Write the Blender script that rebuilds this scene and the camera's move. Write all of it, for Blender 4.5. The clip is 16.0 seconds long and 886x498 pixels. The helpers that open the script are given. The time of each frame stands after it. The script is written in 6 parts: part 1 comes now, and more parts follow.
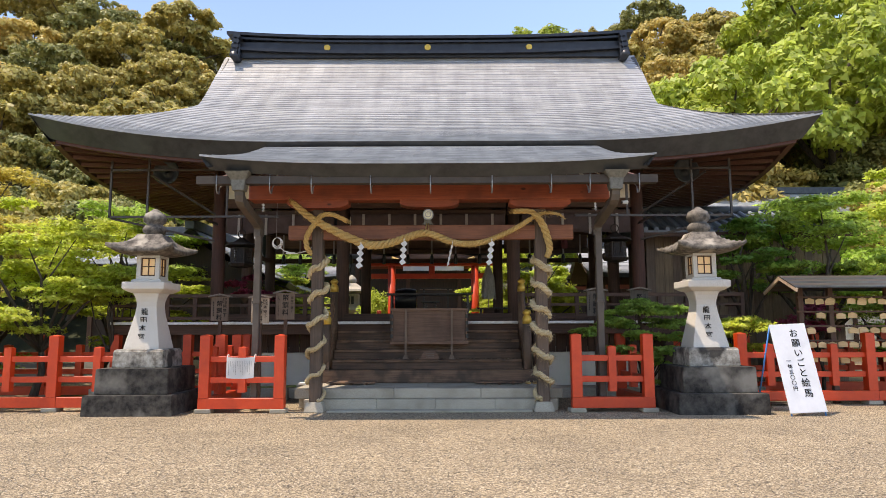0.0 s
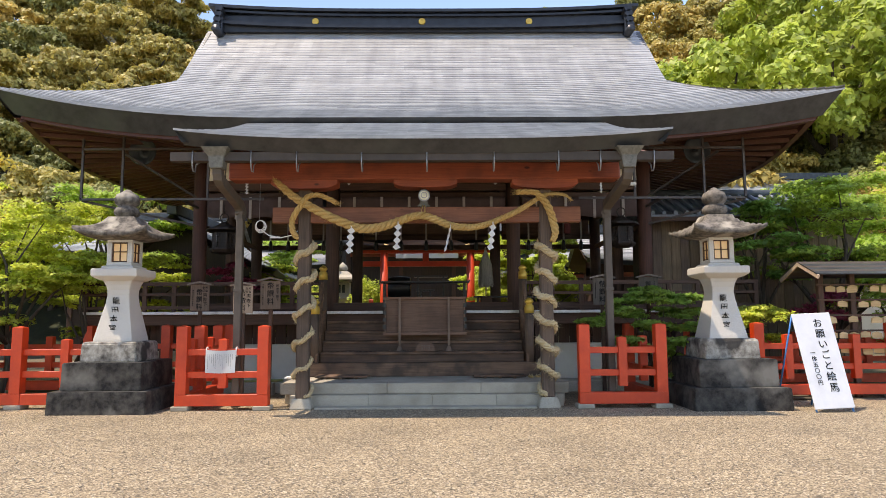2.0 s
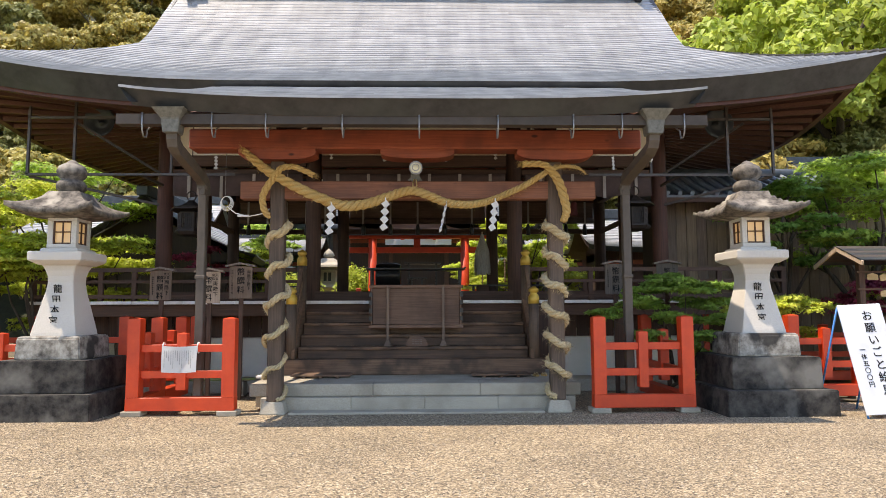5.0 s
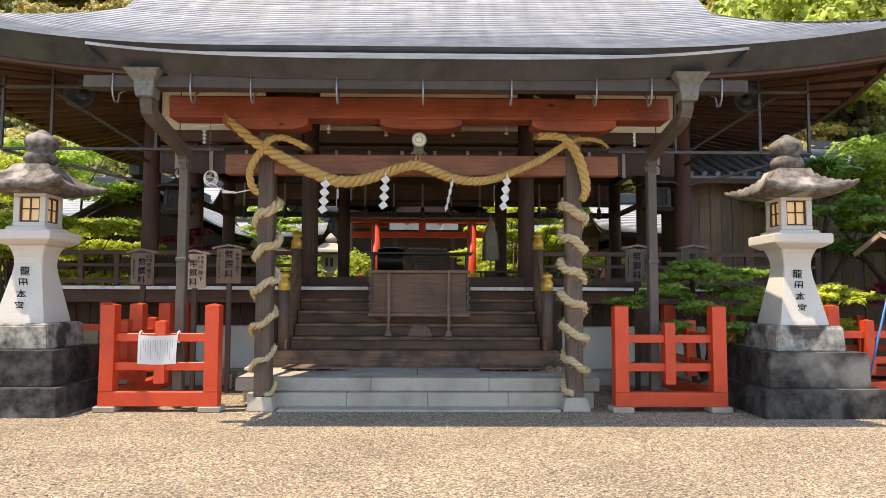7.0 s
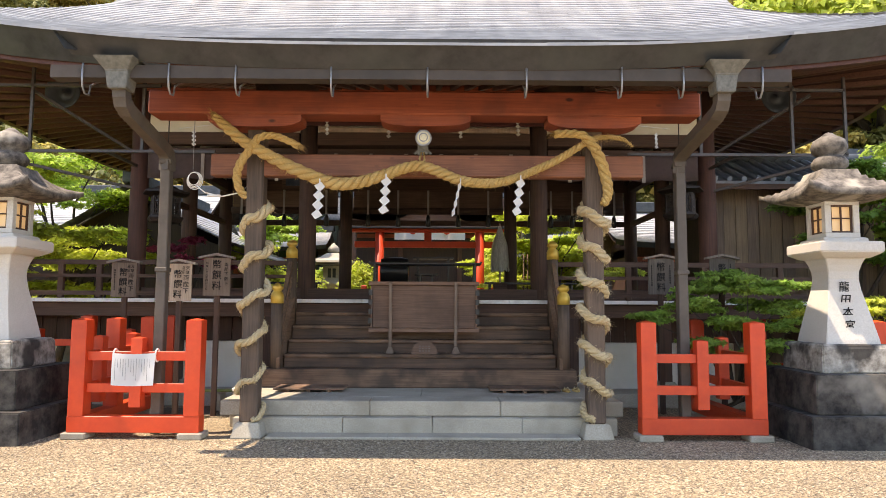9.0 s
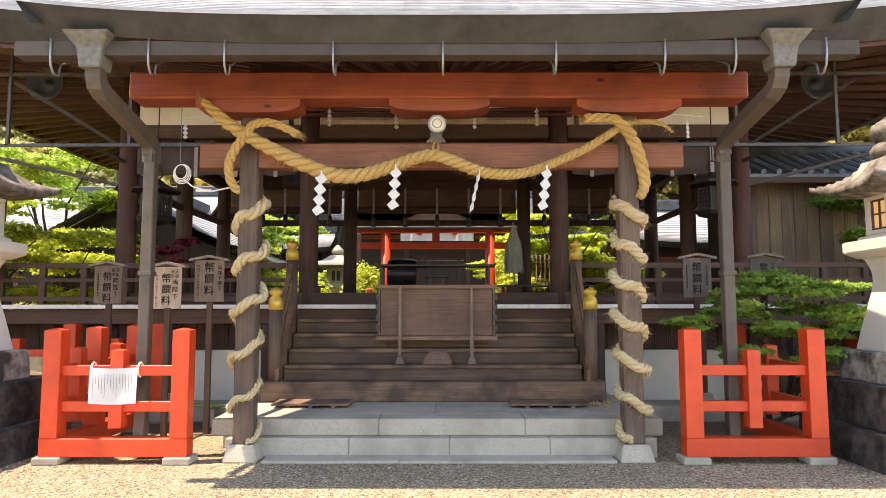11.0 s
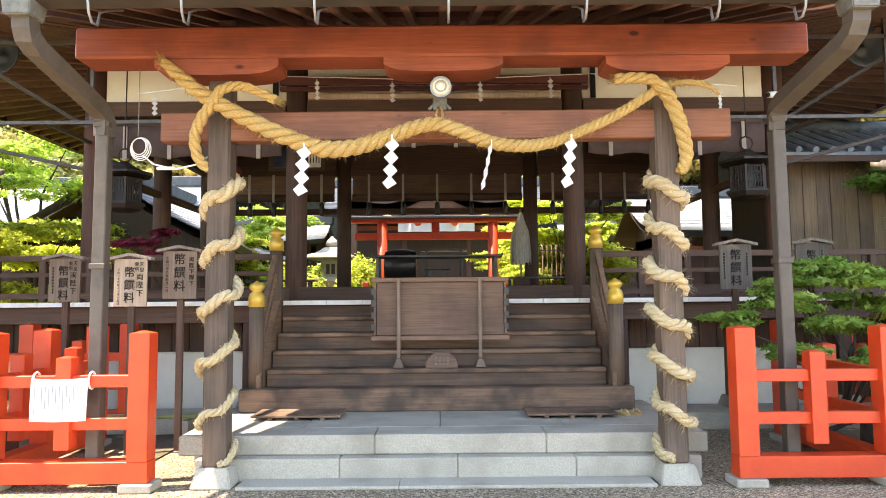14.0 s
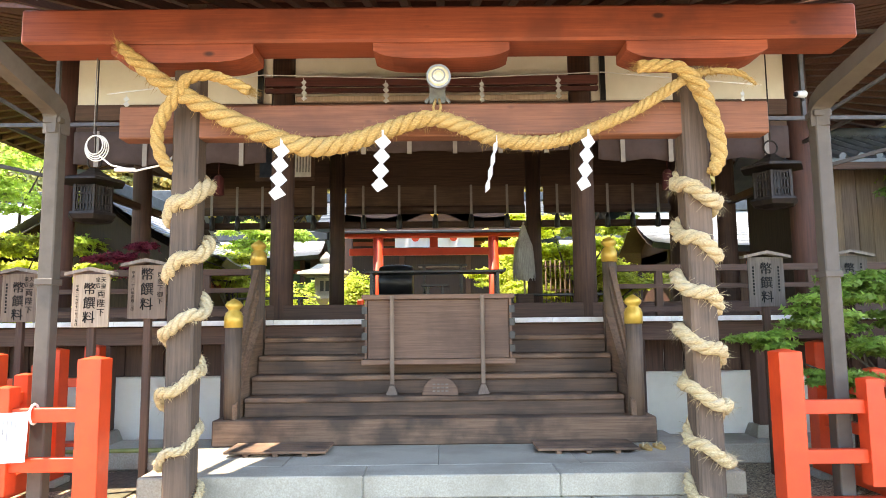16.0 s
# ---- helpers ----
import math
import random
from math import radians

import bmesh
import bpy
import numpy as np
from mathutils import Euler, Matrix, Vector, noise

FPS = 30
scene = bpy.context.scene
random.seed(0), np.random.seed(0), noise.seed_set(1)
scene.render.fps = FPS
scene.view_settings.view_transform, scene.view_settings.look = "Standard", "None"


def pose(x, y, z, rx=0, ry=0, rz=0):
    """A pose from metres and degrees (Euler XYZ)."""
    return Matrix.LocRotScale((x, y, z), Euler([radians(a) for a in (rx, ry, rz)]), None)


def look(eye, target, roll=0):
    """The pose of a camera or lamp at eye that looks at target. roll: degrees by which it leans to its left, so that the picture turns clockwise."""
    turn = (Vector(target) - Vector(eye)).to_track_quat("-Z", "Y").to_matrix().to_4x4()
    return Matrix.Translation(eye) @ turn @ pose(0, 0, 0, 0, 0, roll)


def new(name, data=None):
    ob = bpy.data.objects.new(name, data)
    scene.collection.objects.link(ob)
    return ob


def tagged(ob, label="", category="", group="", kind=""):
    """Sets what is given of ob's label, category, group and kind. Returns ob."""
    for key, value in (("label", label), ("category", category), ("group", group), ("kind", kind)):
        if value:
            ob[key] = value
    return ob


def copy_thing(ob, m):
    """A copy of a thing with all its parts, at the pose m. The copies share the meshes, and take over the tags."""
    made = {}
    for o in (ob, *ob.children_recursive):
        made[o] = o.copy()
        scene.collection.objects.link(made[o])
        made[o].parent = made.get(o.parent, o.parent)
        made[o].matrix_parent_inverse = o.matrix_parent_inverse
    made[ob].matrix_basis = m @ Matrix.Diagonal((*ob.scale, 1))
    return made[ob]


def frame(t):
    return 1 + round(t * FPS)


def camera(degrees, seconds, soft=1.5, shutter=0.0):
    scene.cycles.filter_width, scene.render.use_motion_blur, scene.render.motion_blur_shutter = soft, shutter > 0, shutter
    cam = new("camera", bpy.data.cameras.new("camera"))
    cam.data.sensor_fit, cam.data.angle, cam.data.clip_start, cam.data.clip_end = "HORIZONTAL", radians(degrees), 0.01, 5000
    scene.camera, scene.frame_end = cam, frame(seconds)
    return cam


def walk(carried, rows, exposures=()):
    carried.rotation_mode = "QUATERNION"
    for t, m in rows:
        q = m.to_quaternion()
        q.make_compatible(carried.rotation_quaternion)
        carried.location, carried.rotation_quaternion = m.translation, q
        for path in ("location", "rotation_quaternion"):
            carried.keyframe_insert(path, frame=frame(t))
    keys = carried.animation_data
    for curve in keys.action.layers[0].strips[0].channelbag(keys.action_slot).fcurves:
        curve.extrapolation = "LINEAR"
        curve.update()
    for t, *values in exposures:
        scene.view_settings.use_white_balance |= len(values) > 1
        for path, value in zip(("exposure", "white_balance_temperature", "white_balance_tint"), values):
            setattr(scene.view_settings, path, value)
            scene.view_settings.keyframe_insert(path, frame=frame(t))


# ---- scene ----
cam = camera(67.1, 16.0, soft=0.7)
PATH = [
    (0, (0.39, 0.623, 1.441), (0.386, 2.608, 1.684), -0.2),
    (0.5, (0.356, 0.85, 1.444), (0.39, 2.834, 1.696), -0.8),
    (1, (0.364, 1.082, 1.451), (0.411, 3.067, 1.692), -0.9),
    (1.5, (0.355, 1.3, 1.459), (0.384, 3.287, 1.685), -0.0),
    (2, (0.299, 1.547, 1.466), (0.319, 3.536, 1.676), -0.3),
    (2.5, (0.295, 1.77, 1.474), (0.319, 3.759, 1.683), -0.8),
    (3, (0.327, 2.032, 1.488), (0.314, 4.021, 1.699), -0.3),
    (3.5, (0.317, 2.256, 1.47), (0.284, 4.247, 1.653), 0.4),
    (4, (0.263, 2.505, 1.506), (0.266, 4.497, 1.685), 0.1),
    (6.5, (0.266, 3.782, 1.49), (0.325, 5.775, 1.647), -0.3),
    (7, (0.293, 3.986, 1.5), (0.321, 5.981, 1.64), 0.2),
    (7.5, (0.241, 4.215, 1.528), (0.263, 6.21, 1.662), -0.1),
    (8, (0.236, 4.418, 1.538), (0.272, 6.411, 1.7), -0.4),
    (8.5, (0.268, 4.642, 1.559), (0.306, 6.633, 1.748), -0.2),
    (9, (0.305, 4.837, 1.539), (0.313, 6.829, 1.712), 0.3),
    (9.5, (0.248, 5.048, 1.552), (0.253, 7.04, 1.723), 0.2),
    (12, (0.167, 6.105, 1.589), (0.157, 8.096, 1.773), -0.1),
    (12.5, (0.18, 6.282, 1.573), (0.154, 8.276, 1.735), 0.3),
    (13, (0.192, 6.457, 1.58), (0.118, 8.45, 1.728), 0.8),
    (13.5, (0.135, 6.631, 1.586), (0.084, 8.624, 1.738), 0.2),
    (14, (0.094, 6.799, 1.62), (0.097, 8.792, 1.778), -0.5),
    (14.5, (0.123, 7.0, 1.634), (0.15, 8.992, 1.811), -0.5),
    (15, (0.163, 7.199, 1.607), (0.179, 9.19, 1.802), 0.1),
    (15.5, (0.141, 7.398, 1.626), (0.139, 9.387, 1.831), -0.2),
    (16, (0.096, 7.583, 1.641), (0.104, 9.572, 1.851), -0.6),
]
walk(cam, [(t, look(eye, target, roll)) for t, eye, target, roll in PATH],
     [(0.0, 1.15, 7600, 17), (4.0, 1.27, 7500, 16), (7.0, 1.50, 7700, 17), (9.5, 1.80, 8200, 19), (12.5, 2.46, 8600, 19), (14.0, 2.74, 8000, 15), (16.0, 2.92, 7600, 13)])

# ---------- light ----------
SUN_TO = Vector((-0.40, -0.08, 1.0)).normalized()
world = bpy.data.worlds.new("sky")
scene.world = world
world.use_nodes = True
wn = world.node_tree.nodes
sky = wn.new("ShaderNodeTexSky")
sky.sky_type, sky.sun_disc = "NISHITA", False
sky.sun_elevation, sky.sun_rotation = radians(67.8), radians(101.3)
sky.air_density, sky.dust_density, sky.ozone_density = 1.0, 0.35, 3.0
wn["Background"].inputs["Strength"].default_value = 0.15
world.node_tree.links.new(sky.outputs["Color"], wn["Background"].inputs["Color"])
sun = new("sun", bpy.data.lights.new("sun", "SUN"))
sun.data.energy, sun.data.angle, sun.data.color = 2.75, radians(0.55), (1.0, 0.95, 0.86)
sun.matrix_world = look((0, 0, 30), Vector((0, 0, 30)) - SUN_TO)


# ---------- materials ----------
def mat(name, a, b, rough=0.75, scale=6.0, stretch=(1, 1, 1), bump=0.25, bump_dist=0.004, metal=0.0, c=None, c_scale=1.3, c_amount=0.5,
        vary=0.0, island=0.0, translucent=0.0, coat=0.0, knots=None, spec=0.5, sharp=0.18, c_edge=(0.45, 0.65)):
    """A two-scale noise material: a to b in grain, c in large stains; vary: by object, island: by loose piece."""
    m = bpy.data.materials.new(name)
    m.use_nodes = True
    nt = m.node_tree
    N, L = nt.nodes, nt.links
    bs = N["Principled BSDF"]
    bs.inputs["Roughness"].default_value, bs.inputs["Metallic"].default_value = rough, metal
    bs.inputs["Coat Weight"].default_value = coat
    bs.inputs["Specular IOR Level"].default_value = spec
    tc, mp = N.new("ShaderNodeTexCoord"), N.new("ShaderNodeMapping")
    mp.inputs["Scale"].default_value = stretch
    L.new(tc.outputs["Object"], mp.inputs["Vector"])
    n1 = N.new("ShaderNodeTexNoise")
    n1.inputs["Scale"].default_value, n1.inputs["Detail"].default_value, n1.inputs["Roughness"].default_value = scale, 8, 0.65
    L.new(mp.outputs["Vector"], n1.inputs["Vector"])
    if vary:
        oi = N.new("ShaderNodeObjectInfo")
        sc = N.new("ShaderNodeVectorMath")
        sc.operation = "ADD"
        mul = N.new("ShaderNodeMath")
        mul.operation = "MULTIPLY"
        mul.inputs[1].default_value = 37.0
        L.new(oi.outputs["Random"], mul.inputs[0])
        L.new(mp.outputs["Vector"], sc.inputs[0])
        L.new(mul.outputs[0], sc.inputs[1])
        L.new(sc.outputs[0], n1.inputs["Vector"])
    rp = N.new("ShaderNodeValToRGB")
    rp.color_ramp.elements[0].position, rp.color_ramp.elements[1].position = 0.5 - sharp, 0.5 + sharp
    rp.color_ramp.elements[0].color, rp.color_ramp.elements[1].color = (*a, 1), (*b, 1)
    L.new(n1.outputs["Fac"], rp.inputs["Fac"])
    col = rp.outputs["Color"]
    if c:
        n2 = N.new("ShaderNodeTexNoise")
        n2.inputs["Scale"].default_value, n2.inputs["Detail"].default_value = c_scale, 5
        L.new(tc.outputs["Object"], n2.inputs["Vector"])
        r2 = N.new("ShaderNodeValToRGB")
        r2.color_ramp.elements[0].position, r2.color_ramp.elements[1].position = c_edge
        mx = N.new("ShaderNodeMix")
        mx.data_type = "RGBA"
        k = N.new("ShaderNodeMath")
        k.operation = "MULTIPLY"
        k.inputs[1].default_value = c_amount
        L.new(n2.outputs["Fac"], r2.inputs["Fac"])
        L.new(r2.outputs["Color"], k.inputs[0])
        L.new(k.outputs[0], mx.inputs["Factor"])
        L.new(col, mx.inputs[6])
        mx.inputs[7].default_value = (*c, 1)
        col = mx.outputs[2]
    for amount, kind in ((vary, "o"), (island, "i")):
        if amount:
            src = N.new("ShaderNodeObjectInfo" if kind == "o" else "ShaderNodeNewGeometry")
            hs = N.new("ShaderNodeHueSaturation")
            mr = N.new("ShaderNodeMapRange")
            mr.inputs["To Min"].default_value, mr.inputs["To Max"].default_value = 1 - amount, 1 + amount
            L.new(src.outputs["Random" if kind == "o" else "Random Per Island"], mr.inputs["Value"])
            L.new(mr.outputs[0], hs.inputs["Value"])
            L.new(col, hs.inputs["Color"])
            col = hs.outputs["Color"]
    L.new(col, bs.inputs["Base Color"])
    if knots:
        vk, kr, km, kx = N.new("ShaderNodeTexVoronoi"), N.new("ShaderNodeValToRGB"), N.new("ShaderNodeMapping"), N.new("ShaderNodeMix")
        km.inputs["Scale"].default_value = (1.6, 3.2, 3.2)
        vk.inputs["Scale"].default_value = 1.25
        kr.color_ramp.elements[0].position, kr.color_ramp.elements[1].position = 0.06, 0.12
        kr.color_ramp.elements[0].color, kr.color_ramp.elements[1].color = (1, 1, 1, 1), (0, 0, 0, 1)
        L.new(tc.outputs["Object"], km.inputs["Vector"])
        L.new(km.outputs["Vector"], vk.inputs["Vector"])
        L.new(vk.outputs["Distance"], kr.inputs["Fac"])
        kx.data_type = "RGBA"
        kx.inputs[7].default_value = (*knots, 1)
        L.new(kr.outputs["Color"], kx.inputs["Factor"])
        L.new(col, kx.inputs[6])
        L.new(kx.outputs[2], bs.inputs["Base Color"])
    if bump:
        bp = N.new("ShaderNodeBump")
        bp.inputs["Strength"].default_value, bp.inputs["Distance"].default_value = bump, bump_dist
        L.new(n1.outputs["Fac"], bp.inputs["Height"])
        L.new(bp.outputs["Normal"], bs.inputs["Normal"])
    if translucent:
        tr, ms = N.new("ShaderNodeBsdfTranslucent"), N.new("ShaderNodeMixShader")
        ms.inputs[0].default_value = translucent
        L.new(col, tr.inputs["Color"])
        L.new(bs.outputs[0], ms.inputs[1])
        L.new(tr.outputs[0], ms.inputs[2])
        L.new(ms.outputs[0], N["Material Output"].inputs["Surface"])
    return m


def wood(name, a, b, axis, **kw):
    st = [30.0, 30.0, 30.0]
    st["xyz".index(axis)] = 1.1
    return mat(name, a, b, stretch=st, scale=1.5, sharp=0.27, bump=kw.pop("bump", 0.5), bump_dist=0.005, vary=kw.pop("vary", 0.18), **kw)


DARK_A, DARK_B, DARK_C = (0.034, 0.017, 0.011), (0.135, 0.070, 0.044), (0.058, 0.029, 0.019)
dark_x = wood("aged dark timber along x", DARK_A, DARK_B, "x", c=DARK_C)
dark_y = wood("aged dark timber along y", DARK_A, DARK_B, "y", c=DARK_C)
dark_z = wood("aged dark timber upright", DARK_A, DARK_B, "z", c=DARK_C)
STEP_A, STEP_B = (0.090, 0.051, 0.030), (0.300, 0.172, 0.102)
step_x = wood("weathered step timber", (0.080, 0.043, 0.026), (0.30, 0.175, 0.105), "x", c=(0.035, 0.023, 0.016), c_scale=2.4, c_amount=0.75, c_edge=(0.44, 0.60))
# The risers get the step timber's colours at a bit over half value.
riser_x = wood("darker step timber", (0.045, 0.026, 0.017), (0.17, 0.098, 0.060), "x", c=(0.030, 0.019, 0.013), c_scale=1.8, c_amount=0.7)
step_z = wood("weathered post timber", (0.032, 0.021, 0.015), (0.145, 0.098, 0.068), "z", c=(0.20, 0.125, 0.080), c_scale=1.6, c_amount=0.5)
step_y = wood("weathered rail timber", STEP_A, STEP_B, "y", c=(0.025, 0.017, 0.012), c_amount=0.6)
box_x = wood("offering box timber", (0.085, 0.047, 0.031), (0.255, 0.150, 0.100), "x", c=(0.075, 0.043, 0.03), c_scale=2.0, c_amount=0.6)
red_x = wood("red-stained beam timber", (0.22, 0.042, 0.020), (0.46, 0.115, 0.048), "x", rough=0.6, c=(0.15, 0.036, 0.020), c_scale=2.2, c_amount=0.6, knots=(0.055, 0.012, 0.008))
brown_x = wood("brown weathered tie timber", (0.15, 0.05, 0.026), (0.36, 0.14, 0.07), "x", rough=0.65, c=(0.10, 0.035, 0.02), c_scale=1.8, knots=(0.05, 0.015, 0.01))
red_y = wood("red-stained rafter timber", (0.15, 0.052, 0.03), (0.33, 0.125, 0.07), "y", rough=0.6)
maroon_x = wood("dark maroon rail timber", (0.06, 0.018, 0.014), (0.15, 0.045, 0.035), "x", rough=0.5)
red_z = wood("red-brown post timber", (0.05, 0.021, 0.015), (0.125, 0.050, 0.033), "z", c=(0.04, 0.02, 0.014))
pale_z = wood("pale board timber", (0.34, 0.24, 0.165), (0.60, 0.46, 0.33), "z", c=(0.16, 0.12, 0.09))
grey_z = wood("grey board timber", (0.10, 0.08, 0.066), (0.29, 0.235, 0.19), "z", c=(0.07, 0.055, 0.047))
board_z = wood("brown board timber", (0.10, 0.068, 0.048), (0.27, 0.19, 0.138), "z", c=(0.07, 0.05, 0.037))
black_z = wood("blackened board timber", (0.045, 0.037, 0.030), (0.155, 0.125, 0.10), "z", c=(0.22, 0.18, 0.14), c_scale=3.5, c_edge=(0.58, 0.68))
column_z = wood("brown column timber", (0.040, 0.021, 0.015), (0.145, 0.072, 0.046), "z", c=(0.035, 0.02, 0.015))
vermil = mat("vermilion paint", (0.58, 0.045, 0.010), (0.71, 0.068, 0.014), rough=0.45, scale=5, bump=0.08, c=(0.50, 0.045, 0.012), c_scale=2.5, c_amount=0.35, vary=0.06)
plaster = mat("cream plaster", (0.79, 0.73, 0.60), (0.86, 0.80, 0.67), rough=0.9, scale=3, bump=0.1, c=(0.62, 0.55, 0.43), c_amount=0.3)
white_paint = mat("white painted edge", (0.66, 0.63, 0.58), (0.82, 0.80, 0.76), rough=0.8, scale=9, bump=0.1, vary=0.1)
copper = mat("dark patinated copper", (0.030, 0.032, 0.035), (0.065, 0.066, 0.068), rough=0.45, scale=4, metal=0.3, bump=0.15, c=(0.075, 0.085, 0.08), c_amount=0.5)
ridge_m = mat("blue-black ridge copper", (0.013, 0.015, 0.020), (0.032, 0.036, 0.045), rough=0.4, scale=4, metal=0.2, bump=0.1)
gutter_m = mat("brown-grey painted gutter", (0.060, 0.048, 0.040), (0.088, 0.072, 0.060), rough=0.62, spec=0.25, scale=5, bump=0.05, c=(0.05, 0.045, 0.04))
pipe_m = mat("grey-brown painted downpipe", (0.085, 0.069, 0.055), (0.125, 0.102, 0.082), rough=0.6, spec=0.3, scale=5, bump=0.06, c=(0.09, 0.075, 0.065))
hopper_m = mat("grey-green cast hopper", (0.10, 0.098, 0.082), (0.19, 0.185, 0.155), rough=0.6, scale=20, bump=0.4)
steel_m = mat("dark painted steel", (0.045, 0.036, 0.032), (0.085, 0.068, 0.06), rough=0.5, scale=14, bump=0.1)
zinc = mat("galvanised hook", (0.24, 0.24, 0.24), (0.36, 0.36, 0.36), rough=0.45, metal=0.6, scale=20, bump=0.05)
gold = mat("gilt brass cap", (0.66, 0.40, 0.05), (0.85, 0.56, 0.11), rough=0.38, metal=0.35, scale=9, bump=0.1, c=(0.40, 0.25, 0.06))
straw = mat("rice straw rope", (0.32, 0.185, 0.050), (0.74, 0.50, 0.185), rough=0.9, scale=3.2, stretch=(14, 40, 40), bump=1.0, bump_dist=0.012, c=(0.56, 0.39, 0.16), c_scale=3)
straw_old = mat("paler weathered straw rope", (0.34, 0.24, 0.12), (0.76, 0.60, 0.34), rough=0.9, scale=3.2, stretch=(16, 16, 40), bump=1.0, bump_dist=0.012, c=(0.60, 0.50, 0.33), c_scale=3)
paper = mat("white paper", (0.72, 0.72, 0.70), (0.79, 0.79, 0.77), rough=0.8, scale=3, bump=0.03, translucent=0.25)
vinyl = mat("white vinyl sheet", (0.58, 0.585, 0.60), (0.68, 0.685, 0.70), rough=0.35, scale=4, bump=0.25, bump_dist=0.01)
ink = mat("black ink", (0.008, 0.008, 0.008), (0.018, 0.018, 0.018), rough=0.8, scale=20, bump=0, spec=0.1)
black = mat("black lacquer", (0.008, 0.008, 0.009), (0.018, 0.018, 0.019), rough=0.35, scale=6, bump=0.05)
speaker_m = mat("black loudspeaker plastic", (0.030, 0.036, 0.042), (0.050, 0.058, 0.066), rough=0.4, scale=10, bump=0.05)
bronze = mat("dark bronze lantern", (0.016, 0.011, 0.009), (0.042, 0.029, 0.022), rough=0.65, metal=0.15, scale=12, bump=0.25)
blue_m = mat("blue painted tube", (0.04, 0.19, 0.50), (0.06, 0.25, 0.60), rough=0.4, scale=8, bump=0.03)
granite = mat("pale granite", (0.31, 0.272, 0.208), (0.47, 0.425, 0.34), rough=0.85, scale=70, bump=0.2, bump_dist=0.002, c=(0.22, 0.19, 0.14), c_scale=2.0, c_amount=0.55, vary=0.04)
lantern_stone = mat("dressed lantern granite", (0.50, 0.46, 0.40), (0.68, 0.64, 0.57), rough=0.85, scale=70, bump=0.2, bump_dist=0.002, c=(0.45, 0.40, 0.33), c_scale=1.6, c_amount=0.3)
mossy = mat("lichen-darkened lantern granite", (0.05, 0.043, 0.036), (0.20, 0.175, 0.145), rough=0.95, scale=9, sharp=0.13, bump=0.5, bump_dist=0.008, c=(0.42, 0.38, 0.31), c_scale=2.6, c_amount=0.7, c_edge=(0.56, 0.66))
base_stone = mat("blackened base granite", (0.012, 0.010, 0.009), (0.075, 0.067, 0.056), rough=0.95, scale=5, sharp=0.12, bump=0.45, bump_dist=0.008, c=(0.25, 0.23, 0.195), c_scale=1.1, c_amount=0.8, c_edge=(0.58, 0.70), vary=0.1)
base_stone_top = mat("stained base granite", (0.15, 0.13, 0.105), (0.44, 0.41, 0.35), rough=0.95, scale=9, sharp=0.14, bump=0.4, bump_dist=0.005, c=(0.025, 0.022, 0.02), c_scale=2.2, c_amount=0.9, c_edge=(0.50, 0.60))
glow = bpy.data.materials.new("lit lantern paper")
glow.use_nodes = True
gb = glow.node_tree.nodes["Principled BSDF"]
gb.inputs["Base Color"].default_value = (0.7, 0.52, 0.30, 1)
gb.inputs["Emission Color"].default_value, gb.inputs["Emission Strength"].default_value = (1.0, 0.62, 0.25, 1), 0.10
drape = mat("brown cloth drape", (0.075, 0.050, 0.047), (0.11, 0.075, 0.07), rough=0.95, scale=4, bump=0.15, bump_dist=0.02)
drape_band = mat("pale cloth band", (0.34, 0.30, 0.27), (0.44, 0.39, 0.35), rough=0.95, scale=8, bump=0.1)
tassel_m = mat("dark red tassel", (0.05, 0.012, 0.012), (0.12, 0.02, 0.02), rough=0.9, scale=10, stretch=(8, 8, 0.5), bump=0.5)
slate = mat("grey roof sheet", (0.25, 0.255, 0.26), (0.40, 0.405, 0.41), rough=0.5, scale=3, bump=0.1, c=(0.30, 0.33, 0.31))
tile_m = mat("dark roof tile", (0.035, 0.042, 0.048), (0.075, 0.086, 0.094), rough=0.65, scale=5, bump=0.15)
ema_m = wood("votive plaque timber", (0.50, 0.33, 0.15), (0.72, 0.52, 0.28), "x", vary=0.2)
bark = mat("tree bark", (0.035, 0.026, 0.018), (0.10, 0.08, 0.06), rough=0.95, scale=4, stretch=(6, 6, 1), bump=0.8, bump_dist=0.02)
clear_glass = mat("lamp glass", (0.75, 0.72, 0.62), (0.9, 0.88, 0.8), rough=0.08, scale=8, bump=0.0, coat=1.0)


def leaf(name, a, b, trans=0.45, island=0.3, vary=0.1):
    return mat(name, a, b, rough=0.55, scale=0.9, bump=0, vary=vary, island=island, translucent=trans)


leaf_lime = leaf("lime maple leaves", (0.42, 0.52, 0.06), (0.64, 0.68, 0.12), 0.55)
leaf_gold = leaf("golden maple leaves", (0.50, 0.40, 0.07), (0.62, 0.52, 0.11), 0.45)
leaf_green = leaf("green maple leaves", (0.28, 0.44, 0.06), (0.48, 0.60, 0.12), 0.55)
leaf_dark = leaf("deep green maple leaves", (0.13, 0.27, 0.05), (0.26, 0.42, 0.08), 0.5)
leaf_bush = leaf("fresh green shaded maple leaves", (0.20, 0.37, 0.06), (0.38, 0.54, 0.11), 0.5)
leaf_red = leaf("crimson maple leaves", (0.26, 0.03, 0.07), (0.46, 0.07, 0.14), 0.5)
leaf_olive = leaf("olive forest leaves", (0.32, 0.29, 0.07), (0.54, 0.44, 0.14), trans=0.4, island=0.3)
leaf_forest = leaf("dark forest leaves", (0.17, 0.19, 0.06), (0.34, 0.33, 0.11), trans=0.4, island=0.3)
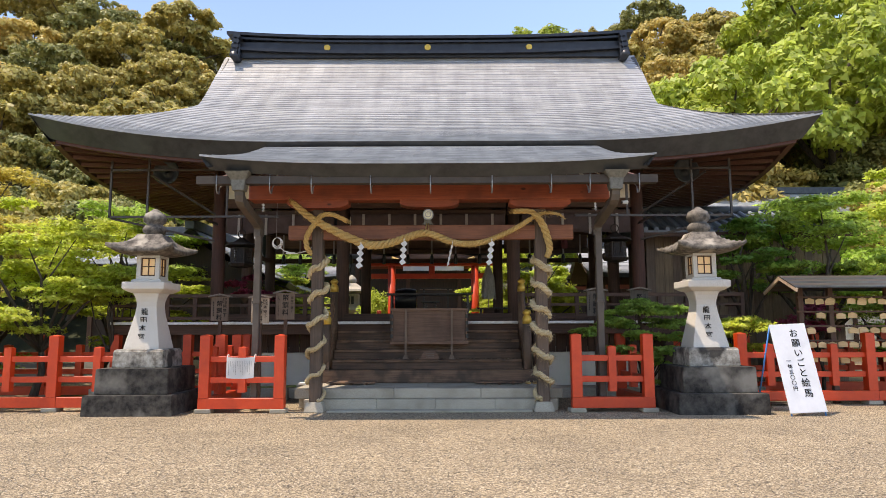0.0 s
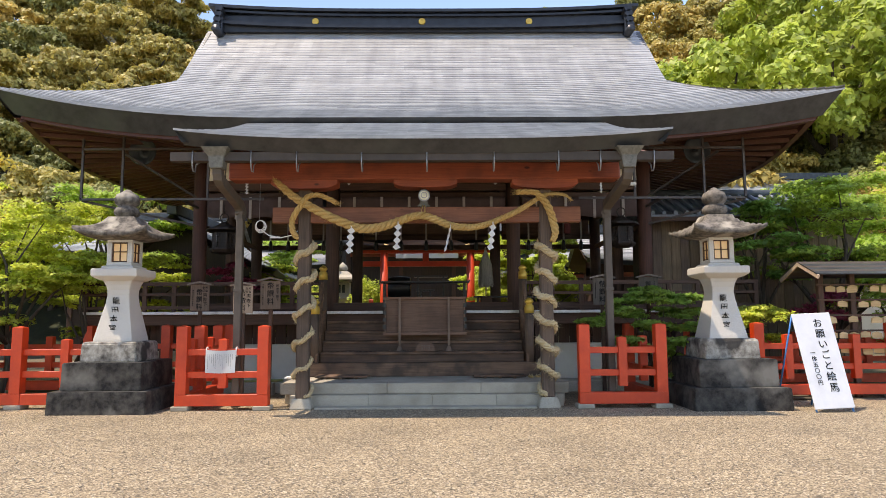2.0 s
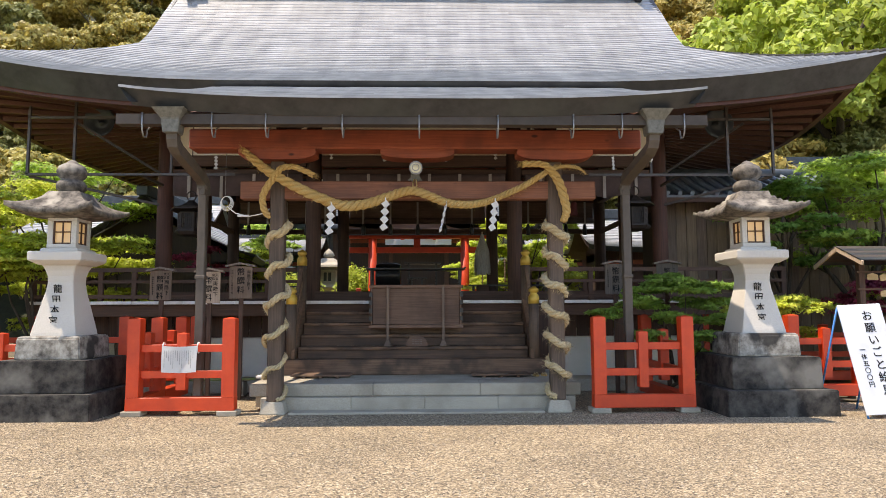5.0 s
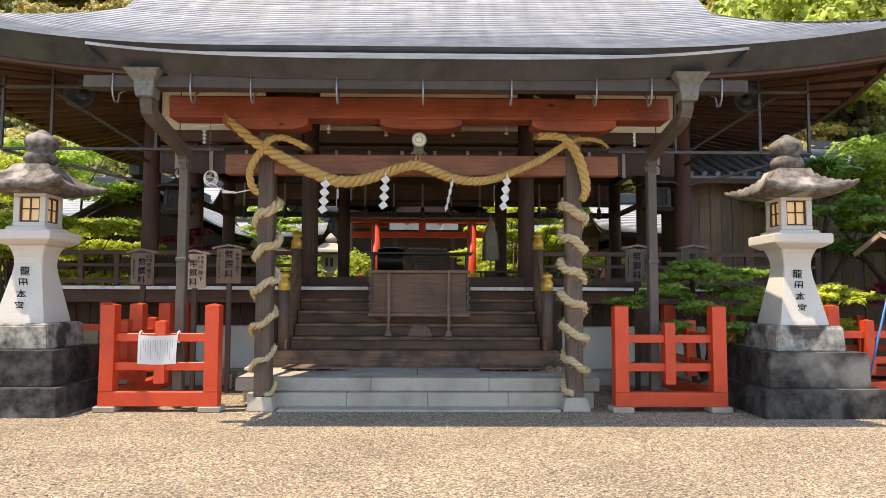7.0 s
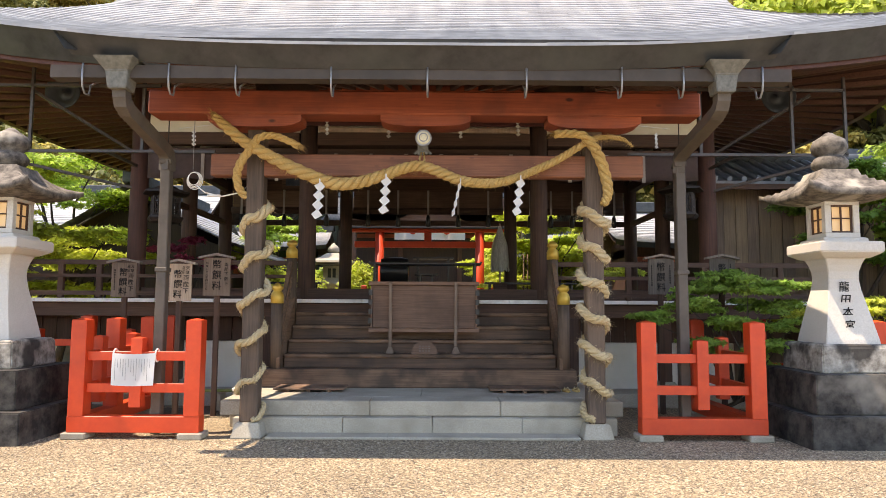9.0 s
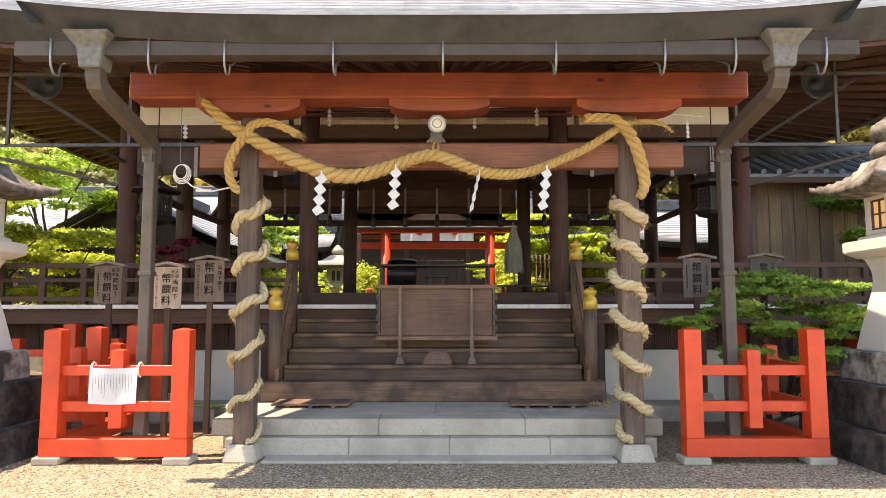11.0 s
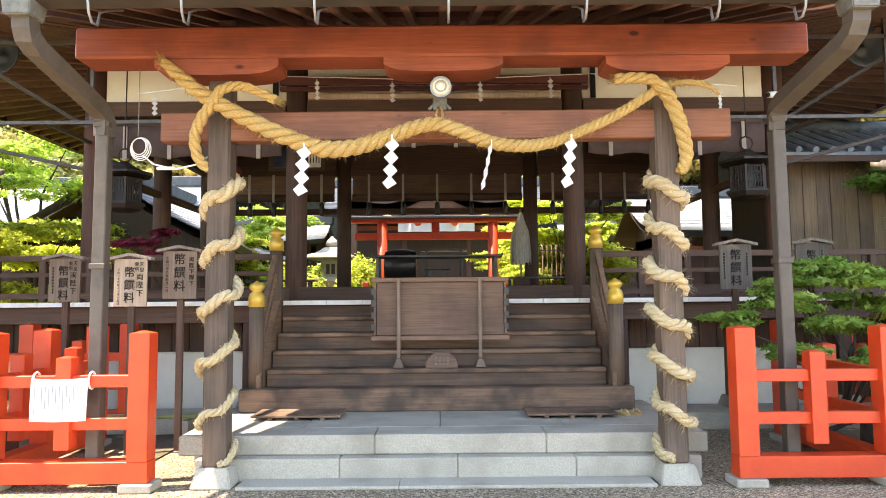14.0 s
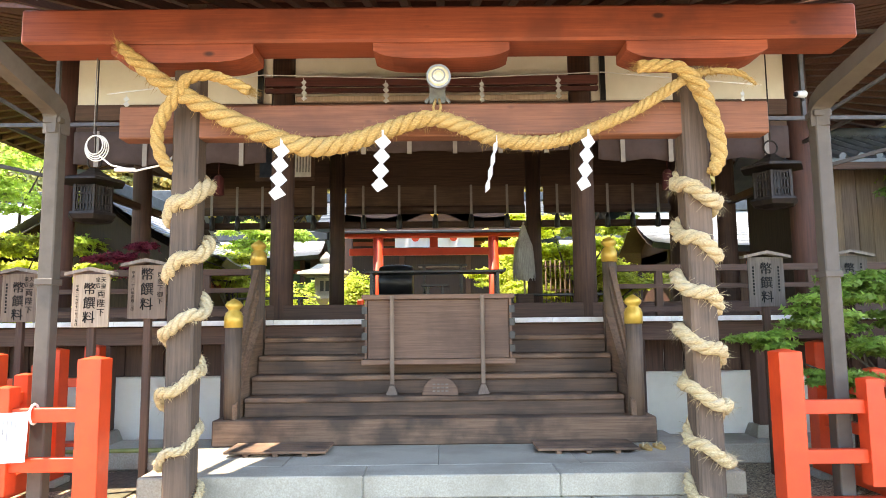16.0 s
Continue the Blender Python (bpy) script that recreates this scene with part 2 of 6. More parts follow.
leaf_flower = leaf("yellow flowering forest leaves", (0.46, 0.36, 0.10), (0.64, 0.50, 0.16), trans=0.35, island=0.25)
leaf_bright = leaf("bright spring forest leaves", (0.31, 0.39, 0.05), (0.50, 0.56, 0.12), trans=0.45, island=0.3)
soffit_m = wood("dark red-brown soffit boards", (0.050, 0.019, 0.014), (0.12, 0.046, 0.033), "y")
rafter_y = wood("brown rafter timber", (0.075, 0.032, 0.022), (0.175, 0.080, 0.052), "y")


def gravel_material():
    m = bpy.data.materials.new("tan gravel")
    m.use_nodes = True
    nt = m.node_tree
    N, L = nt.nodes, nt.links
    bs = N["Principled BSDF"]
    bs.inputs["Roughness"].default_value = 0.9
    tc = N.new("ShaderNodeTexCoord")
    vo = N.new("ShaderNodeTexVoronoi")
    vo.inputs["Scale"].default_value = 66
    L.new(tc.outputs["Object"], vo.inputs["Vector"])
    vo2 = N.new("ShaderNodeTexVoronoi")
    vo2.inputs["Scale"].default_value = 110
    L.new(tc.outputs["Object"], vo2.inputs["Vector"])
    sep = N.new("ShaderNodeSeparateColor")
    L.new(vo.outputs["Color"], sep.inputs[0])
    rp = N.new("ShaderNodeValToRGB")
    el = rp.color_ramp.elements
    el[0].position, el[0].color = 0.0, (0.065, 0.051, 0.034, 1)
    el[1].position, el[1].color = 1.0, (0.63, 0.53, 0.38, 1)
    for p, c in ((0.25, (0.18, 0.139, 0.090, 1)), (0.6, (0.325, 0.245, 0.148, 1)), (0.85, (0.435, 0.34, 0.212, 1))):
        e = el.new(p)
        e.color = c
    L.new(sep.outputs[0], rp.inputs["Fac"])
    no = N.new("ShaderNodeTexNoise")
    no.inputs["Scale"].default_value, no.inputs["Detail"].default_value = 0.8, 6
    L.new(tc.outputs["Object"], no.inputs["Vector"])
    hs = N.new("ShaderNodeHueSaturation")
    mr = N.new("ShaderNodeMapRange")
    mr.inputs["From Min"].default_value, mr.inputs["From Max"].default_value = 0.3, 0.7
    mr.inputs["To Min"].default_value, mr.inputs["To Max"].default_value = 0.79, 1.08
    L.new(no.outputs["Fac"], mr.inputs["Value"])
    L.new(mr.outputs[0], hs.inputs["Value"])
    L.new(rp.outputs["Color"], hs.inputs["Color"])
    L.new(hs.outputs["Color"], bs.inputs["Base Color"])
    ad = N.new("ShaderNodeMath")
    ad.operation = "MULTIPLY_ADD"
    ad.inputs[1].default_value = 0.5
    L.new(vo2.outputs["Distance"], ad.inputs[0])
    L.new(vo.outputs["Distance"], ad.inputs[2])
    bp = N.new("ShaderNodeBump")
    bp.invert = True
    bp.inputs["Strength"].default_value, bp.inputs["Distance"].default_value = 0.9, 0.010
    L.new(ad.outputs[0], bp.inputs["Height"])
    L.new(bp.outputs["Normal"], bs.inputs["Normal"])
    return m


def roof_material(name="shingled copper roof", pitch=0.5):
    """Grey sheet-copper shingles: staggered plates told apart by small shifts of tone, streaked down the slope."""
    m = bpy.data.materials.new(name)
    m.use_nodes = True
    nt = m.node_tree
    N, L = nt.nodes, nt.links
    bs = N["Principled BSDF"]
    bs.inputs["Roughness"].default_value, bs.inputs["Metallic"].default_value = 0.40, 0.05
    tc = N.new("ShaderNodeTexCoord")
    st = N.new("ShaderNodeTexNoise")
    mp = N.new("ShaderNodeMapping")
    mp.inputs["Scale"].default_value = (2.2, 0.25, 0.25)
    L.new(tc.outputs["Object"], mp.inputs["Vector"])
    L.new(mp.outputs["Vector"], st.inputs["Vector"])
    st.inputs["Scale"].default_value, st.inputs["Detail"].default_value = 1.6, 7
    fi = N.new("ShaderNodeTexNoise")
    mp2 = N.new("ShaderNodeMapping")
    mp2.inputs["Scale"].default_value = (1.0, 9.0, 9.0)
    L.new(tc.outputs["Object"], mp2.inputs["Vector"])
    L.new(mp2.outputs["Vector"], fi.inputs["Vector"])
    fi.inputs["Scale"].default_value, fi.inputs["Detail"].default_value = 3.0, 6
    ad = N.new("ShaderNodeMath")
    ad.operation = "ADD"
    L.new(st.outputs["Fac"], ad.inputs[0])
    L.new(fi.outputs["Fac"], ad.inputs[1])
    rp = N.new("ShaderNodeValToRGB")
    el = rp.color_ramp.elements
    el[0].position, el[0].color = 0.34, (0.225, 0.225, 0.222, 1)
    el[1].position, el[1].color = 0.66, (0.39, 0.385, 0.375, 1)
    hf = N.new("ShaderNodeMath")
    hf.operation = "MULTIPLY"
    hf.inputs[1].default_value = 0.5
    L.new(ad.outputs[0], hf.inputs[0])
    L.new(hf.outputs[0], rp.inputs["Fac"])
    ge, mr, hs = N.new("ShaderNodeNewGeometry"), N.new("ShaderNodeMapRange"), N.new("ShaderNodeHueSaturation")
    mr.inputs["To Min"].default_value, mr.inputs["To Max"].default_value = 0.84, 1.12
    L.new(ge.outputs["Random Per Island"], mr.inputs["Value"])
    L.new(mr.outputs[0], hs.inputs["Value"])
    L.new(rp.outputs["Color"], hs.inputs["Color"])
    L.new(hs.outputs["Color"], bs.inputs["Base Color"])
    bp = N.new("ShaderNodeBump")
    bp.inputs["Strength"].default_value, bp.inputs["Distance"].default_value = 0.25, 0.01
    L.new(fi.outputs["Fac"], bp.inputs["Height"])
    L.new(bp.outputs["Normal"], bs.inputs["Normal"])
    return m


gravel = gravel_material()
shingle = roof_material()
soil = mat("shaded earth", (0.075, 0.055, 0.035), (0.19, 0.145, 0.10), rough=0.95, scale=14, bump=0.5, bump_dist=0.02, c=(0.07, 0.08, 0.03), c_scale=0.8)
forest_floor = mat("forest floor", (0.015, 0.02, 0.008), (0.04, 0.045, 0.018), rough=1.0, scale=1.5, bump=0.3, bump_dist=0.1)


# ---------- builders ----------
def bm_new():
    return bmesh.new()


def mesh_of(bm, name, material):
    me = bpy.data.meshes.new(name)
    bm.to_mesh(me)
    bm.free()
    if material:
        me.materials.append(material)
    return me


def group_thing(name, label, category, group="", at=(0, 0, 0), kind=""):
    ob = new(name)
    ob.empty_display_size = 0.1
    ob.matrix_world = Matrix.Translation(at)
    return tagged(ob, label, category, group, kind)


def hang(ob, parent):
    ob.parent = parent
    if parent and parent.parent is None:
        ob.matrix_parent_inverse = parent.matrix_basis.inverted()
    return ob


def part(name, bm, material, parent=None, label="", smooth=False):
    """Links a bmesh, in world places, as one mesh under a thing or a part."""
    me = bm if isinstance(bm, bpy.types.Mesh) else mesh_of(bm, name, material)
    if smooth:
        me.shade_smooth()
    ob = new(name, me)
    hang(ob, parent)
    return tagged(ob, label)


def add_box(bm, x0, x1, y0, y1, z0, z1, bev=0.006):
    vs = bmesh.ops.create_cube(bm, size=1)["verts"]
    for v in vs:
        v.co = Vector(((x0 + x1) / 2 + v.co.x * (x1 - x0), (y0 + y1) / 2 + v.co.y * (y1 - y0), (z0 + z1) / 2 + v.co.z * (z1 - z0)))
    if bev:
        bmesh.ops.bevel(bm, geom=list({e for v in vs for e in v.link_edges}), offset=bev, segments=1, affect="EDGES")


def box(name, x0, x1, y0, y1, z0, z1, material, parent=None, bev=0.006, label=""):
    bm = bm_new()
    add_box(bm, x0, x1, y0, y1, z0, z1, bev)
    return part(name, bm, material, parent, label)


def add_tube(bm, pts, radii, n=10, caps=True, twist=None):
    """A tube along pts with a radius for each."""
    pts = [Vector(p) for p in pts]
    if not isinstance(radii, (list, tuple)):
        radii = [radii] * len(pts)
    rings, ref = [], None
    for i, p in enumerate(pts):
        d = (pts[min(i + 1, len(pts) - 1)] - pts[max(i - 1, 0)]).normalized()
        if ref is None:
            ref = d.orthogonal().normalized()
        ref = (ref - d * ref.dot(d)).normalized()
        side = d.cross(ref)
        rings.append([bm.verts.new(p + (ref * math.cos(a) + side * math.sin(a)) * radii[i]) for a in (k * 2 * math.pi / n for k in range(n))])
    for a, b in zip(rings, rings[1:]):
        for k in range(n):
            bm.faces.new((a[k], a[(k + 1) % n], b[(k + 1) % n], b[k]))
    if caps:
        bm.faces.new(rings[0][::-1])
        bm.faces.new(rings[-1])


def tube(name, pts, radii, material, parent=None, n=10, label="", smooth=True):
    bm = bm_new()
    add_tube(bm, pts, radii, n)
    return part(name, bm, material, parent, label, smooth)


def add_bar(bm, p, q, w, h):
    """A square bar from p to q, w across and h high."""
    p, q = Vector(p), Vector(q)
    d = (q - p).normalized()
    s = d.cross(Vector((0, 0, 1)))
    s = s.normalized() if s.length > 1e-4 else Vector((1, 0, 0))
    u = s.cross(d).normalized()
    c = [(s * (a * w / 2) + u * (b * h / 2)) for a, b in ((-1, -1), (1, -1), (1, 1), (-1, 1))]
    v0, v1 = [bm.verts.new(p + k) for k in c], [bm.verts.new(q + k) for k in c]
    for k in range(4):
        bm.faces.new((v0[k], v0[(k + 1) % 4], v1[(k + 1) % 4], v1[k]))
    bm.faces.new(v0[::-1])
    bm.faces.new(v1)


def bar(name, p, q, w, h, material, parent=None, label=""):
    bm = bm_new()
    add_bar(bm, p, q, w, h)
    bmesh.ops.recalc_face_normals(bm, faces=bm.faces)
    return part(name, bm, material, parent, label)


def add_lathe(bm, cx, cy, prof, n=20, square=0.0):
    """Turns a profile of (radius, z) round an upright axis; square: n = 4 with corners to the diagonals."""
    rings = []
    off = math.pi / 4 if n == 4 else 0
    for r, z in prof:
        rings.append([bm.verts.new((cx + r * math.cos(off + 2 * math.pi * k / n), cy + r * math.sin(off + 2 * math.pi * k / n), z)) for k in range(n)])
    for a, b in zip(rings, rings[1:]):
        for k in range(n):
            bm.faces.new((a[k], a[(k + 1) % n], b[(k + 1) % n], b[k]))
    bm.faces.new(rings[0][::-1])
    bm.faces.new(rings[-1])


def lathe(name, cx, cy, prof, material, parent=None, n=20, label="", smooth=True):
    bm = bm_new()
    add_lathe(bm, cx, cy, prof, n)
    return part(name, bm, material, parent, label, smooth)


def taper(name, cx, cy, prof, material, parent=None, bev=0.01, label=""):
    """A square block with half-widths (w, z) up its height."""
    bm = bm_new()
    add_lathe(bm, cx, cy, [(w * math.sqrt(2), z) for w, z in prof], 4)
    if bev:
        bmesh.ops.bevel(bm, geom=bm.edges[:], offset=bev, segments=2, affect="EDGES", clamp_overlap=True)
    return part(name, bm, material, parent, label)


def grid_mesh(name, fn, us, vs, material, parent=None, label="", thick=0.0, smooth=False, kind=""):
    """A sheet of fn(u, v)."""
    co = [tuple(fn(u, v)) for v in vs for u in us]
    w = len(us)
    fa = [(j * w + i, j * w + i + 1, (j + 1) * w + i + 1, (j + 1) * w + i) for j in range(len(vs) - 1) for i in range(w - 1)]
    me = bpy.data.meshes.new(name)
    me.from_pydata(co, [], fa)
    me.materials.append(material)
    ob = part(name, me, None, parent, label, smooth)
    if thick:
        md = ob.modifiers.new("thickness", "SOLIDIFY")
        md.thickness, md.offset = thick, -1
    return ob


def glyphs(name, text, x, y, z, size, material, parent, slant=None, wide=1.0):
    """Upright writing on a face turned to -y, one column downwards, its first character centred on (x, z); slant: a pose for a tilted face."""
    step = size * 1.12
    for i, ch in enumerate(text):
        cu = bpy.data.curves.new("glyph", "FONT")
        cu.body, cu.size, cu.align_x, cu.align_y, cu.extrude, cu.offset = ch, size, "CENTER", "CENTER", 0.001, 0.0
        ob = bpy.data.objects.new("glyph", cu)
        scene.collection.objects.link(ob)
        bpy.context.view_layer.update()
        me = bpy.data.meshes.new_from_object(ob.evaluated_get(bpy.context.evaluated_depsgraph_get()))
        bm = bm_new()
        bm.from_mesh(me)
        first = len(bm.verts)
        bm.from_mesh(me)
        bm.verts.ensure_lookup_table()
        for v in bm.verts[first:]:
            v.co += Vector((size * 0.022, -size * 0.012, 0.0004))
        for v in bm.verts:
            p = Vector((v.co.x * wide, v.co.y - i * step, v.co.z))
            v.co = slant @ Vector((p.x, -p.z - 0.003, p.y)) if slant else Vector((x + p.x, y - 0.003 - p.z, z + p.y))
        bpy.data.objects.remove(ob)
        bpy.data.meshes.remove(me)
        bpy.data.curves.remove(cu)
        part(name, bm, material, parent)

# ---------- ground ----------
gx = [-400, -60, -30, -15, 0, 15, 30, 60, 400]
ground = grid_mesh("ground", lambda x, y: (x, y, 0.0), gx, [-400, -60, -20, 0, 8, 16, 24, 40, 400], gravel)
tagged(ground, "tan gravel forecourt before the shrine hall", "ground", kind="structure")


def hill_z(x, y):
    up = max(0.0, min(y, 84.0) - 35.0) * 0.78
    return up * (1.0 - 0.45 * math.exp(-(x / 15.0) ** 2)) * (1.0 + 0.10 * math.sin(x * 0.11)) - 0.05


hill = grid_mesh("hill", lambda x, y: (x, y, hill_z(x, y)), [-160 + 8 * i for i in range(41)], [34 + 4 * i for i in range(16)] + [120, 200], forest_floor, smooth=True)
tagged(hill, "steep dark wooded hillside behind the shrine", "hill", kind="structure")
for sx, x0, x1 in ((-1, -30, -2.9), (1, 4.3, 30)):
    bed = grid_mesh("garden_bed", lambda x, y: (x, y, 0.012 + 0.03 * math.sin(x * 2.1) * math.sin(y * 1.7) ** 2), [x0 + (x1 - x0) * i / 40 for i in range(41)], [13.6 + 0.6 * i for i in range(30)], soil)
    tagged(bed, "shaded earth of the garden under the maples", "ground", kind="structure")

# ---------- main hall ----------
FLOOR, EDGE_Y, ROW_F, ROW_M, ROW_B = 1.65, 15.62, 16.6, 19.0, 21.4
hall = group_thing("worship_hall", "large dark timber shrine hall with grey copper roof and open sides", "shrine hall", at=(0, 19, 0))

RIDGE_Y, HALF_D = 19.0, 5.0


def roof_z(s):
    return 9.27 - 5.93 * s + 1.99 * s * s


def roof_w(s):
    if s < 0.5:
        return 5.86 - 0.21 * max(0.0, (s - 0.15) / 0.35) ** 1.3
    return 5.65 + 2.57 * ((s - 0.5) / 0.5) ** 1.15


def lift(s, u):
    return (0.57 - 0.03 * u) * s ** 1.8 * max(0.0, (abs(u) - 0.35) / 0.65) ** 2.2


def shingled(name, place, us, rows, drop, parent, s0=0.0, s1=1.0, seed=1):
    """Courses of sheet shingles in staggered plates: each plate lies proud of the course below, with a real lip at its lower edge."""
    rnd = random.Random(seed)
    co, fa = [], []
    for r in range(rows):
        a, b = s0 + (s1 - s0) * r / rows, s0 + (s1 - s0) * (r + 1.06) / rows
        b = min(b, s1)
        i = 0
        while i < len(us) - 1:
            n = min(rnd.choice((2, 3, 3, 4, 5)), len(us) - 1 - i)
            dz = rnd.uniform(-0.003, 0.003)
            base, w = len(co), n + 1
            for s, up in ((a, 0.0), (b, drop * (0.75 + 0.75 * r / rows) + dz), (b, -0.01)):
                for u in us[i:i + w]:
                    p = place(u, s)
                    co.append((p[0], p[1], p[2] + up))
            for k in range(2):
                for q in range(n):
                    fa.append((base + k * w + q, base + k * w + q + 1, base + (k + 1) * w + q + 1, base + (k + 1) * w + q))
            i += n
    me = bpy.data.meshes.new(name)
    me.from_pydata(co, [], fa)
    me.materials.append(shingle)
    return tagged(part(name, me, None, parent), kind="stuff")


US = [k / 24 for k in range(-24, 25)]
for sign, tag_ in ((-1, "front"), (1, "back")):
    slope = shingled("roof_slope", lambda u, s: (u * roof_w(s), RIDGE_Y + sign * HALF_D * s, roof_z(s) + lift(s, u)), US if sign > 0 else US[::-1], 46, 0.016, hall)
for sign in (-1, 1):
    shingled("roof_slope", lambda v, s: (sign * roof_w(s), RIDGE_Y + v * HALF_D * s, roof_z(s) + lift(s, v)), US if sign < 0 else US[::-1], 23, 0.016, hall, 0.5, 1.0)
    gable = bm_new()
    top = [gable.verts.new((sign * 5.2, RIDGE_Y + k / 10 * 2.5, roof_z(abs(k) / 20) - 0.12)) for k in range(-10, 11)]
    gable.faces.new(top if sign > 0 else top[::-1])
    part("gable_wall", gable, plaster, hall)
    for side in (-1, 1):
        bm = bm_new()
        add_tube(bm, [(sign * (roof_w(k / 20) - 0.06), RIDGE_Y + side * k / 20 * HALF_D, roof_z(k / 20) - 0.14) for k in range(0, 11)], 0.12, 6)
        part("bargeboard", bm, copper, hall)

# the thick eave edge, leaning in, and the timber soffit under it
EDGE_H, EDGE_IN = 0.36, 0.30


def eave_pt(side, u, k):
    """A point of the eave: side 0 front, 1 right, 2 back, 3 left; k from 0 at the top edge to 1 at the foot."""
    w, d, z = roof_w(1.0) - EDGE_IN * k, HALF_D - EDGE_IN * k, roof_z(1.0) + lift(1.0, u) - (EDGE_H + 0.10 * abs(u) ** 3) * k + 0.02
    return ((u * w, RIDGE_Y - d, z), (w, RIDGE_Y + u * d, z), (-u * w, RIDGE_Y + d, z), (-w, RIDGE_Y - u * d, z))[side]


for side in range(4):
    grid_mesh("eave_edge", lambda u, k: eave_pt(side, u, k), US, [1.0, 0.8, 0.6, 0.4, 0.2, 0.0], copper, hall, "dark layered copper eave edge")

    def soffit_pt(u, k):
        p = Vector(eave_pt(side, u, 1.0))
        q = Vector(((u * 4.9, RIDGE_Y - 2.3, 5.55), (4.9, RIDGE_Y + u * 2.3, 5.55), (-u * 4.9, RIDGE_Y + 2.3, 5.55), (-4.9, RIDGE_Y - u * 2.3, 5.55))[side])
        return p.lerp(q, k) + Vector((0, 0, -0.02 * k))

    grid_mesh("soffit", soffit_pt, US, [1.0, 0.5, 0.0], soffit_m, hall, "dark red-brown soffit boards")
    count = 41 if side in (0, 2) else 27
    for i in range(count):
        u = -0.97 + 1.94 * i / (count - 1)
        if side == 2:
            continue
        p, q = Vector(soffit_pt(u, 0.05)), Vector(soffit_pt(u, 0.97))
        bar("rafter", p + Vector((0, 0, -0.05)), q + Vector((0, 0, -0.05)), 0.075, 0.085, rafter_y, hall)
    bm = bm_new()
    pts = [Vector(soffit_pt(u, 0.04)) + Vector((0, 0, -0.02)) for u in US]
    add_tube(bm, pts, 0.09, 4)
    part("eave_purlin", bm, soffit_m, hall)

# ridge box with crests and end ornaments
box("ridge_core", -5.46, 5.44, RIDGE_Y - 0.22, RIDGE_Y + 0.22, 9.15, 9.62, ridge_m, hall, 0.01, "black copper box ridge")


def ridge_curve(x):
    return 0.16 * (abs(x) / 5.8) ** 3


for k, (za, zb, dy) in enumerate(((9.22, 9.30, 0.34), (9.56, 9.62, 0.30), (9.66, 9.74, 0.36))):
    bm = bm_new()
    long_ = 5.75 if k == 2 else 5.45
    xs = [-long_ + 2 * long_ * i / 24 for i in range(25)]
    prev = None
    for x in xs:
        o = ridge_curve(x)
        ring = [bm.verts.new((x, RIDGE_Y + a * dy, z + o)) for a, z in ((-1, za), (1, za), (1, zb), (-1, zb))]
        if prev:
            for i in range(4):
                bm.faces.new((prev[i], prev[(i + 1) % 4], ring[(i + 1) % 4], ring[i]))
        else:
            bm.faces.new(ring[::-1])
        prev = ring
    bm.faces.new(prev)
    bmesh.ops.recalc_face_normals(bm, faces=bm.faces)
    part("ridge_moulding", bm, ridge_m, hall)
for x in (-2.92, -0.06, 2.82):
    bm = bm_new()
    bmesh.ops.create_cone(bm, cap_ends=True, segments=20, radius1=0.095, radius2=0.085, depth=0.03, matrix=pose(x, RIDGE_Y - 0.235, 9.44, 90))
    part("ridge_crest", bm, gold, hall, "round gilt crest")
for sx in (-1, 1):
    for k, z in enumerate((9.70, 9.55, 9.40, 9.25)):
        bm = bm_new()
        add_tube(bm, [(sx * (5.43 + 0.02 * k), RIDGE_Y - 0.5, z), (sx * (5.43 + 0.02 * k), RIDGE_Y + 0.5, z)], 0.10, 12)
        part("ridge_end_roll", bm, ridge_m, hall, smooth=False)
    box("ridge_end_plate", sx * 5.46 - 0.10, sx * 5.46 + 0.10, RIDGE_Y - 0.4, RIDGE_Y + 0.4, 9.0, 9.72, ridge_m, hall, 0.03)
    tube("ridge_foot_roll", [(sx * 5.46, RIDGE_Y - 0.62, 9.08), (sx * 5.46, RIDGE_Y + 0.62, 9.08)], 0.11, ridge_m, hall)
tube("lightning_cable", [(-5.7, RIDGE_Y - 0.1, 9.97)] + [(-5.0 + i, RIDGE_Y - 0.1, 9.80) for i in range(11)] + [(5.7, RIDGE_Y - 0.1, 9.97)], 0.012, ridge_m, hall, 5)

# columns, beams, wall heads
COLS = [(x, y) for x in (-5.05, 5.05) for y in (ROW_F, ROW_M, ROW_B)] + [(x, y) for x in (-2.05, 2.05) for y in (ROW_F, ROW_B)]
for x, y in COLS:
    lathe("column", x, y, [(0.155, 0.12), (0.155, 5.6)], column_z if abs(x) < 3 or y > ROW_F else red_z, hall, 20)
    lathe("column_stone", x, y, [(0.30, 0.0), (0.28, 0.10), (0.20, 0.13)], granite, hall, 16)
for y in (ROW_F, ROW_B):
    for x0, x1 in ((-5.05, -2.05), (-2.05, 2.05), (2.05, 5.05)):
        box("tie_beam", x0 + 0.16, x1 - 0.16, y - 0.09, y + 0.09, 4.40, 4.62, dark_x, hall)
        box("wall_head", x0 + 0.16, x1 - 0.16, y - 0.04, y + 0.04, 4.62, 5.36, plaster if y == ROW_F else dark_x, hall, 0.0)
        box("wall_plate", x0 + 0.0, x1 - 0.0, y - 0.13, y + 0.13, 5.36, 5.58, red_x, hall)
        box("lintel", x0 + 0.16, x1 - 0.16, y - 0.06, y + 0.06, 3.55 if y == ROW_B else 4.22, 3.68 if y == ROW_B else 4.34, dark_x, hall)
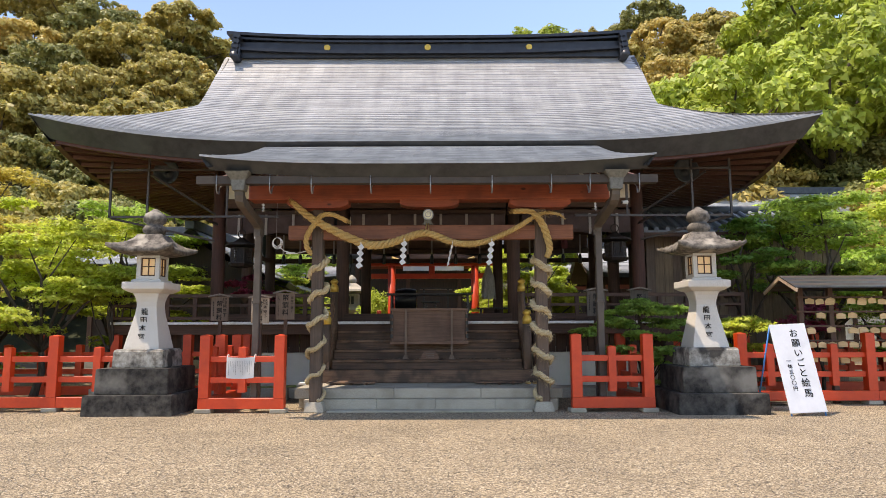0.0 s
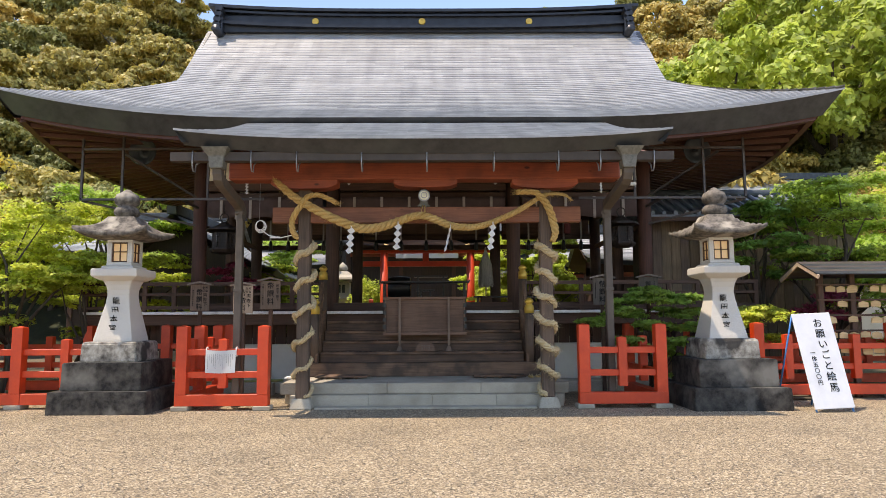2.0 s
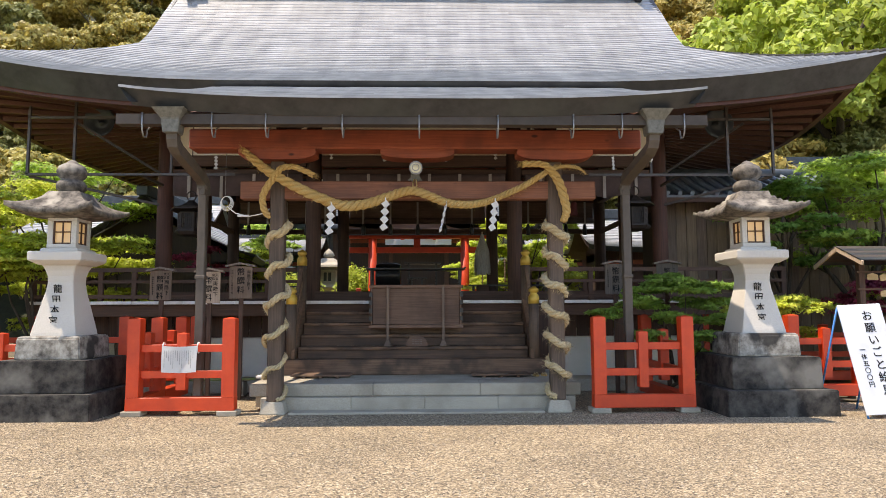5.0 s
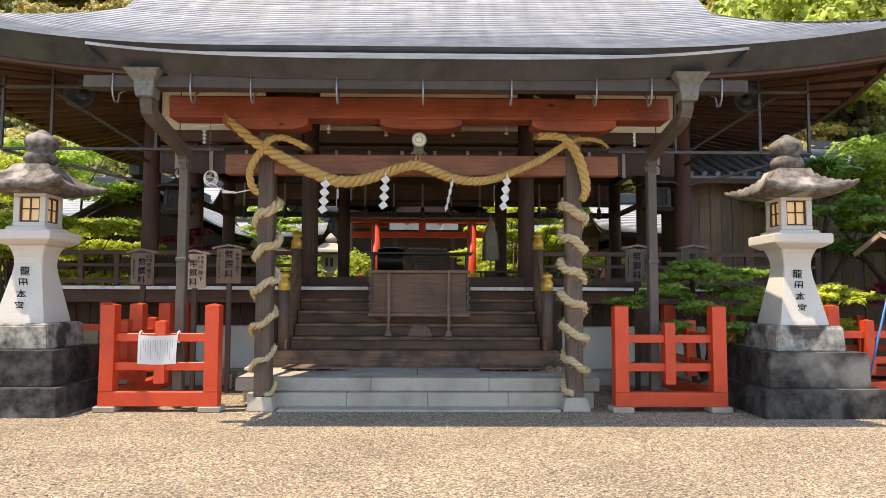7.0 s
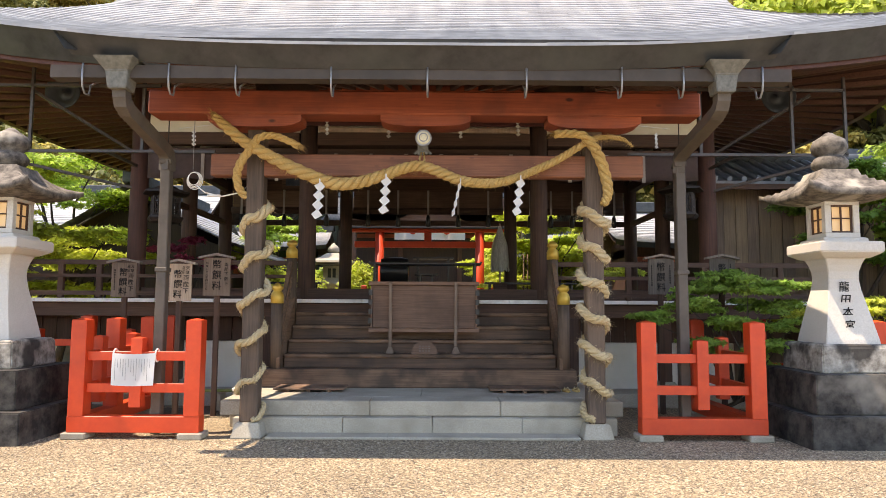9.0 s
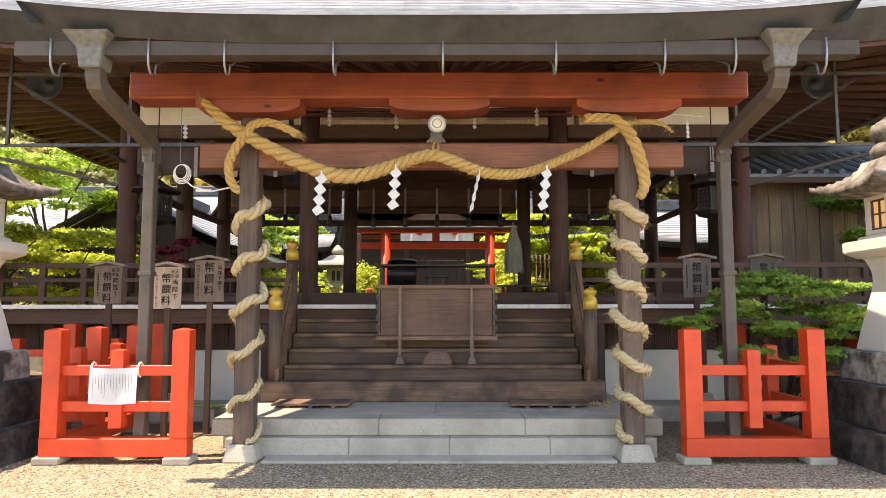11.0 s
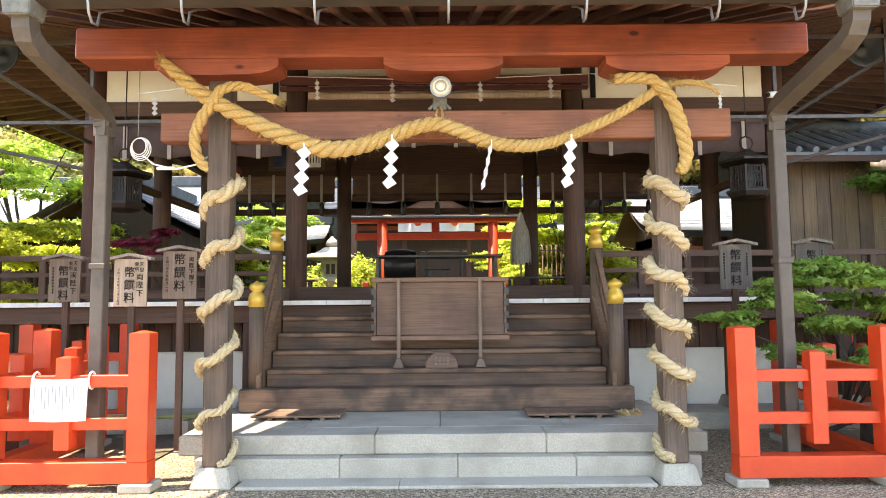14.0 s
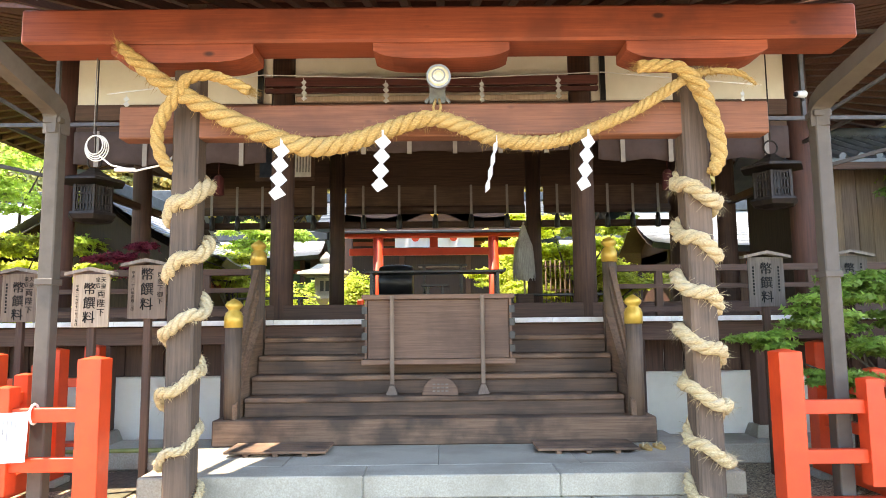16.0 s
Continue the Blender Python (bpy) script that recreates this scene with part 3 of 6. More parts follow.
for x in (-5.05, 5.05):
    for y0, y1 in ((ROW_F, ROW_M), (ROW_M, ROW_B)):
        box("side_tie_beam", x - 0.09, x + 0.09, y0 + 0.16, y1 - 0.16, 4.40, 4.62, dark_y, hall)
        box("side_wall_head", x - 0.04, x + 0.04, y0 + 0.16, y1 - 0.16, 4.62, 5.36, plaster, hall, 0.0)
        box("side_wall_plate", x - 0.13, x + 0.13, y0 + 0.13, y1 - 0.13, 5.36, 5.58, dark_y, hall)
        box("side_lintel", x - 0.05, x + 0.05, y0 + 0.16, y1 - 0.16, 3.55, 3.66, dark_y, hall)
ceiling = box("ceiling", -5.0, 5.0, ROW_F + 0.05, ROW_B - 0.05, 5.40, 5.44, dark_y)
tagged(ceiling, "dark board ceiling of the hall", "ceiling", kind="structure")
# double rail under the front plate
for z0, z1 in ((4.81, 4.93), (4.72, 4.78)):
    box("middle_rail", -2.26, 2.26, ROW_F - 0.24, ROW_F - 0.17, z0, z1, maroon_x, hall)
box("pale_rail", -1.86, 1.86, ROW_F - 0.14, ROW_F - 0.06, 4.625, 4.70, pale_z, hall)
for x in (-2.36, 2.36):
    box("strut", x - 0.035, x + 0.035, ROW_F - 0.11, ROW_F - 0.045, 4.625, 5.355, black, hall, 0.003)

# floor, veranda, steps
VX = 7.1
for i in range(48):
    x = -VX + 2 * VX * i / 48
    if i == 0:
        deck = box("veranda_board", 0, 2 * VX / 48 - 0.006, EDGE_Y, ROW_F - 0.02, FLOOR - 0.06, FLOOR, step_y)
        deck_me = deck.data
        bpy.data.objects.remove(deck)
    ob = new("veranda_board", deck_me)
    ob.location = (x, 0, 0)
    hang(ob, hall)
for i in range(33):
    x0 = -5.0 + 10.0 * i / 33
    if i == 0:
        fl = box("floor_board", 0, 10.0 / 33 - 0.005, ROW_F, ROW_B + 0.6, FLOOR - 0.02, FLOOR + 0.14, dark_y)
        fl_me = fl.data
        bpy.data.objects.remove(fl)
    ob = new("floor_board", fl_me)
    ob.location = (x0, 0, 0)
    hang(ob, hall)
box("floor_sill", -5.0, 5.0, ROW_F - 0.14, ROW_F - 0.003, FLOOR + 0.003, FLOOR + 0.20, dark_x, hall)
for i in range(30):
    x0, x1 = -VX + 2 * VX * i / 30, -VX + 2 * VX * (i + 1) / 30 - 0.004
    box("veranda_edge", x0, x1, EDGE_Y - 0.05, EDGE_Y - 0.003, FLOOR - 0.055, FLOOR + 0.004, white_paint, hall, 0.003, "white painted board ends")
box("veranda_beam", -VX, VX, EDGE_Y + 0.05, EDGE_Y + 0.2, FLOOR - 0.28, FLOOR - 0.065, dark_x, hall)
for x in (-6.9, -5.4, -3.95, -2.45, 2.45, 3.95, 5.4, 6.9):
    box("veranda_post", x - 0.09, x + 0.09, EDGE_Y + 0.04, EDGE_Y + 0.22, 0.36, FLOOR - 0.28, dark_z, hall, 0.01)
    taper("post_stone", x, EDGE_Y + 0.13, [(0.17, 0.22), (0.13, 0.36)], granite, hall)
box("foundation_kerb", -7.3, 7.3, EDGE_Y - 0.35, EDGE_Y + 0.35, 0.0, 0.22, granite, hall, 0.015)
box("foundation_wall", -5.3, 5.3, ROW_F - 0.35, ROW_B + 0.6, 0.0, 0.95, plaster, hall, 0.02, "white plaster foundation")
for i in range(56):
    x = -6.95 + 13.9 * i / 56
    box("skirt_board", x, x + 0.235, ROW_F - 0.30, ROW_F - 0.26, 0.952, FLOOR - 0.065, dark_z, hall, 0.004)
# steps: a base beam and five treads with closed risers
STEPX, STEP_Y0 = 2.12, 14.45
box("step_base", -STEPX - 0.10, STEPX + 0.14, STEP_Y0, STEP_Y0 + 0.34, 0.392, 0.65, step_x, hall, 0.012)
for i in range(5):
    y0, z1 = STEP_Y0 + 0.25 * (i + 1) - 0.02, 0.65 + 0.2 * (i + 1)
    if i < 4:
        box("tread", -STEPX + 0.16, STEPX - 0.12, y0 - 0.03, y0 + 0.29, z1 - 0.055, z1, step_x, hall, 0.012)
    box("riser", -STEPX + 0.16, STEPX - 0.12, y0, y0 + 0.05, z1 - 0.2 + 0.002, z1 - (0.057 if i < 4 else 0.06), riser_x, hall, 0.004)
for sx in (-1, 1):
    bm = bm_new()
    x = sx * (STEPX - 0.07) + 0.02
    prof = [(STEP_Y0 + 0.05, 0.652), (STEP_Y0 + 0.05, 0.80), (EDGE_Y - 0.06, 1.80), (EDGE_Y - 0.06, 0.652)]
    a, b = [bm.verts.new((x - 0.045, y, z)) for y, z in prof], [bm.verts.new((x + 0.045, y, z)) for y, z in prof]
    bm.faces.new(a), bm.faces.new(b[::-1])
    for i in range(4):
        bm.faces.new((a[i], b[i], b[(i + 1) % 4], a[(i + 1) % 4]))
    bmesh.ops.recalc_face_normals(bm, faces=bm.faces)
    part("stringer", bm, step_y, hall)
    # newels with gilt caps and the sloping stair rails
    for y, z0, z1 in ((STEP_Y0 + 0.13, 0.65, 1.60), (EDGE_Y - 0.14, FLOOR - 0.5, 2.32)):
        nx = sx * 2.08 + 0.02
        newel = lathe("newel", nx, y, [(0.085, z0), (0.085, z1)], step_z, hall, 16)
        lathe("cap", nx, y, [(0.095, z1 - 0.02), (0.095, z1 + 0.10), (0.085, z1 + 0.11), (0.085, z1 + 0.13), (0.06, z1 + 0.15), (0.058, z1 + 0.165), (0.085, z1 + 0.19),
                               (0.09, z1 + 0.215), (0.07, z1 + 0.245), (0.02, z1 + 0.275), (0.005, z1 + 0.285)], gold, newel, 16, "gilt onion-shaped cap")
    for dz, r in ((0.50, 0.045), (0.26, 0.035)):
        bar("stair_rail", (nx, STEP_Y0 + 0.2, 0.75 + dz), (nx, EDGE_Y - 0.2, 1.72 + dz), 0.06, 0.075, step_y, hall)
# veranda railing
for sx in (-1, 1):
    xa, xb = sx * 2.08, sx * VX
    for z, h in ((2.24, 0.075), (2.02, 0.055), (1.74, 0.07)):
        bar("rail", (xa, EDGE_Y + 0.1, z), (xb, EDGE_Y + 0.1, z), 0.075, h, dark_x, hall)
        bar("rail", (xb, EDGE_Y + 0.06, z), (xb, ROW_F, z), 0.07, h, dark_y, hall)
    for i in range(8):
        x = sx * (2.75 + 0.62 * i)
        box("baluster", x - 0.045, x + 0.045, EDGE_Y + 0.065, EDGE_Y + 0.135, 1.66, 2.205, dark_z, hall)

# ---------- porch ----------
PX, PY = (-1.95, 2.17), 12.95
PC = 0.12


def porch_w(s):
    return 3.42 + 0.38 * max(0.0, (s - 0.5) / 0.5) ** 2


def porch_place(u, s):
    return (PC + u * porch_w(s), 14.05 - 2.60 * s, 5.22 - 1.03 * s + 0.02 * s * s + 0.14 * s ** 3 * abs(u) ** 3.5)


porch = group_thing("entrance_porch", "porch of red-stained beams with a low copper roof", "porch", at=(PC, 13, 0))
shingled("porch_roof", porch_place, US[::-1], 22, 0.016, porch)


def porch_edge(u, k):
    p = Vector(porch_place(u, 1.0))
    return p + Vector((-u * 0.10 * k, 0.22 * k, -0.20 * k + 0.015))


grid_mesh("porch_eave_edge", porch_edge, US, [1.0, 0.66, 0.33, 0.0], copper, porch, "dark copper eave edge")
for sx in (-1, 1):
    grid_mesh("porch_verge", lambda s, k: Vector(porch_place(sx, s)) + Vector((-sx * 0.12 * k, 0.05 * k, -0.20 * k + 0.012)), [i / 12 for i in range(13)], [0.0, 0.5, 1.0] if sx < 0 else [1.0, 0.5, 0.0], copper, porch)
grid_mesh("porch_soffit", lambda u, k: Vector(porch_edge(u * 0.98, 1.0)).lerp(Vector((PC + u * 3.3, 14.5, 5.05)), k), US, [1.0, 0.0], red_y, porch)
for i in range(23):
    x = PC - 3.63 + 7.26 * i / 22
    bar("porch_rafter", (x, 11.96, 4.05), (x, 14.6, 4.95), 0.075, 0.085, rafter_y, porch)
box("fascia", PC - 3.62, PC + 3.62, 11.88, 11.95, 3.985, 4.06, red_x, porch, 0.006)
box("eave_beam", -3.20, 3.42, PY - 0.30, PY + 0.06, 3.83, 4.12, red_x, porch, 0.02, "knotty red-stained beam")


def corbel(x, half, z0, z1):
    bm = bm_new()
    prof = [(-half, z1), (half, z1)] + [(half * k, z0 + (z1 - z0) * (0.5 * abs(k) ** 5 + 0.0)) for k in (1.0, 0.93, 0.84, 0.72, 0.5, 0, -0.5, -0.72, -0.84, -0.93, -1.0)]
    a, b = [bm.verts.new((x + px, PY - 0.27, z)) for px, z in prof], [bm.verts.new((x + px, PY + 0.05, z)) for px, z in prof]
    bm.faces.new(a), bm.faces.new(b[::-1])
    for i in range(len(prof)):
        bm.faces.new((a[i], b[i], b[(i + 1) % len(prof)], a[(i + 1) % len(prof)]))
    bmesh.ops.recalc_face_normals(bm, faces=bm.faces)
    part("bracket_arm", bm, red_x, porch)


corbel(PX[0] + 0.02, 0.56, 3.68, 3.828)
corbel(PX[1] - 0.02, 0.56, 3.68, 3.828)
corbel(PC, 0.54, 3.70, 3.828)
for x in PX:
    box("porch_pillar", x - 0.105, x + 0.105, PY - 0.105, PY + 0.105, 0.17, 3.76, step_z, porch, 0.018, "weathered grey-brown square pillar")
    taper("pillar_stone", x, PY, [(0.185, 0.0), (0.14, 0.175)], granite, porch, 0.012, "tapered granite pillar foot")
box("tie_beam", PC - 2.62, PC + 2.66, PY - 0.085, PY + 0.085, 3.12, 3.39, brown_x, porch, 0.012)
for x in PX:
    bar("link_beam", (x, PY + 0.11, 4.24), (x, ROW_F - 0.16, 5.46), 0.16, 0.20, dark_y, porch)
# gutter, hoppers, downpipes, hooks
gutter = group_thing("gutter", "brown-grey box gutter with cast hoppers and downpipes", "gutter", at=(PC, 11.8, 0))
bm = bm_new()
gx0, gx1 = -3.80, 4.00
section = [(11.68, 4.055), (11.68, 3.92), (11.84, 3.92), (11.84, 4.055), (11.828, 4.055), (11.828, 3.932), (11.692, 3.932), (11.692, 4.055)]
ends = [[bm.verts.new((x, y, z)) for y, z in section] for x in (gx0, gx1)]
for i in range(8):
    bm.faces.new((ends[0][i], ends[1][i], ends[1][(i + 1) % 8], ends[0][(i + 1) % 8]))
for e in ends:
    bm.faces.new(e)
bmesh.ops.recalc_face_normals(bm, faces=bm.faces)
part("trough", bm, gutter_m, gutter)
for x in (-3.08, 3.29):
    taper("hopper", x, 11.74, [(0.10, 3.80), (0.12, 3.98), (0.20, 4.09), (0.215, 4.11)], hopper_m, gutter, 0.008, "grey-green cast hopper with relief")
    bm = bm_new()
    xp = x if x < 0 else x - 0.03
    add_tube(bm, [(x, 11.76, 3.82), (x, 11.77, 3.74), (x, 11.80, 3.68), (x, 11.90, 3.63), (xp, 12.86, 3.44), (xp, 12.96, 3.40), (xp, 13.0, 3.33), (xp, 13.0, 3.2)], 0.098, 4)
    part("swan_neck", bm, pipe_m, gutter)
    box("downpipe", xp - 0.060, xp + 0.060, 12.94, 13.06, 0.02, 3.3, pipe_m, gutter, 0.01)
    for z in (1.95, 3.28, 0.9):
        box("pipe_collar", xp - 0.072, xp + 0.072, 12.925, 13.075, z, z + 0.05, pipe_m, gutter, 0.004)
for i, x in enumerate((-3.45, -2.55, -1.85, -0.85, 0.16, 1.20, 2.2, 2.85, 3.68)):
    tube("gutter_hook", [(x, 11.66, 4.07), (x, 11.655, 3.90), (x, 11.67, 3.82), (x, 11.72, 3.76), (x, 11.80, 3.77), (x, 11.83, 3.88), (x, 12.0, 3.98), (x, 12.2, 4.07)], 0.011, zinc, gutter, 6)

# ---------- stone steps ----------
stone = group_thing("stone_steps", "two pale granite steps before the hall", "stone steps", at=(0.05, 13.3, 0))
for x0, x1 in ((-1.72, -0.3), (-0.296, 1.95)):
    box("kerb", x0, x1, 12.74, 13.017, 0.0, 0.032, granite, stone, 0.006)
for x0, x1 in ((-2.18, -0.86), (-0.857, 0.22), (0.223, 1.30), (1.303, 2.45)):
    box("slab", x0, x1, 13.02, 13.18, 0.0, 0.205, granite, stone, 0.010)
for x0, x1 in ((-2.38, -0.55), (-0.547, 1.05), (1.053, 2.56)):
    box("slab", x0, x1, 13.15, 13.55, 0.207, 0.39, granite, stone, 0.012)
for x0, x1 in ((-2.38, -1.3), (-1.297, 0.06), (0.063, 1.3), (1.303, 2.56)):
    box("slab", x0, x1, 13.553, 15.2, 0.0, 0.39, granite, stone, 0.006)

# ---------- sacred rope ----------
def rope_mesh(pts, radii, strands=3, turn=0.30, n=7):
    """A laid rope: strands wound round a path, thick where radii say so."""
    pts = [Vector(p) for p in pts]
    fine, fr = [], []
    for i in range(len(pts) - 1):
        p0, p1, p2, p3 = pts[max(i - 1, 0)], pts[i], pts[i + 1], pts[min(i + 2, len(pts) - 1)]
        steps = max(2, int((p2 - p1).length / 0.022))
        for k in range(steps):
            t = k / steps
            fine.append(0.5 * ((2 * p1) + (p2 - p0) * t + (2 * p0 - 5 * p1 + 4 * p2 - p3) * t * t + (3 * p1 - p0 - 3 * p2 + p3) * t ** 3))
            fr.append(radii[i] + (radii[i + 1] - radii[i]) * t)
    fine.append(pts[-1])
    fr.append(radii[-1])
    made = []
    ref, along, frames = None, 0.0, []
    for i, p in enumerate(fine):
        d = (fine[min(i + 1, len(fine) - 1)] - fine[max(i - 1, 0)]).normalized()
        ref = d.orthogonal().normalized() if ref is None else (ref - d * ref.dot(d)).normalized()
        along += (p - fine[i - 1]).length if i else 0
        frames.append((p, ref.copy(), d.cross(ref), along, fr[i]))
    for s in range(strands):
        path, rr = [], []
        for p, u, v, a, r in frames:
            ang = 2 * math.pi * (s / strands - a / (turn * (r / 0.055) ** 0.7))
            path.append(p + (u * math.cos(ang) + v * math.sin(ang)) * r * 0.52)
            rr.append(r * 0.56)
        bm = bm_new()
        add_tube(bm, path, rr, n)
        made.append(bm)
    return made, frames


def rope_part(name, made, material, parent, label=""):
    """A part whose first strand carries the others as sub-parts."""
    first_ = part(name, made[0], material, parent, label, True)
    for bm in made[1:]:
        part("strand", bm, material, first_, "", True)


def straws(frames, count, long_, seed):
    """Loose straw ends that stick out of a rope."""
    rnd = random.Random(seed)
    bm = bm_new()
    for _ in range(count):
        p, u, v, a, r = frames[rnd.randrange(len(frames))]
        ang = rnd.uniform(0, 2 * math.pi)
        out = u * math.cos(ang) + v * math.sin(ang)
        d = (out + Vector((rnd.uniform(-1, 1), rnd.uniform(-0.6, 0.6), rnd.uniform(-0.8, 0.6)))).normalized()
        b = p + out * r * 0.85
        l = long_ * rnd.uniform(0.4, 1.2)
        w = d.orthogonal().normalized() * 0.0024
        tip = b + d * l + Vector((0, 0, -0.2 * l))
        vs = [bm.verts.new(q) for q in (b - w, b + w, tip)]
        bm.faces.new(vs)
    return bm


rope = group_thing("sacred_rope", "thick twisted rice-straw rope slung between and wound round the porch pillars", "rope", at=(PC, 12.7, 3.1))
RY = 12.70
sag = [(-2.40, 12.66, 3.80), (-2.25, 12.66, 3.66), (-2.02, 12.68, 3.48), (-1.62, RY, 3.26), (-1.25, RY, 3.09), (-0.98, RY, 3.00), (-0.68, RY, 3.01), (-0.38, RY, 3.10), (-0.12, RY, 3.19), (0.06, RY, 3.215), (0.25, RY, 3.16), (0.52, RY, 3.05), (0.80, RY, 3.01), (1.08, RY, 3.04), (1.38, RY, 3.15), (1.70, RY, 3.30), (1.98, 12.68, 3.47), (2.16, 12.70, 3.56), (2.30, 12.70, 3.58), (2.48, 12.68, 3.55), (2.60, 12.68, 3.46)]
rads = [0.040, 0.062, 0.068, 0.073, 0.077, 0.077, 0.073, 0.069, 0.066, 0.064, 0.063, 0.061, 0.058, 0.054, 0.048, 0.046, 0.044, 0.040, 0.034, 0.026, 0.014]
bm, fr_main = rope_mesh(sag, rads)
rope_part("swag", bm, straw, rope, "golden straw swag")
tagged(part("loose_straw", straws(fr_main, 1500, 0.065, 3), straw, rope), kind="stuff")
tail_l = [(-1.95, 12.66, 3.40), (-1.86, 12.62, 3.52), (-1.70, 12.64, 3.56), (-1.52, 12.64, 3.50), (-1.38, 12.64, 3.43)]
bm, fr = rope_mesh(tail_l, [0.05, 0.046, 0.044, 0.042, 0.045])
rope_part("rope_end", bm, straw, rope, "frayed rope end")
tail_r = [(1.66, 12.65, 3.60), (1.80, 12.64, 3.605), (1.96, 12.63, 3.59), (2.06, 12.64, 3.53), (2.16, 12.64, 3.40)]
bm, fr = rope_mesh(tail_r, [0.05, 0.05, 0.05, 0.055, 0.06])
rope_part("rope_end", bm, straw, rope, "frayed rope end")
drop_r = [(2.08, 12.66, 3.52), (2.20, 12.70, 3.34), (2.28, 12.74, 3.12), (2.32, 12.78, 2.92), (2.27, 12.80, 2.78)]
bm, fr = rope_mesh(drop_r, [0.06, 0.066, 0.068, 0.062, 0.05])
rope_part("hanging_end", bm, straw, rope, "thick hanging rope end")
drop_l = [(-1.93, 12.66, 3.44), (-2.06, 12.70, 3.28), (-2.14, 12.76, 3.12), (-2.13, 12.84, 2.95), (-2.05, 12.90, 2.86)]
bm, fr = rope_mesh(drop_l, [0.05, 0.052, 0.05, 0.05, 0.05])
rope_part("hanging_end", bm, straw, rope, "")
for e, (x, y, z) in enumerate(((-2.42, 12.66, 3.82), (-1.36, 12.64, 3.42), (1.64, 12.65, 3.60))):
    bm = bm_new()
    rnd = random.Random(e)
    d0 = Vector(((-0.6, 0, 0.75), (0.8, 0, -0.45), (-1, 0, 0.02))[e]).normalized()
    for _ in range(90):
        d = (d0 + Vector((rnd.uniform(-0.4, 0.4), rnd.uniform(-0.4, 0.4), rnd.uniform(-0.4, 0.4)))).normalized()
        b = Vector((x, y, z)) + Vector((rnd.uniform(-0.03, 0.03), rnd.uniform(-0.03, 0.03), rnd.uniform(-0.03, 0.03))) - d0 * 0.04
        w = d.orthogonal().normalized() * 0.003
        tip = b + d * rnd.uniform(0.05, 0.14)
        bm.faces.new([bm.verts.new(q) for q in (b - w, b + w, tip)])
    tagged(part("frayed_tuft", bm, straw, rope), kind="stuff")


def winding(px, z0, z1, pitch, sense, r0, r1, phase):
    pts, rr = [], []
    turns = (z1 - z0) / pitch
    n = int(turns * 14)
    for i in range(n + 1):
        k = i / n
        a = sense * 2 * math.pi * turns * k + phase
        rad = 0.150 + 0.018 * math.sin(5.1 * k * turns + phase)
        pts.append((px + rad * math.cos(a), PY + rad * math.sin(a), z0 + (z1 - z0) * k + 0.025 * math.sin(3 * a + k * 9)))
        rr.append(r0 + (r1 - r0) * k)
    return pts, rr


for px, args, seed in ((PX[0], (0.20, 2.90, 0.485, 1, 0.032, 0.064, -1.2), 5), (PX[1], (0.22, 2.85, 0.405, -1, 0.048, 0.064, -1.9), 6)):
    pts, rr = winding(px, *args)
    bm, fr = rope_mesh(pts, rr, 3, 0.22, 6)
    rope_part("winding", bm, straw_old, rope, "paler worn rope winding")
    tagged(part("loose_straw", straws(fr, 1900, 0.085 if seed == 6 else 0.04, seed), straw_old, rope), kind="stuff")


# zigzag paper streamers
def streamer(x, y, z, size, turn=0.0, lean=0.0, group="paper streamers on the rope", label="white folded paper zigzag streamer hanging from the rope"):
    bm = bm_new()
    w, h = 0.080 * size, 0.066 * size
    for yy, flip in ((0.0, False), (0.002, True)):
        rows_ = []
        for k in range(8):
            ox = ((0.024 if k % 2 else -0.024) + lean * k) * size
            oy = yy + 0.012 * (k % 2) * size
            rows_.append([bm.verts.new((ox - w / 2, oy, -k * h * 0.82 - 0.022 * size)), bm.verts.new((ox + w / 2, oy, -k * h * 0.82 + 0.022 * size))])
        for a, b in zip(rows_, rows_[1:]):
            f = (a[0], b[0], b[1], a[1])
            bm.faces.new(f[::-1] if flip else f)
    add_box(bm, -0.008 * size, 0.008 * size, 0.0, 0.002, -0.01 * size, 0.06 * size, 0)
    ob = part("paper_streamer", bm, paper)
    ob.matrix_world = pose(x, y, z, 0, 0, turn)
    return tagged(ob, label, "paper streamer", group)


for x, z, turn, lean in ((-1.12, 2.98, 8, -0.004), (-0.34, 3.04, -12, -0.004), (0.54, 2.99, 62, -0.025), (1.25, 3.03, 14, -0.007)):
    streamer(x, 12.62, z, 1.05, turn, lean)

# porch lamp over the beam and its cable
lamp = group_thing("spotlight", "round chrome-rimmed spotlight clamped over the porch beam", "lamp", at=(0.085, 12.74, 3.39))
pale_glass = mat("pale yellow lamp glass", (0.62, 0.56, 0.36), (0.80, 0.76, 0.56), rough=0.12, scale=12, bump=0.0, coat=1.0)
for nm, r1, r2, y0, y1, mt in (("housing", 0.05, 0.09, 12.86, 12.74, zinc), ("rim", 0.098, 0.098, 12.739, 12.70, zinc), ("lens", 0.082, 0.07, 12.699, 12.685, pale_glass), ("inner_ring", 0.055, 0.05, 12.684, 12.679, zinc), ("bulb_cap", 0.042, 0.02, 12.678, 12.665, pale_glass)):
    bm = bm_new()
    bmesh.ops.create_cone(bm, cap_ends=True, segments=28, radius1=r2, radius2=r1, depth=y0 - y1, matrix=pose(0.095, (y0 + y1) / 2, 3.56, -90))
    part(nm, bm, mt, lamp)
box("clamp", 0.02, 0.15, 12.86, 12.90, 3.392, 3.55, hopper_m, lamp)
for sx in (-1, 1):
    bar("clamp_foot", (0.085, 12.88, 3.50), (0.085 + sx * 0.10, 12.88, 3.40), 0.03, 0.025, hopper_m, lamp)
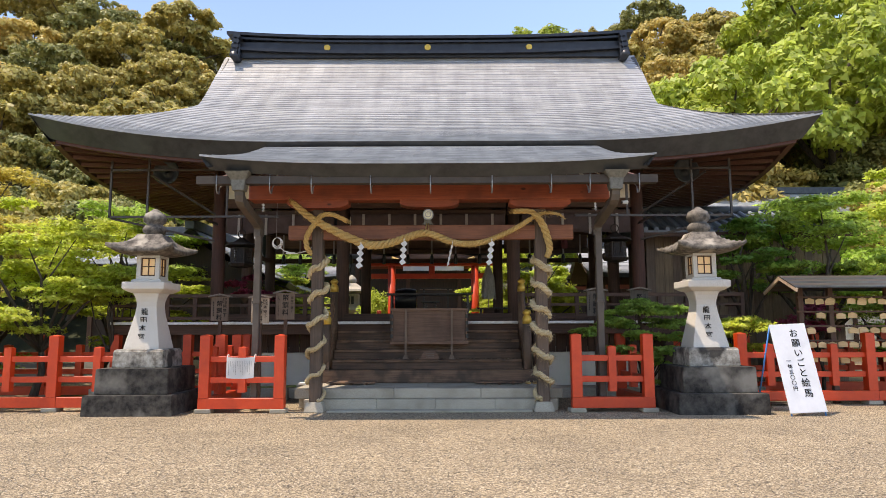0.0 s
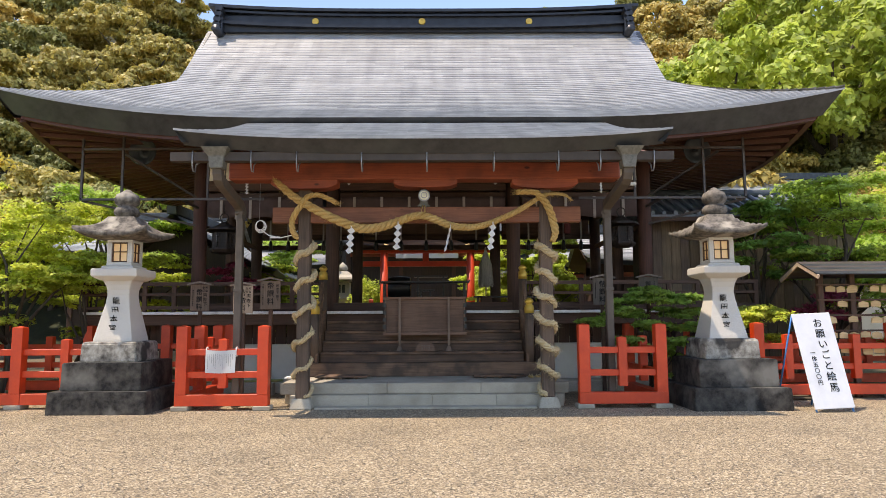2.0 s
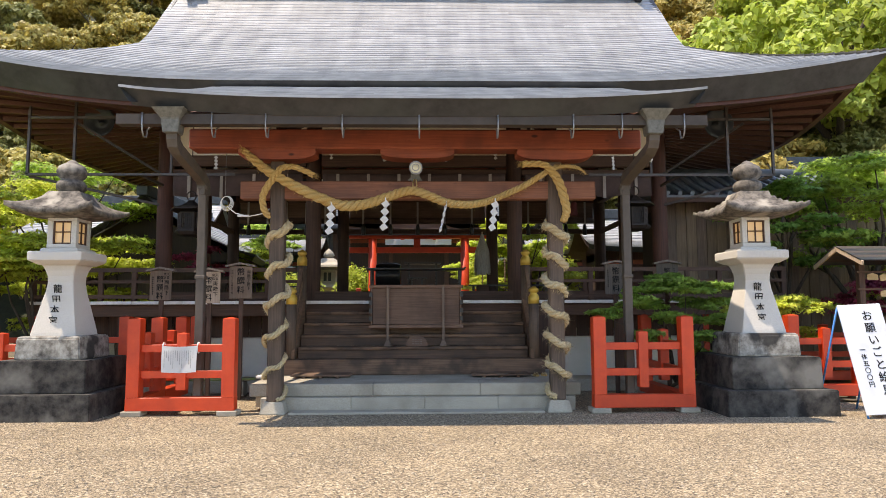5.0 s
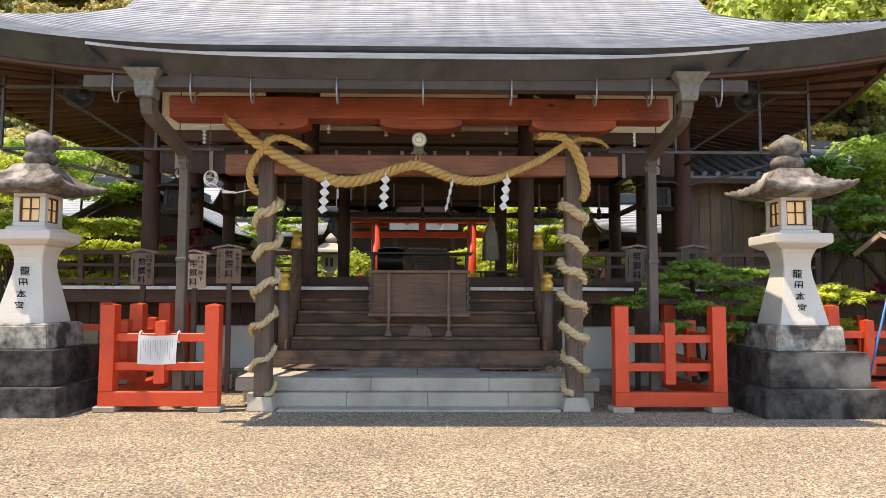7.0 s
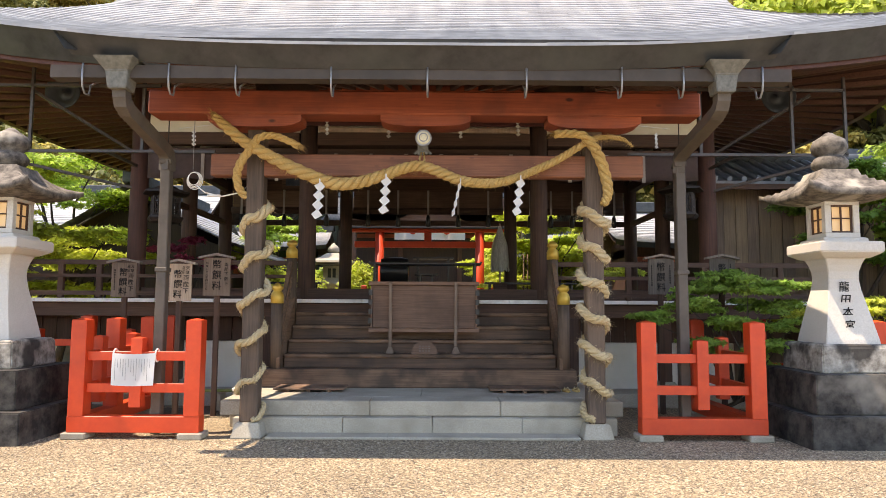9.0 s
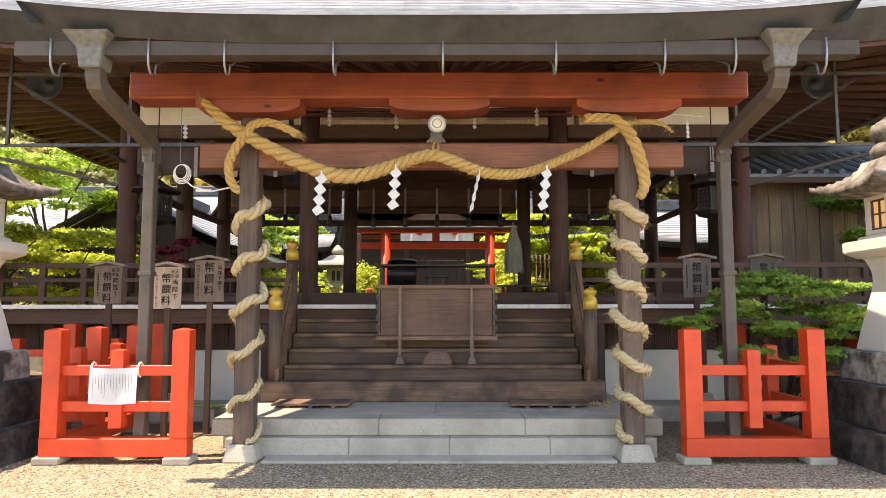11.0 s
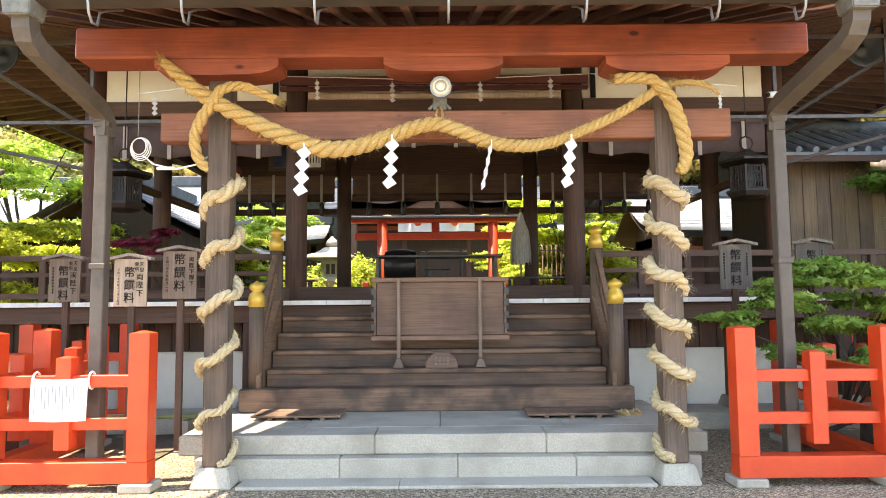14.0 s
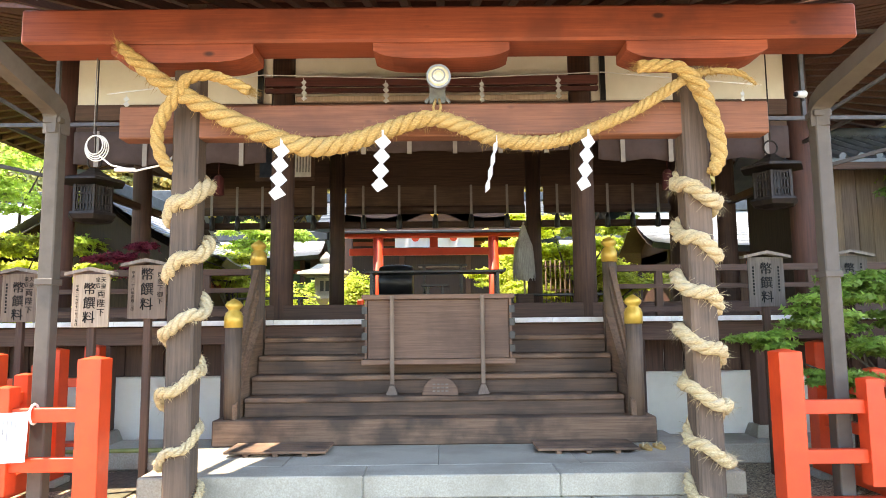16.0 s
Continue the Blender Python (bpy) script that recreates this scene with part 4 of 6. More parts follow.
box("bracket_block", 0.03, 0.14, 12.84, 13.0, 3.52, 3.70, red_z, lamp)
tube("tie_cord", [(0.07, 12.80, 3.40), (0.05, 12.70, 3.30), (0.08, 12.63, 3.20), (0.11, 12.70, 3.30), (0.10, 12.80, 3.40)], 0.012, straw, lamp, 6)

# thin line with small streamers across the hall front
line = group_thing("shide_line", "thin pale cord strung across with small paper streamers", "cord", at=(0, 14.0, 4.5))
tube("cord", [(-3.9, 15.4, 4.38), (-2.05, 15.5, 4.64), (0.0, 15.5, 4.57), (2.1, 15.5, 4.64), (4.0, 15.4, 4.42)], 0.007, white_paint, line, 5)
for i, (x, z) in enumerate(((-1.55, 4.55), (-0.55, 4.51), (0.62, 4.51), (1.55, 4.55), (-3.7, 4.36), (3.8, 4.36))):
    streamer(x, 15.47, z, 0.62, 25 * (i % 3 - 1), 0.002, "small streamers on the cord", "small white paper streamer on a thin cord")

# wire coil by the porch pillar
coil = group_thing("cable_coil", "coiled white cable hung under the porch", "cable", at=(-2.72, 12.9, 3.0))
tube("hanger", [(-2.74, 12.95, 4.05), (-2.74, 12.95, 3.19)], 0.004, zinc, coil, 5)
bm = bm_new()
for k in range(4):
    add_tube(bm, [(-2.72 + (0.066 + 0.010 * k) * math.cos(a), 12.93 + 0.012 * k, 3.09 - 0.006 * k + (0.078 + 0.010 * k) * math.sin(a)) for a in (i * 2 * math.pi / 24 for i in range(25))], 0.0055, 6)
part("loop", bm, white_paint, coil, "", True)
tube("lead", [(-2.68, 12.93, 3.0), (-2.58, 12.93, 2.92), (-2.38, 12.93, 2.87), (-2.15, 12.93, 2.92), (-2.06, 12.93, 3.0)], 0.009, white_paint, coil, 6)
box("plug", -2.55, -2.38, 12.915, 12.945, 2.865, 2.895, white_paint, coil)

# ---------- hanging cloth, blinds, lanterns in the hall front ----------
for bay, (x0, x1) in enumerate(((-4.85, -2.25), (-1.85, 1.85), (2.25, 4.85))):
    cloth = group_thing("drape", "brown cloth drape tied with pale bands under the hall lintel", "drape", "drapes of the hall front", at=((x0 + x1) / 2, ROW_F - 0.13, 3.8))
    za = 4.22
    zb = 3.78 if bay != 1 else 3.92
    us = [k / 40 for k in range(41)]
    grid_mesh("cloth", lambda u, v: (x0 + (x1 - x0) * u, ROW_F - 0.15 + 0.015 * math.sin(u * 40) * v, za + (zb - za) * v - 0.03 * v * math.sin(u * math.pi * 4) ** 2), us, [0, 0.25, 0.5, 0.75, 1.0], drape, cloth, thick=0.01, smooth=True)
    n = 4 if bay != 1 else 6
    for k in range(n):
        x = x0 + (x1 - x0) * (k + 0.5) / n
        box("band", x - 0.03, x + 0.03, ROW_F - 0.195, ROW_F - 0.18, zb - 0.05, za, drape_band, cloth, 0.0, "pale vertical band")
# rolled blinds and their tassels along the back row
for bay, (x0, x1) in enumerate(((-4.85, -2.25), (-1.85, 1.85), (2.25, 4.85))):
    blind = group_thing("rolled_blind", "rolled bamboo blind with tassels under the back lintel", "blind", "rolled blinds of the hall", at=((x0 + x1) / 2, ROW_B, 4.0))
    box("valance", x0, x1, ROW_B - 0.10, ROW_B - 0.07, 3.98, 4.40, box_x, blind, 0.003)
    tube("roll", [(x0, ROW_B - 0.16, 3.90), (x1, ROW_B - 0.16, 3.90)], 0.085, dark_x, blind, 14)
    for k in range(5):
        x = x0 + (x1 - x0) * (k + 0.5) / 5
        box("strap", x - 0.025, x + 0.025, ROW_B - 0.262, ROW_B - 0.248, 3.80, 4.40, drape_band, blind, 0.0)
        lathe("tassel", x, ROW_B - 0.2, [(0.03, 3.80), (0.055, 3.72), (0.06, 3.52), (0.05, 3.50)], black, blind, 10)
for i, (x, z) in enumerate(((-3.05, 3.72), (3.35, 3.74))):
    tas = group_thing("red_tassel", "dark red tassel hanging in the hall front", "tassel", "red tassels", at=(x, ROW_F - 0.1, z))
    lathe("fringe", x, ROW_F + 0.35, [(0.05, z - 0.30), (0.085, z - 0.28), (0.075, z - 0.05), (0.03, z)], tassel_m, tas, 12)
    tube("cord", [(x, ROW_F + 0.35, z - 0.02), (x, ROW_F + 0.35, 4.9)], 0.008, tassel_m, tas, 5)


def hanging_lantern(x, y, z):
    th = group_thing("hanging_lantern", "dark bronze hexagonal hanging lantern with pierced panels", "lantern", "bronze hanging lanterns", at=(x, y, z))
    lathe("base_tray", x, y, [(0.10, z - 0.06), (0.22, z - 0.03), (0.26, z + 0.02), (0.25, z + 0.05)], bronze, th, 6, smooth=False)
    for k in range(6):
        a, b = math.pi / 3 * k, math.pi / 3 * (k + 1)
        pa, pb = Vector((x + 0.20 * math.cos(a), y + 0.20 * math.sin(a), 0)), Vector((x + 0.20 * math.cos(b), y + 0.20 * math.sin(b), 0))
        bar("corner_post", pa + Vector((0, 0, z + 0.05)), pa + Vector((0, 0, z + 0.36)), 0.025, 0.025, bronze, th)
        for f in (0.15, 0.32, 0.5, 0.68, 0.85):
            q = pa.lerp(pb, f)
            bar("grille_bar", q + Vector((0, 0, z + 0.05)), q + Vector((0, 0, z + 0.36)), 0.012, 0.012, bronze, th)
        for zz in (0.07, 0.15, 0.26, 0.34):
            bar("grille_rail", pa + Vector((0, 0, z + zz)), pb + Vector((0, 0, z + zz)), 0.012, 0.02, bronze, th)
    lathe("core", x, y, [(0.12, z + 0.05), (0.12, z + 0.36)], black, th, 6, smooth=False)
    lathe("canopy", x, y, [(0.34, z + 0.40), (0.33, z + 0.43), (0.20, z + 0.47), (0.10, z + 0.53), (0.05, z + 0.58)], bronze, th, 6, smooth=False)
    bm = bm_new()
    add_tube(bm, [(x + 0.075 * math.cos(a), y, z + 0.66 + 0.085 * math.sin(a)) for a in (i * math.pi / 10 for i in range(21))], 0.010, 6)
    part("ring", bm, bronze, th, "", True)
    tube("hanger", [(x, y, z + 0.74), (x, y, 5.1)], 0.008, bronze, th, 5)
    th.scale = (1.18, 1.18, 1.1)


hanging_lantern(-4.30, 15.95, 2.96)
hanging_lantern(4.34, 15.95, 3.06)

# ---------- offering box ----------
BX0, BX1, BY0, BY1 = -0.73, 0.86, 14.86, 15.42
ob_ = group_thing("offering_box", "weathered timber offering box raised on legs over the steps", "offering box", at=(0.08, 14.9, 0.85))
for nm, b in (("front_board", (BX0 + 0.03, BX1 - 0.03, BY0, BY0 + 0.035, 1.225, 1.86)), ("back_board", (BX0 + 0.03, BX1 - 0.03, BY1 - 0.035, BY1, 1.225, 1.86)), ("side_board", (BX0, BX0 + 0.028, BY0 - 0.02, BY1, 1.225, 1.86)), ("side_board", (BX1 - 0.028, BX1, BY0 - 0.02, BY1, 1.225, 1.86)), ("bottom_frame", (BX0 - 0.03, BX1 + 0.03, BY0 - 0.05, BY1 + 0.02, 1.165, 1.222)), ("top_frame", (BX0 - 0.03, BX1 + 0.03, BY0 - 0.05, BY0 + 0.05, 1.863, 1.915)), ("top_frame", (BX0 - 0.03, BX1 + 0.03, BY1 - 0.08, BY1 + 0.02, 1.863, 1.915))):
    box(nm, *b, box_x, ob_, 0.005)
for i in range(13):
    x = BX0 + 0.05 + i * 0.12
    box("top_slat", x, x + 0.05, BY0 + 0.053, BY1 - 0.083, 1.865, 1.905, box_x, ob_, 0.008)
for x in (BX0 + 0.30, BX1 - 0.32):
    box("leg", x - 0.022, x + 0.022, BY0 - 0.085, BY0 - 0.052, 0.96, 1.90, board_z, ob_, 0.004, "straight timber leg")
    taper("foot", x, BY0 - 0.068, [(0.065, 0.853), (0.025, 0.95)], board_z, ob_, 0.004)
for x in (BX0 - 0.003, BX1 + 0.003):
    for z in (1.29, 1.43, 1.57, 1.71):
        box("black_fitting", x - 0.030, x + 0.030, BY0 - 0.024, BY0 + 0.03, z, z + 0.078, black, ob_, 0.002)
pl = bm_new()
prof = [(0.19 * math.cos(a), 0.19 * math.sin(a)) for a in (i * math.pi / 14 for i in range(15))]
a = [pl.verts.new((0.08 + x, 14.69, 0.854 + z)) for x, z in prof]
b = [pl.verts.new((0.08 + x, 14.73, 0.854 + z)) for x, z in prof]
pl.faces.new(a), pl.faces.new(b[::-1])
for i in range(15):
    pl.faces.new((a[i], b[i], b[(i + 1) % 15], a[(i + 1) % 15]))
bmesh.ops.recalc_face_normals(pl, faces=pl.faces)
plaque = part("half_round_plaque", pl, box_x)
tagged(plaque, "half-round carved timber plaque standing on a tread", "plaque")
for k in range(3):
    for w in range(4):
        box("carved_mark", 0.0 + w * 0.045, 0.03 + w * 0.045, 14.684, 14.6895, 0.89 + k * 0.035, 0.905 + k * 0.035, grey_z, plaque, 0)

# ---------- mats, sandals, small things on the steps ----------
for x0, x1 in ((-1.93, -0.98), (0.98, 1.93)):
    mt = group_thing("duckboard", "low brown timber duckboard on the granite platform", "duckboard", "duckboards by the steps", at=((x0 + x1) / 2, 14.2, 0.39))
    for k in range(4):
        box("board", x0, x1, 13.92 + k * 0.115, 14.03 + k * 0.115, 0.42, 0.445, step_x, mt, 0.004)
    for x in (x0 + 0.2, (x0 + x1) / 2, x1 - 0.2):
        box("runner", x - 0.025, x + 0.025, 13.93, 14.37, 0.391, 0.4195, step_y, mt, 0.003)
for k, (dx, dy) in enumerate(((0, 0), (0.14, 0.03))):
    sd = group_thing("sandal", "straw sandal with pale strap lying on the platform", "sandal", "pair of sandals", at=(2.05 + dx, 14.15 + dy, 0.39))
    bm = bm_new()
    pr = [(2.05 + dx + 0.052 * math.sin(t) * (1 + 0.15 * math.cos(t)), 14.15 + dy + 0.13 * math.cos(t)) for t in (i * 2 * math.pi / 18 for i in range(18))]
    a, b = [bm.verts.new((x, y, 0.392)) for x, y in pr], [bm.verts.new((x, y, 0.414)) for x, y in pr]
    bm.faces.new(a[::-1]), bm.faces.new(b)
    for i in range(18):
        bm.faces.new((a[i], a[(i + 1) % 18], b[(i + 1) % 18], b[i]))
    part("sole", bm, straw, sd)
    tube("strap", [(2.01 + dx, 14.12 + dy, 0.412), (2.03 + dx, 14.17 + dy, 0.445), (2.05 + dx, 14.22 + dy, 0.412), (2.07 + dx, 14.17 + dy, 0.445), (2.09 + dx, 14.12 + dy, 0.412)], 0.007, straw_old, sd, 6)
hose = group_thing("bamboo_pole", "green bamboo pole lying along the foundation", "pole", at=(-3.4, 15.1, 0.3))
tube("pole", [(-4.7, 14.95, 0.26), (-2.72, 14.85, 0.30)], 0.024, mat("green bamboo", (0.16, 0.20, 0.05), (0.28, 0.30, 0.10), rough=0.4, scale=6, bump=0.1), hose, 10)
for x in (-4.3, -2.95):
    box("block", x - 0.04, x + 0.04, 14.8, 15.05, 0.0, 0.25, granite, hose)
tool = box("white_block", -2.5, -2.30, 14.0, 14.2, 0.392, 0.43, white_paint)
tagged(tool, "small white plastic block beside the pillar", "block")


# ---------- notice boards ----------
def notice(x, y, z, w, h, wood_m, cols, turn=0.0, label=""):
    th = group_thing("donation_board", label, "notice board", "donation boards", at=(x, y, 0))
    box("board", x - w / 2, x + w / 2, y - 0.012, y + 0.012, z, z + h, wood_m, th, 0.003)
    bm = bm_new()
    prof = [(-w / 2 - 0.06, z + h - 0.015), (0, z + h + 0.035), (w / 2 + 0.06, z + h - 0.015), (w / 2 + 0.06, z + h + 0.015), (0, z + h + 0.068), (-w / 2 - 0.06, z + h + 0.015)]
    a, b = [bm.verts.new((x + px, y - 0.06, pz)) for px, pz in prof], [bm.verts.new((x + px, y + 0.05, pz)) for px, pz in prof]
    bm.faces.new(a), bm.faces.new(b[::-1])
    for i in range(6):
        bm.faces.new((a[i], b[i], b[(i + 1) % 6], a[(i + 1) % 6]))
    bmesh.ops.recalc_face_normals(bm, faces=bm.faces)
    part("cap", bm, grey_z, th, "small gabled cap board")
    box("post", x - 0.035, x + 0.035, y + 0.0135, y + 0.07, 0.0, z + h - 0.05, dark_z, th, 0.004)
    for k, (text, dx, dz, size) in enumerate(cols):
        if text:
            glyphs("written_character", text, x + dx, y - 0.0125, z + h - dz, size, ink, th)
        else:
            for q in range(int(size)):
                box("writing_bar", x + dx - 0.009, x + dx + 0.009, y - 0.0145, y - 0.0128, z + h - dz - 0.035 * q - 0.024, z + h - dz - 0.035 * q, ink, th, 0)


GIFT = "幣饌料"
notice(-4.28, 14.55, 1.66, 0.36, 0.50, board_z, (("天皇", 0.125, 0.06, 0.055), ("皇后", 0.07, 0.06, 0.05), ("両陛下", 0.105, 0.20, 0.08), (GIFT, -0.01, 0.15, 0.125), ("", -0.13, 0.10, 9)), 0, "grey weathered notice board with brushed black writing and a gabled cap")
notice(-3.33, 14.15, 1.60, 0.36, 0.52, pale_z, (("天皇", 0.125, 0.06, 0.055), ("皇后", 0.07, 0.06, 0.05), ("両陛下", 0.105, 0.20, 0.08), (GIFT, -0.01, 0.15, 0.125), ("平成二十六年十一月十五日", -0.13, 0.12, 0.03)), 0, "pale timber notice board with brushed black writing and a gabled cap")
notice(-2.87, 14.35, 1.68, 0.38, 0.54, board_z, (("両陛下御下", 0.135, 0.10, 0.06), (GIFT, 0.0, 0.10, 0.135), ("平成二十八年四月二日", -0.14, 0.08, 0.036)), 0, "brown timber notice board with brushed black writing and a gabled cap")
notice(3.57, 14.70, 1.74, 0.38, 0.53, black_z, ((GIFT, -0.005, 0.13, 0.135), ("", 0.13, 0.10, 8), ("", -0.14, 0.10, 9)), 0, "dark weathered notice board with black writing and a gabled cap")
notice(4.50, 14.75, 1.78, 0.38, 0.50, black_z, ((GIFT, -0.01, 0.14, 0.12), ("", 0.12, 0.08, 7)), 0, "blackened notice board with a gabled cap beside the maple")


# ---------- vermilion fences ----------
def fence_bay(th, x0, x1, y, post_w=0.20, posts=(True, True), tall=1.39, mid=True):
    """One bay along x with two rails, a sill and a stub post."""
    for on, x in zip(posts, (x0 + post_w / 2, x1 - post_w / 2)):
        if on:
            taper("post", x, y, [(post_w * 0.45, 0.262), (post_w * 0.45, tall - 0.022), (post_w * 0.06, tall)], vermil, th, 0.003)
            box("post_stone", x - 0.14, x + 0.14, y - 0.13, y + 0.13, 0.0, 0.073, granite, th, 0.01)
    a, b = x0 + post_w, x1 - post_w
    box("sill", x0 + 0.005 if posts[0] else a, x1 - 0.005, y - 0.088, y + 0.088, 0.075, 0.26, vermil, th, 0.005)
    for z in (0.525, 0.895):
        box("rail", a - 0.008, b + 0.008, y - 0.035, y + 0.035, z, z + 0.105, vermil, th, 0.004)
    if mid:
        m = (a + b) / 2
        taper("stub_post", m, y, [(0.068, 0.36), (0.068, 1.155), (0.008, 1.172)], vermil, th, 0.003)


def fence(name_at, bays, turn, label, grp="vermilion fences", tall=1.39, first=True):
    """bays: lengths along the fence's own x."""
    th = group_thing("fence", label, "fence", grp)
    x = 0.0
    for i, l in enumerate(bays):
        fence_bay(th, x, x + l, 0.0, posts=(i == 0 and first, True), tall=tall)
        x += l - 0.20
    th.matrix_world = pose(name_at[0], name_at[1], 0, 0, 0, turn)
    return th


left_front = fence((-4.01, 12.80), (1.54,), 0, "vermilion painted timber fence panel with a paper notice tied on")
right_front = fence((2.65, 12.80), (1.48,), 0, "vermilion painted timber fence panel before the maple")
fence((-3.91, 12.72), (1.0, 1.2), 90, "vermilion fence running back beside the stone lantern", first=False)
fence((4.02, 12.72), (1.98,), 90, "vermilion fence running back through the maple", first=False)
fence((-10.3, 13.1), (1.9, 1.9, 1.8), 0, "vermilion timber fence under the maples")
fence((-10.2, 15.6), (1.8, 1.8, 1.8, 1.5), 0, "second vermilion fence behind under the maples")
fence((6.1, 13.9), (1.3, 1.6, 1.6), 0, "vermilion timber fence behind the sign board")
fence((5.6, 16.2), (1.8, 1.8, 1.8), 0, "vermilion fence deep in the garden")
note = group_thing("paper_notice", "white paper notice tied to the fence with string", "notice", at=(-3.2, 12.73, 1.0))
grid_mesh("sheet", lambda u, v: (-3.51 + 0.49 * u, 12.722 - 0.012 * math.sin(u * 5 + v * 2), 0.985 - 0.37 * v - 0.012 * math.sin(u * math.pi)), [i / 12 for i in range(13)], [i / 6 for i in range(7)], paper, note, thick=0.003)
for k in range(14):
    x = -3.47 + k * 0.031
    box("print_line", x, x + 0.004, 12.702, 12.704, 0.67 + 0.05 * ((k * 7) % 4), 0.92, zinc, note, 0)
for x in (-3.51, -3.02):
    bm = bm_new()
    add_tube(bm, [(x, 12.80 + 0.06 * math.cos(a), 0.955 + 0.075 * math.sin(a)) for a in (i * math.pi / 6 for i in range(13))], 0.010, 6)
    part("string", bm, white_paint, note)


# ---------- stone lanterns ----------
def stone_lantern(x, y, side):
    th = group_thing("stone_lantern", "tall granite lantern on blackened base steps with lit paper window", "stone lantern", "pair of stone lanterns", at=(x, y, 0))
    taper("base_step", x, y, [(0.785, -0.03), (0.775, 0.355)], base_stone, th, 0.012, "blackened granite base step")
    taper("base_step", x, y, [(0.645, 0.357), (0.635, 0.80)], base_stone, th, 0.012, "blackened granite base step")
    taper("base_block", x, y, [(0.455, 0.802), (0.44, 1.10), (0.42, 1.13)], base_stone_top, th, 0.014, "stained granite block")
    bm = bm_new()
    prof = [(0.325, 1.132), (0.318, 1.18), (0.275, 1.38), (0.235, 1.58), (0.202, 1.76), (0.185, 1.90), (0.19, 1.99), (0.21, 2.07), (0.235, 2.13), (0.25, 2.15)]
    add_lathe(bm, x, y, [(w * math.sqrt(2), z) for w, z in prof], 4)
    bmesh.ops.bevel(bm, geom=[e for e in bm.edges if abs(e.verts[0].co.z - e.verts[1].co.z) > 0.01], offset=0.012, segments=1, affect="EDGES")
    shaft = part("shaft", bm, lantern_stone, th, "pale granite shaft")
    for k, ch in enumerate("龍田本宮"):
        z = 1.80 - 0.152 * k
        w = 0.202 + (1.76 - z) * 0.195 if z < 1.76 else 0.2
        tilt = pose(x - 0.02, y - w - 0.006, z, 12 if z < 1.72 else 6)
        glyphs("carved_character", ch, 0, 0, 0, 0.132, ink, shaft, tilt)
    taper("platform", x, y, [(0.28, 2.152), (0.36, 2.20), (0.385, 2.22), (0.385, 2.335), (0.37, 2.345)], lantern_stone, th, 0.008)
    taper("collar", x, y, [(0.27, 2.347), (0.27, 2.385), (0.25, 2.40)], lantern_stone, th, 0.006)
    fire = group_fire(th, x, y)
    roof = stone_roof(th, x, y)
    lathe("finial", x, y, [(0.13, 3.22), (0.16, 3.26), (0.205, 3.30), (0.21, 3.36), (0.17, 3.42), (0.14, 3.44), (0.195, 3.49), (0.21, 3.56), (0.18, 3.64), (0.10, 3.69), (0.04, 3.735), (0.0, 3.75)], mossy, th, 20, "ribbed jewel finial dark with lichen")


def group_fire(th, x, y):
    w = 0.212
    box("firebox_sill", x - w, x + w, y - w, y + w, 2.402, 2.46, lantern_stone, th, 0.006)
    box("firebox_head", x - w, x + w, y - w, y + w, 2.80, 2.88, lantern_stone, th, 0.006)
    for sx in (-1, 1):
        for sy in (-1, 1):
            box("firebox_corner", x + sx * (w - 0.04) - 0.038, x + sx * (w - 0.04) + 0.038, y + sy * (w - 0.04) - 0.038, y + sy * (w - 0.04) + 0.038, 2.461, 2.799, lantern_stone, th, 0.004)
    box("paper_screen", x - w + 0.06, x + w - 0.06, y - w + 0.06, y + w - 0.06, 2.461, 2.799, glow, th, 0, "warm lit paper screen")
    for face in range(4):
        m = Matrix.Translation((x, y, 0)) @ Matrix.Rotation(face * math.pi / 2, 4, "Z")
        bm = bm_new()
        for a, b, c, d in ((-0.134, -0.114, 2.462, 2.798), (0.114, 0.134, 2.462, 2.798), (-0.113, 0.113, 2.462, 2.482), (-0.113, 0.113, 2.778, 2.798), (-0.008, 0.008, 2.483, 2.777), (-0.113, -0.009, 2.63, 2.645), (0.009, 0.113, 2.63, 2.645)):
            add_box(bm, a, b, -w + 0.025, -w + 0.045, c, d, 0)
        bmesh.ops.transform(bm, matrix=m, verts=bm.verts)
        part("lattice", bm, dark_z, th, "dark timber lattice")


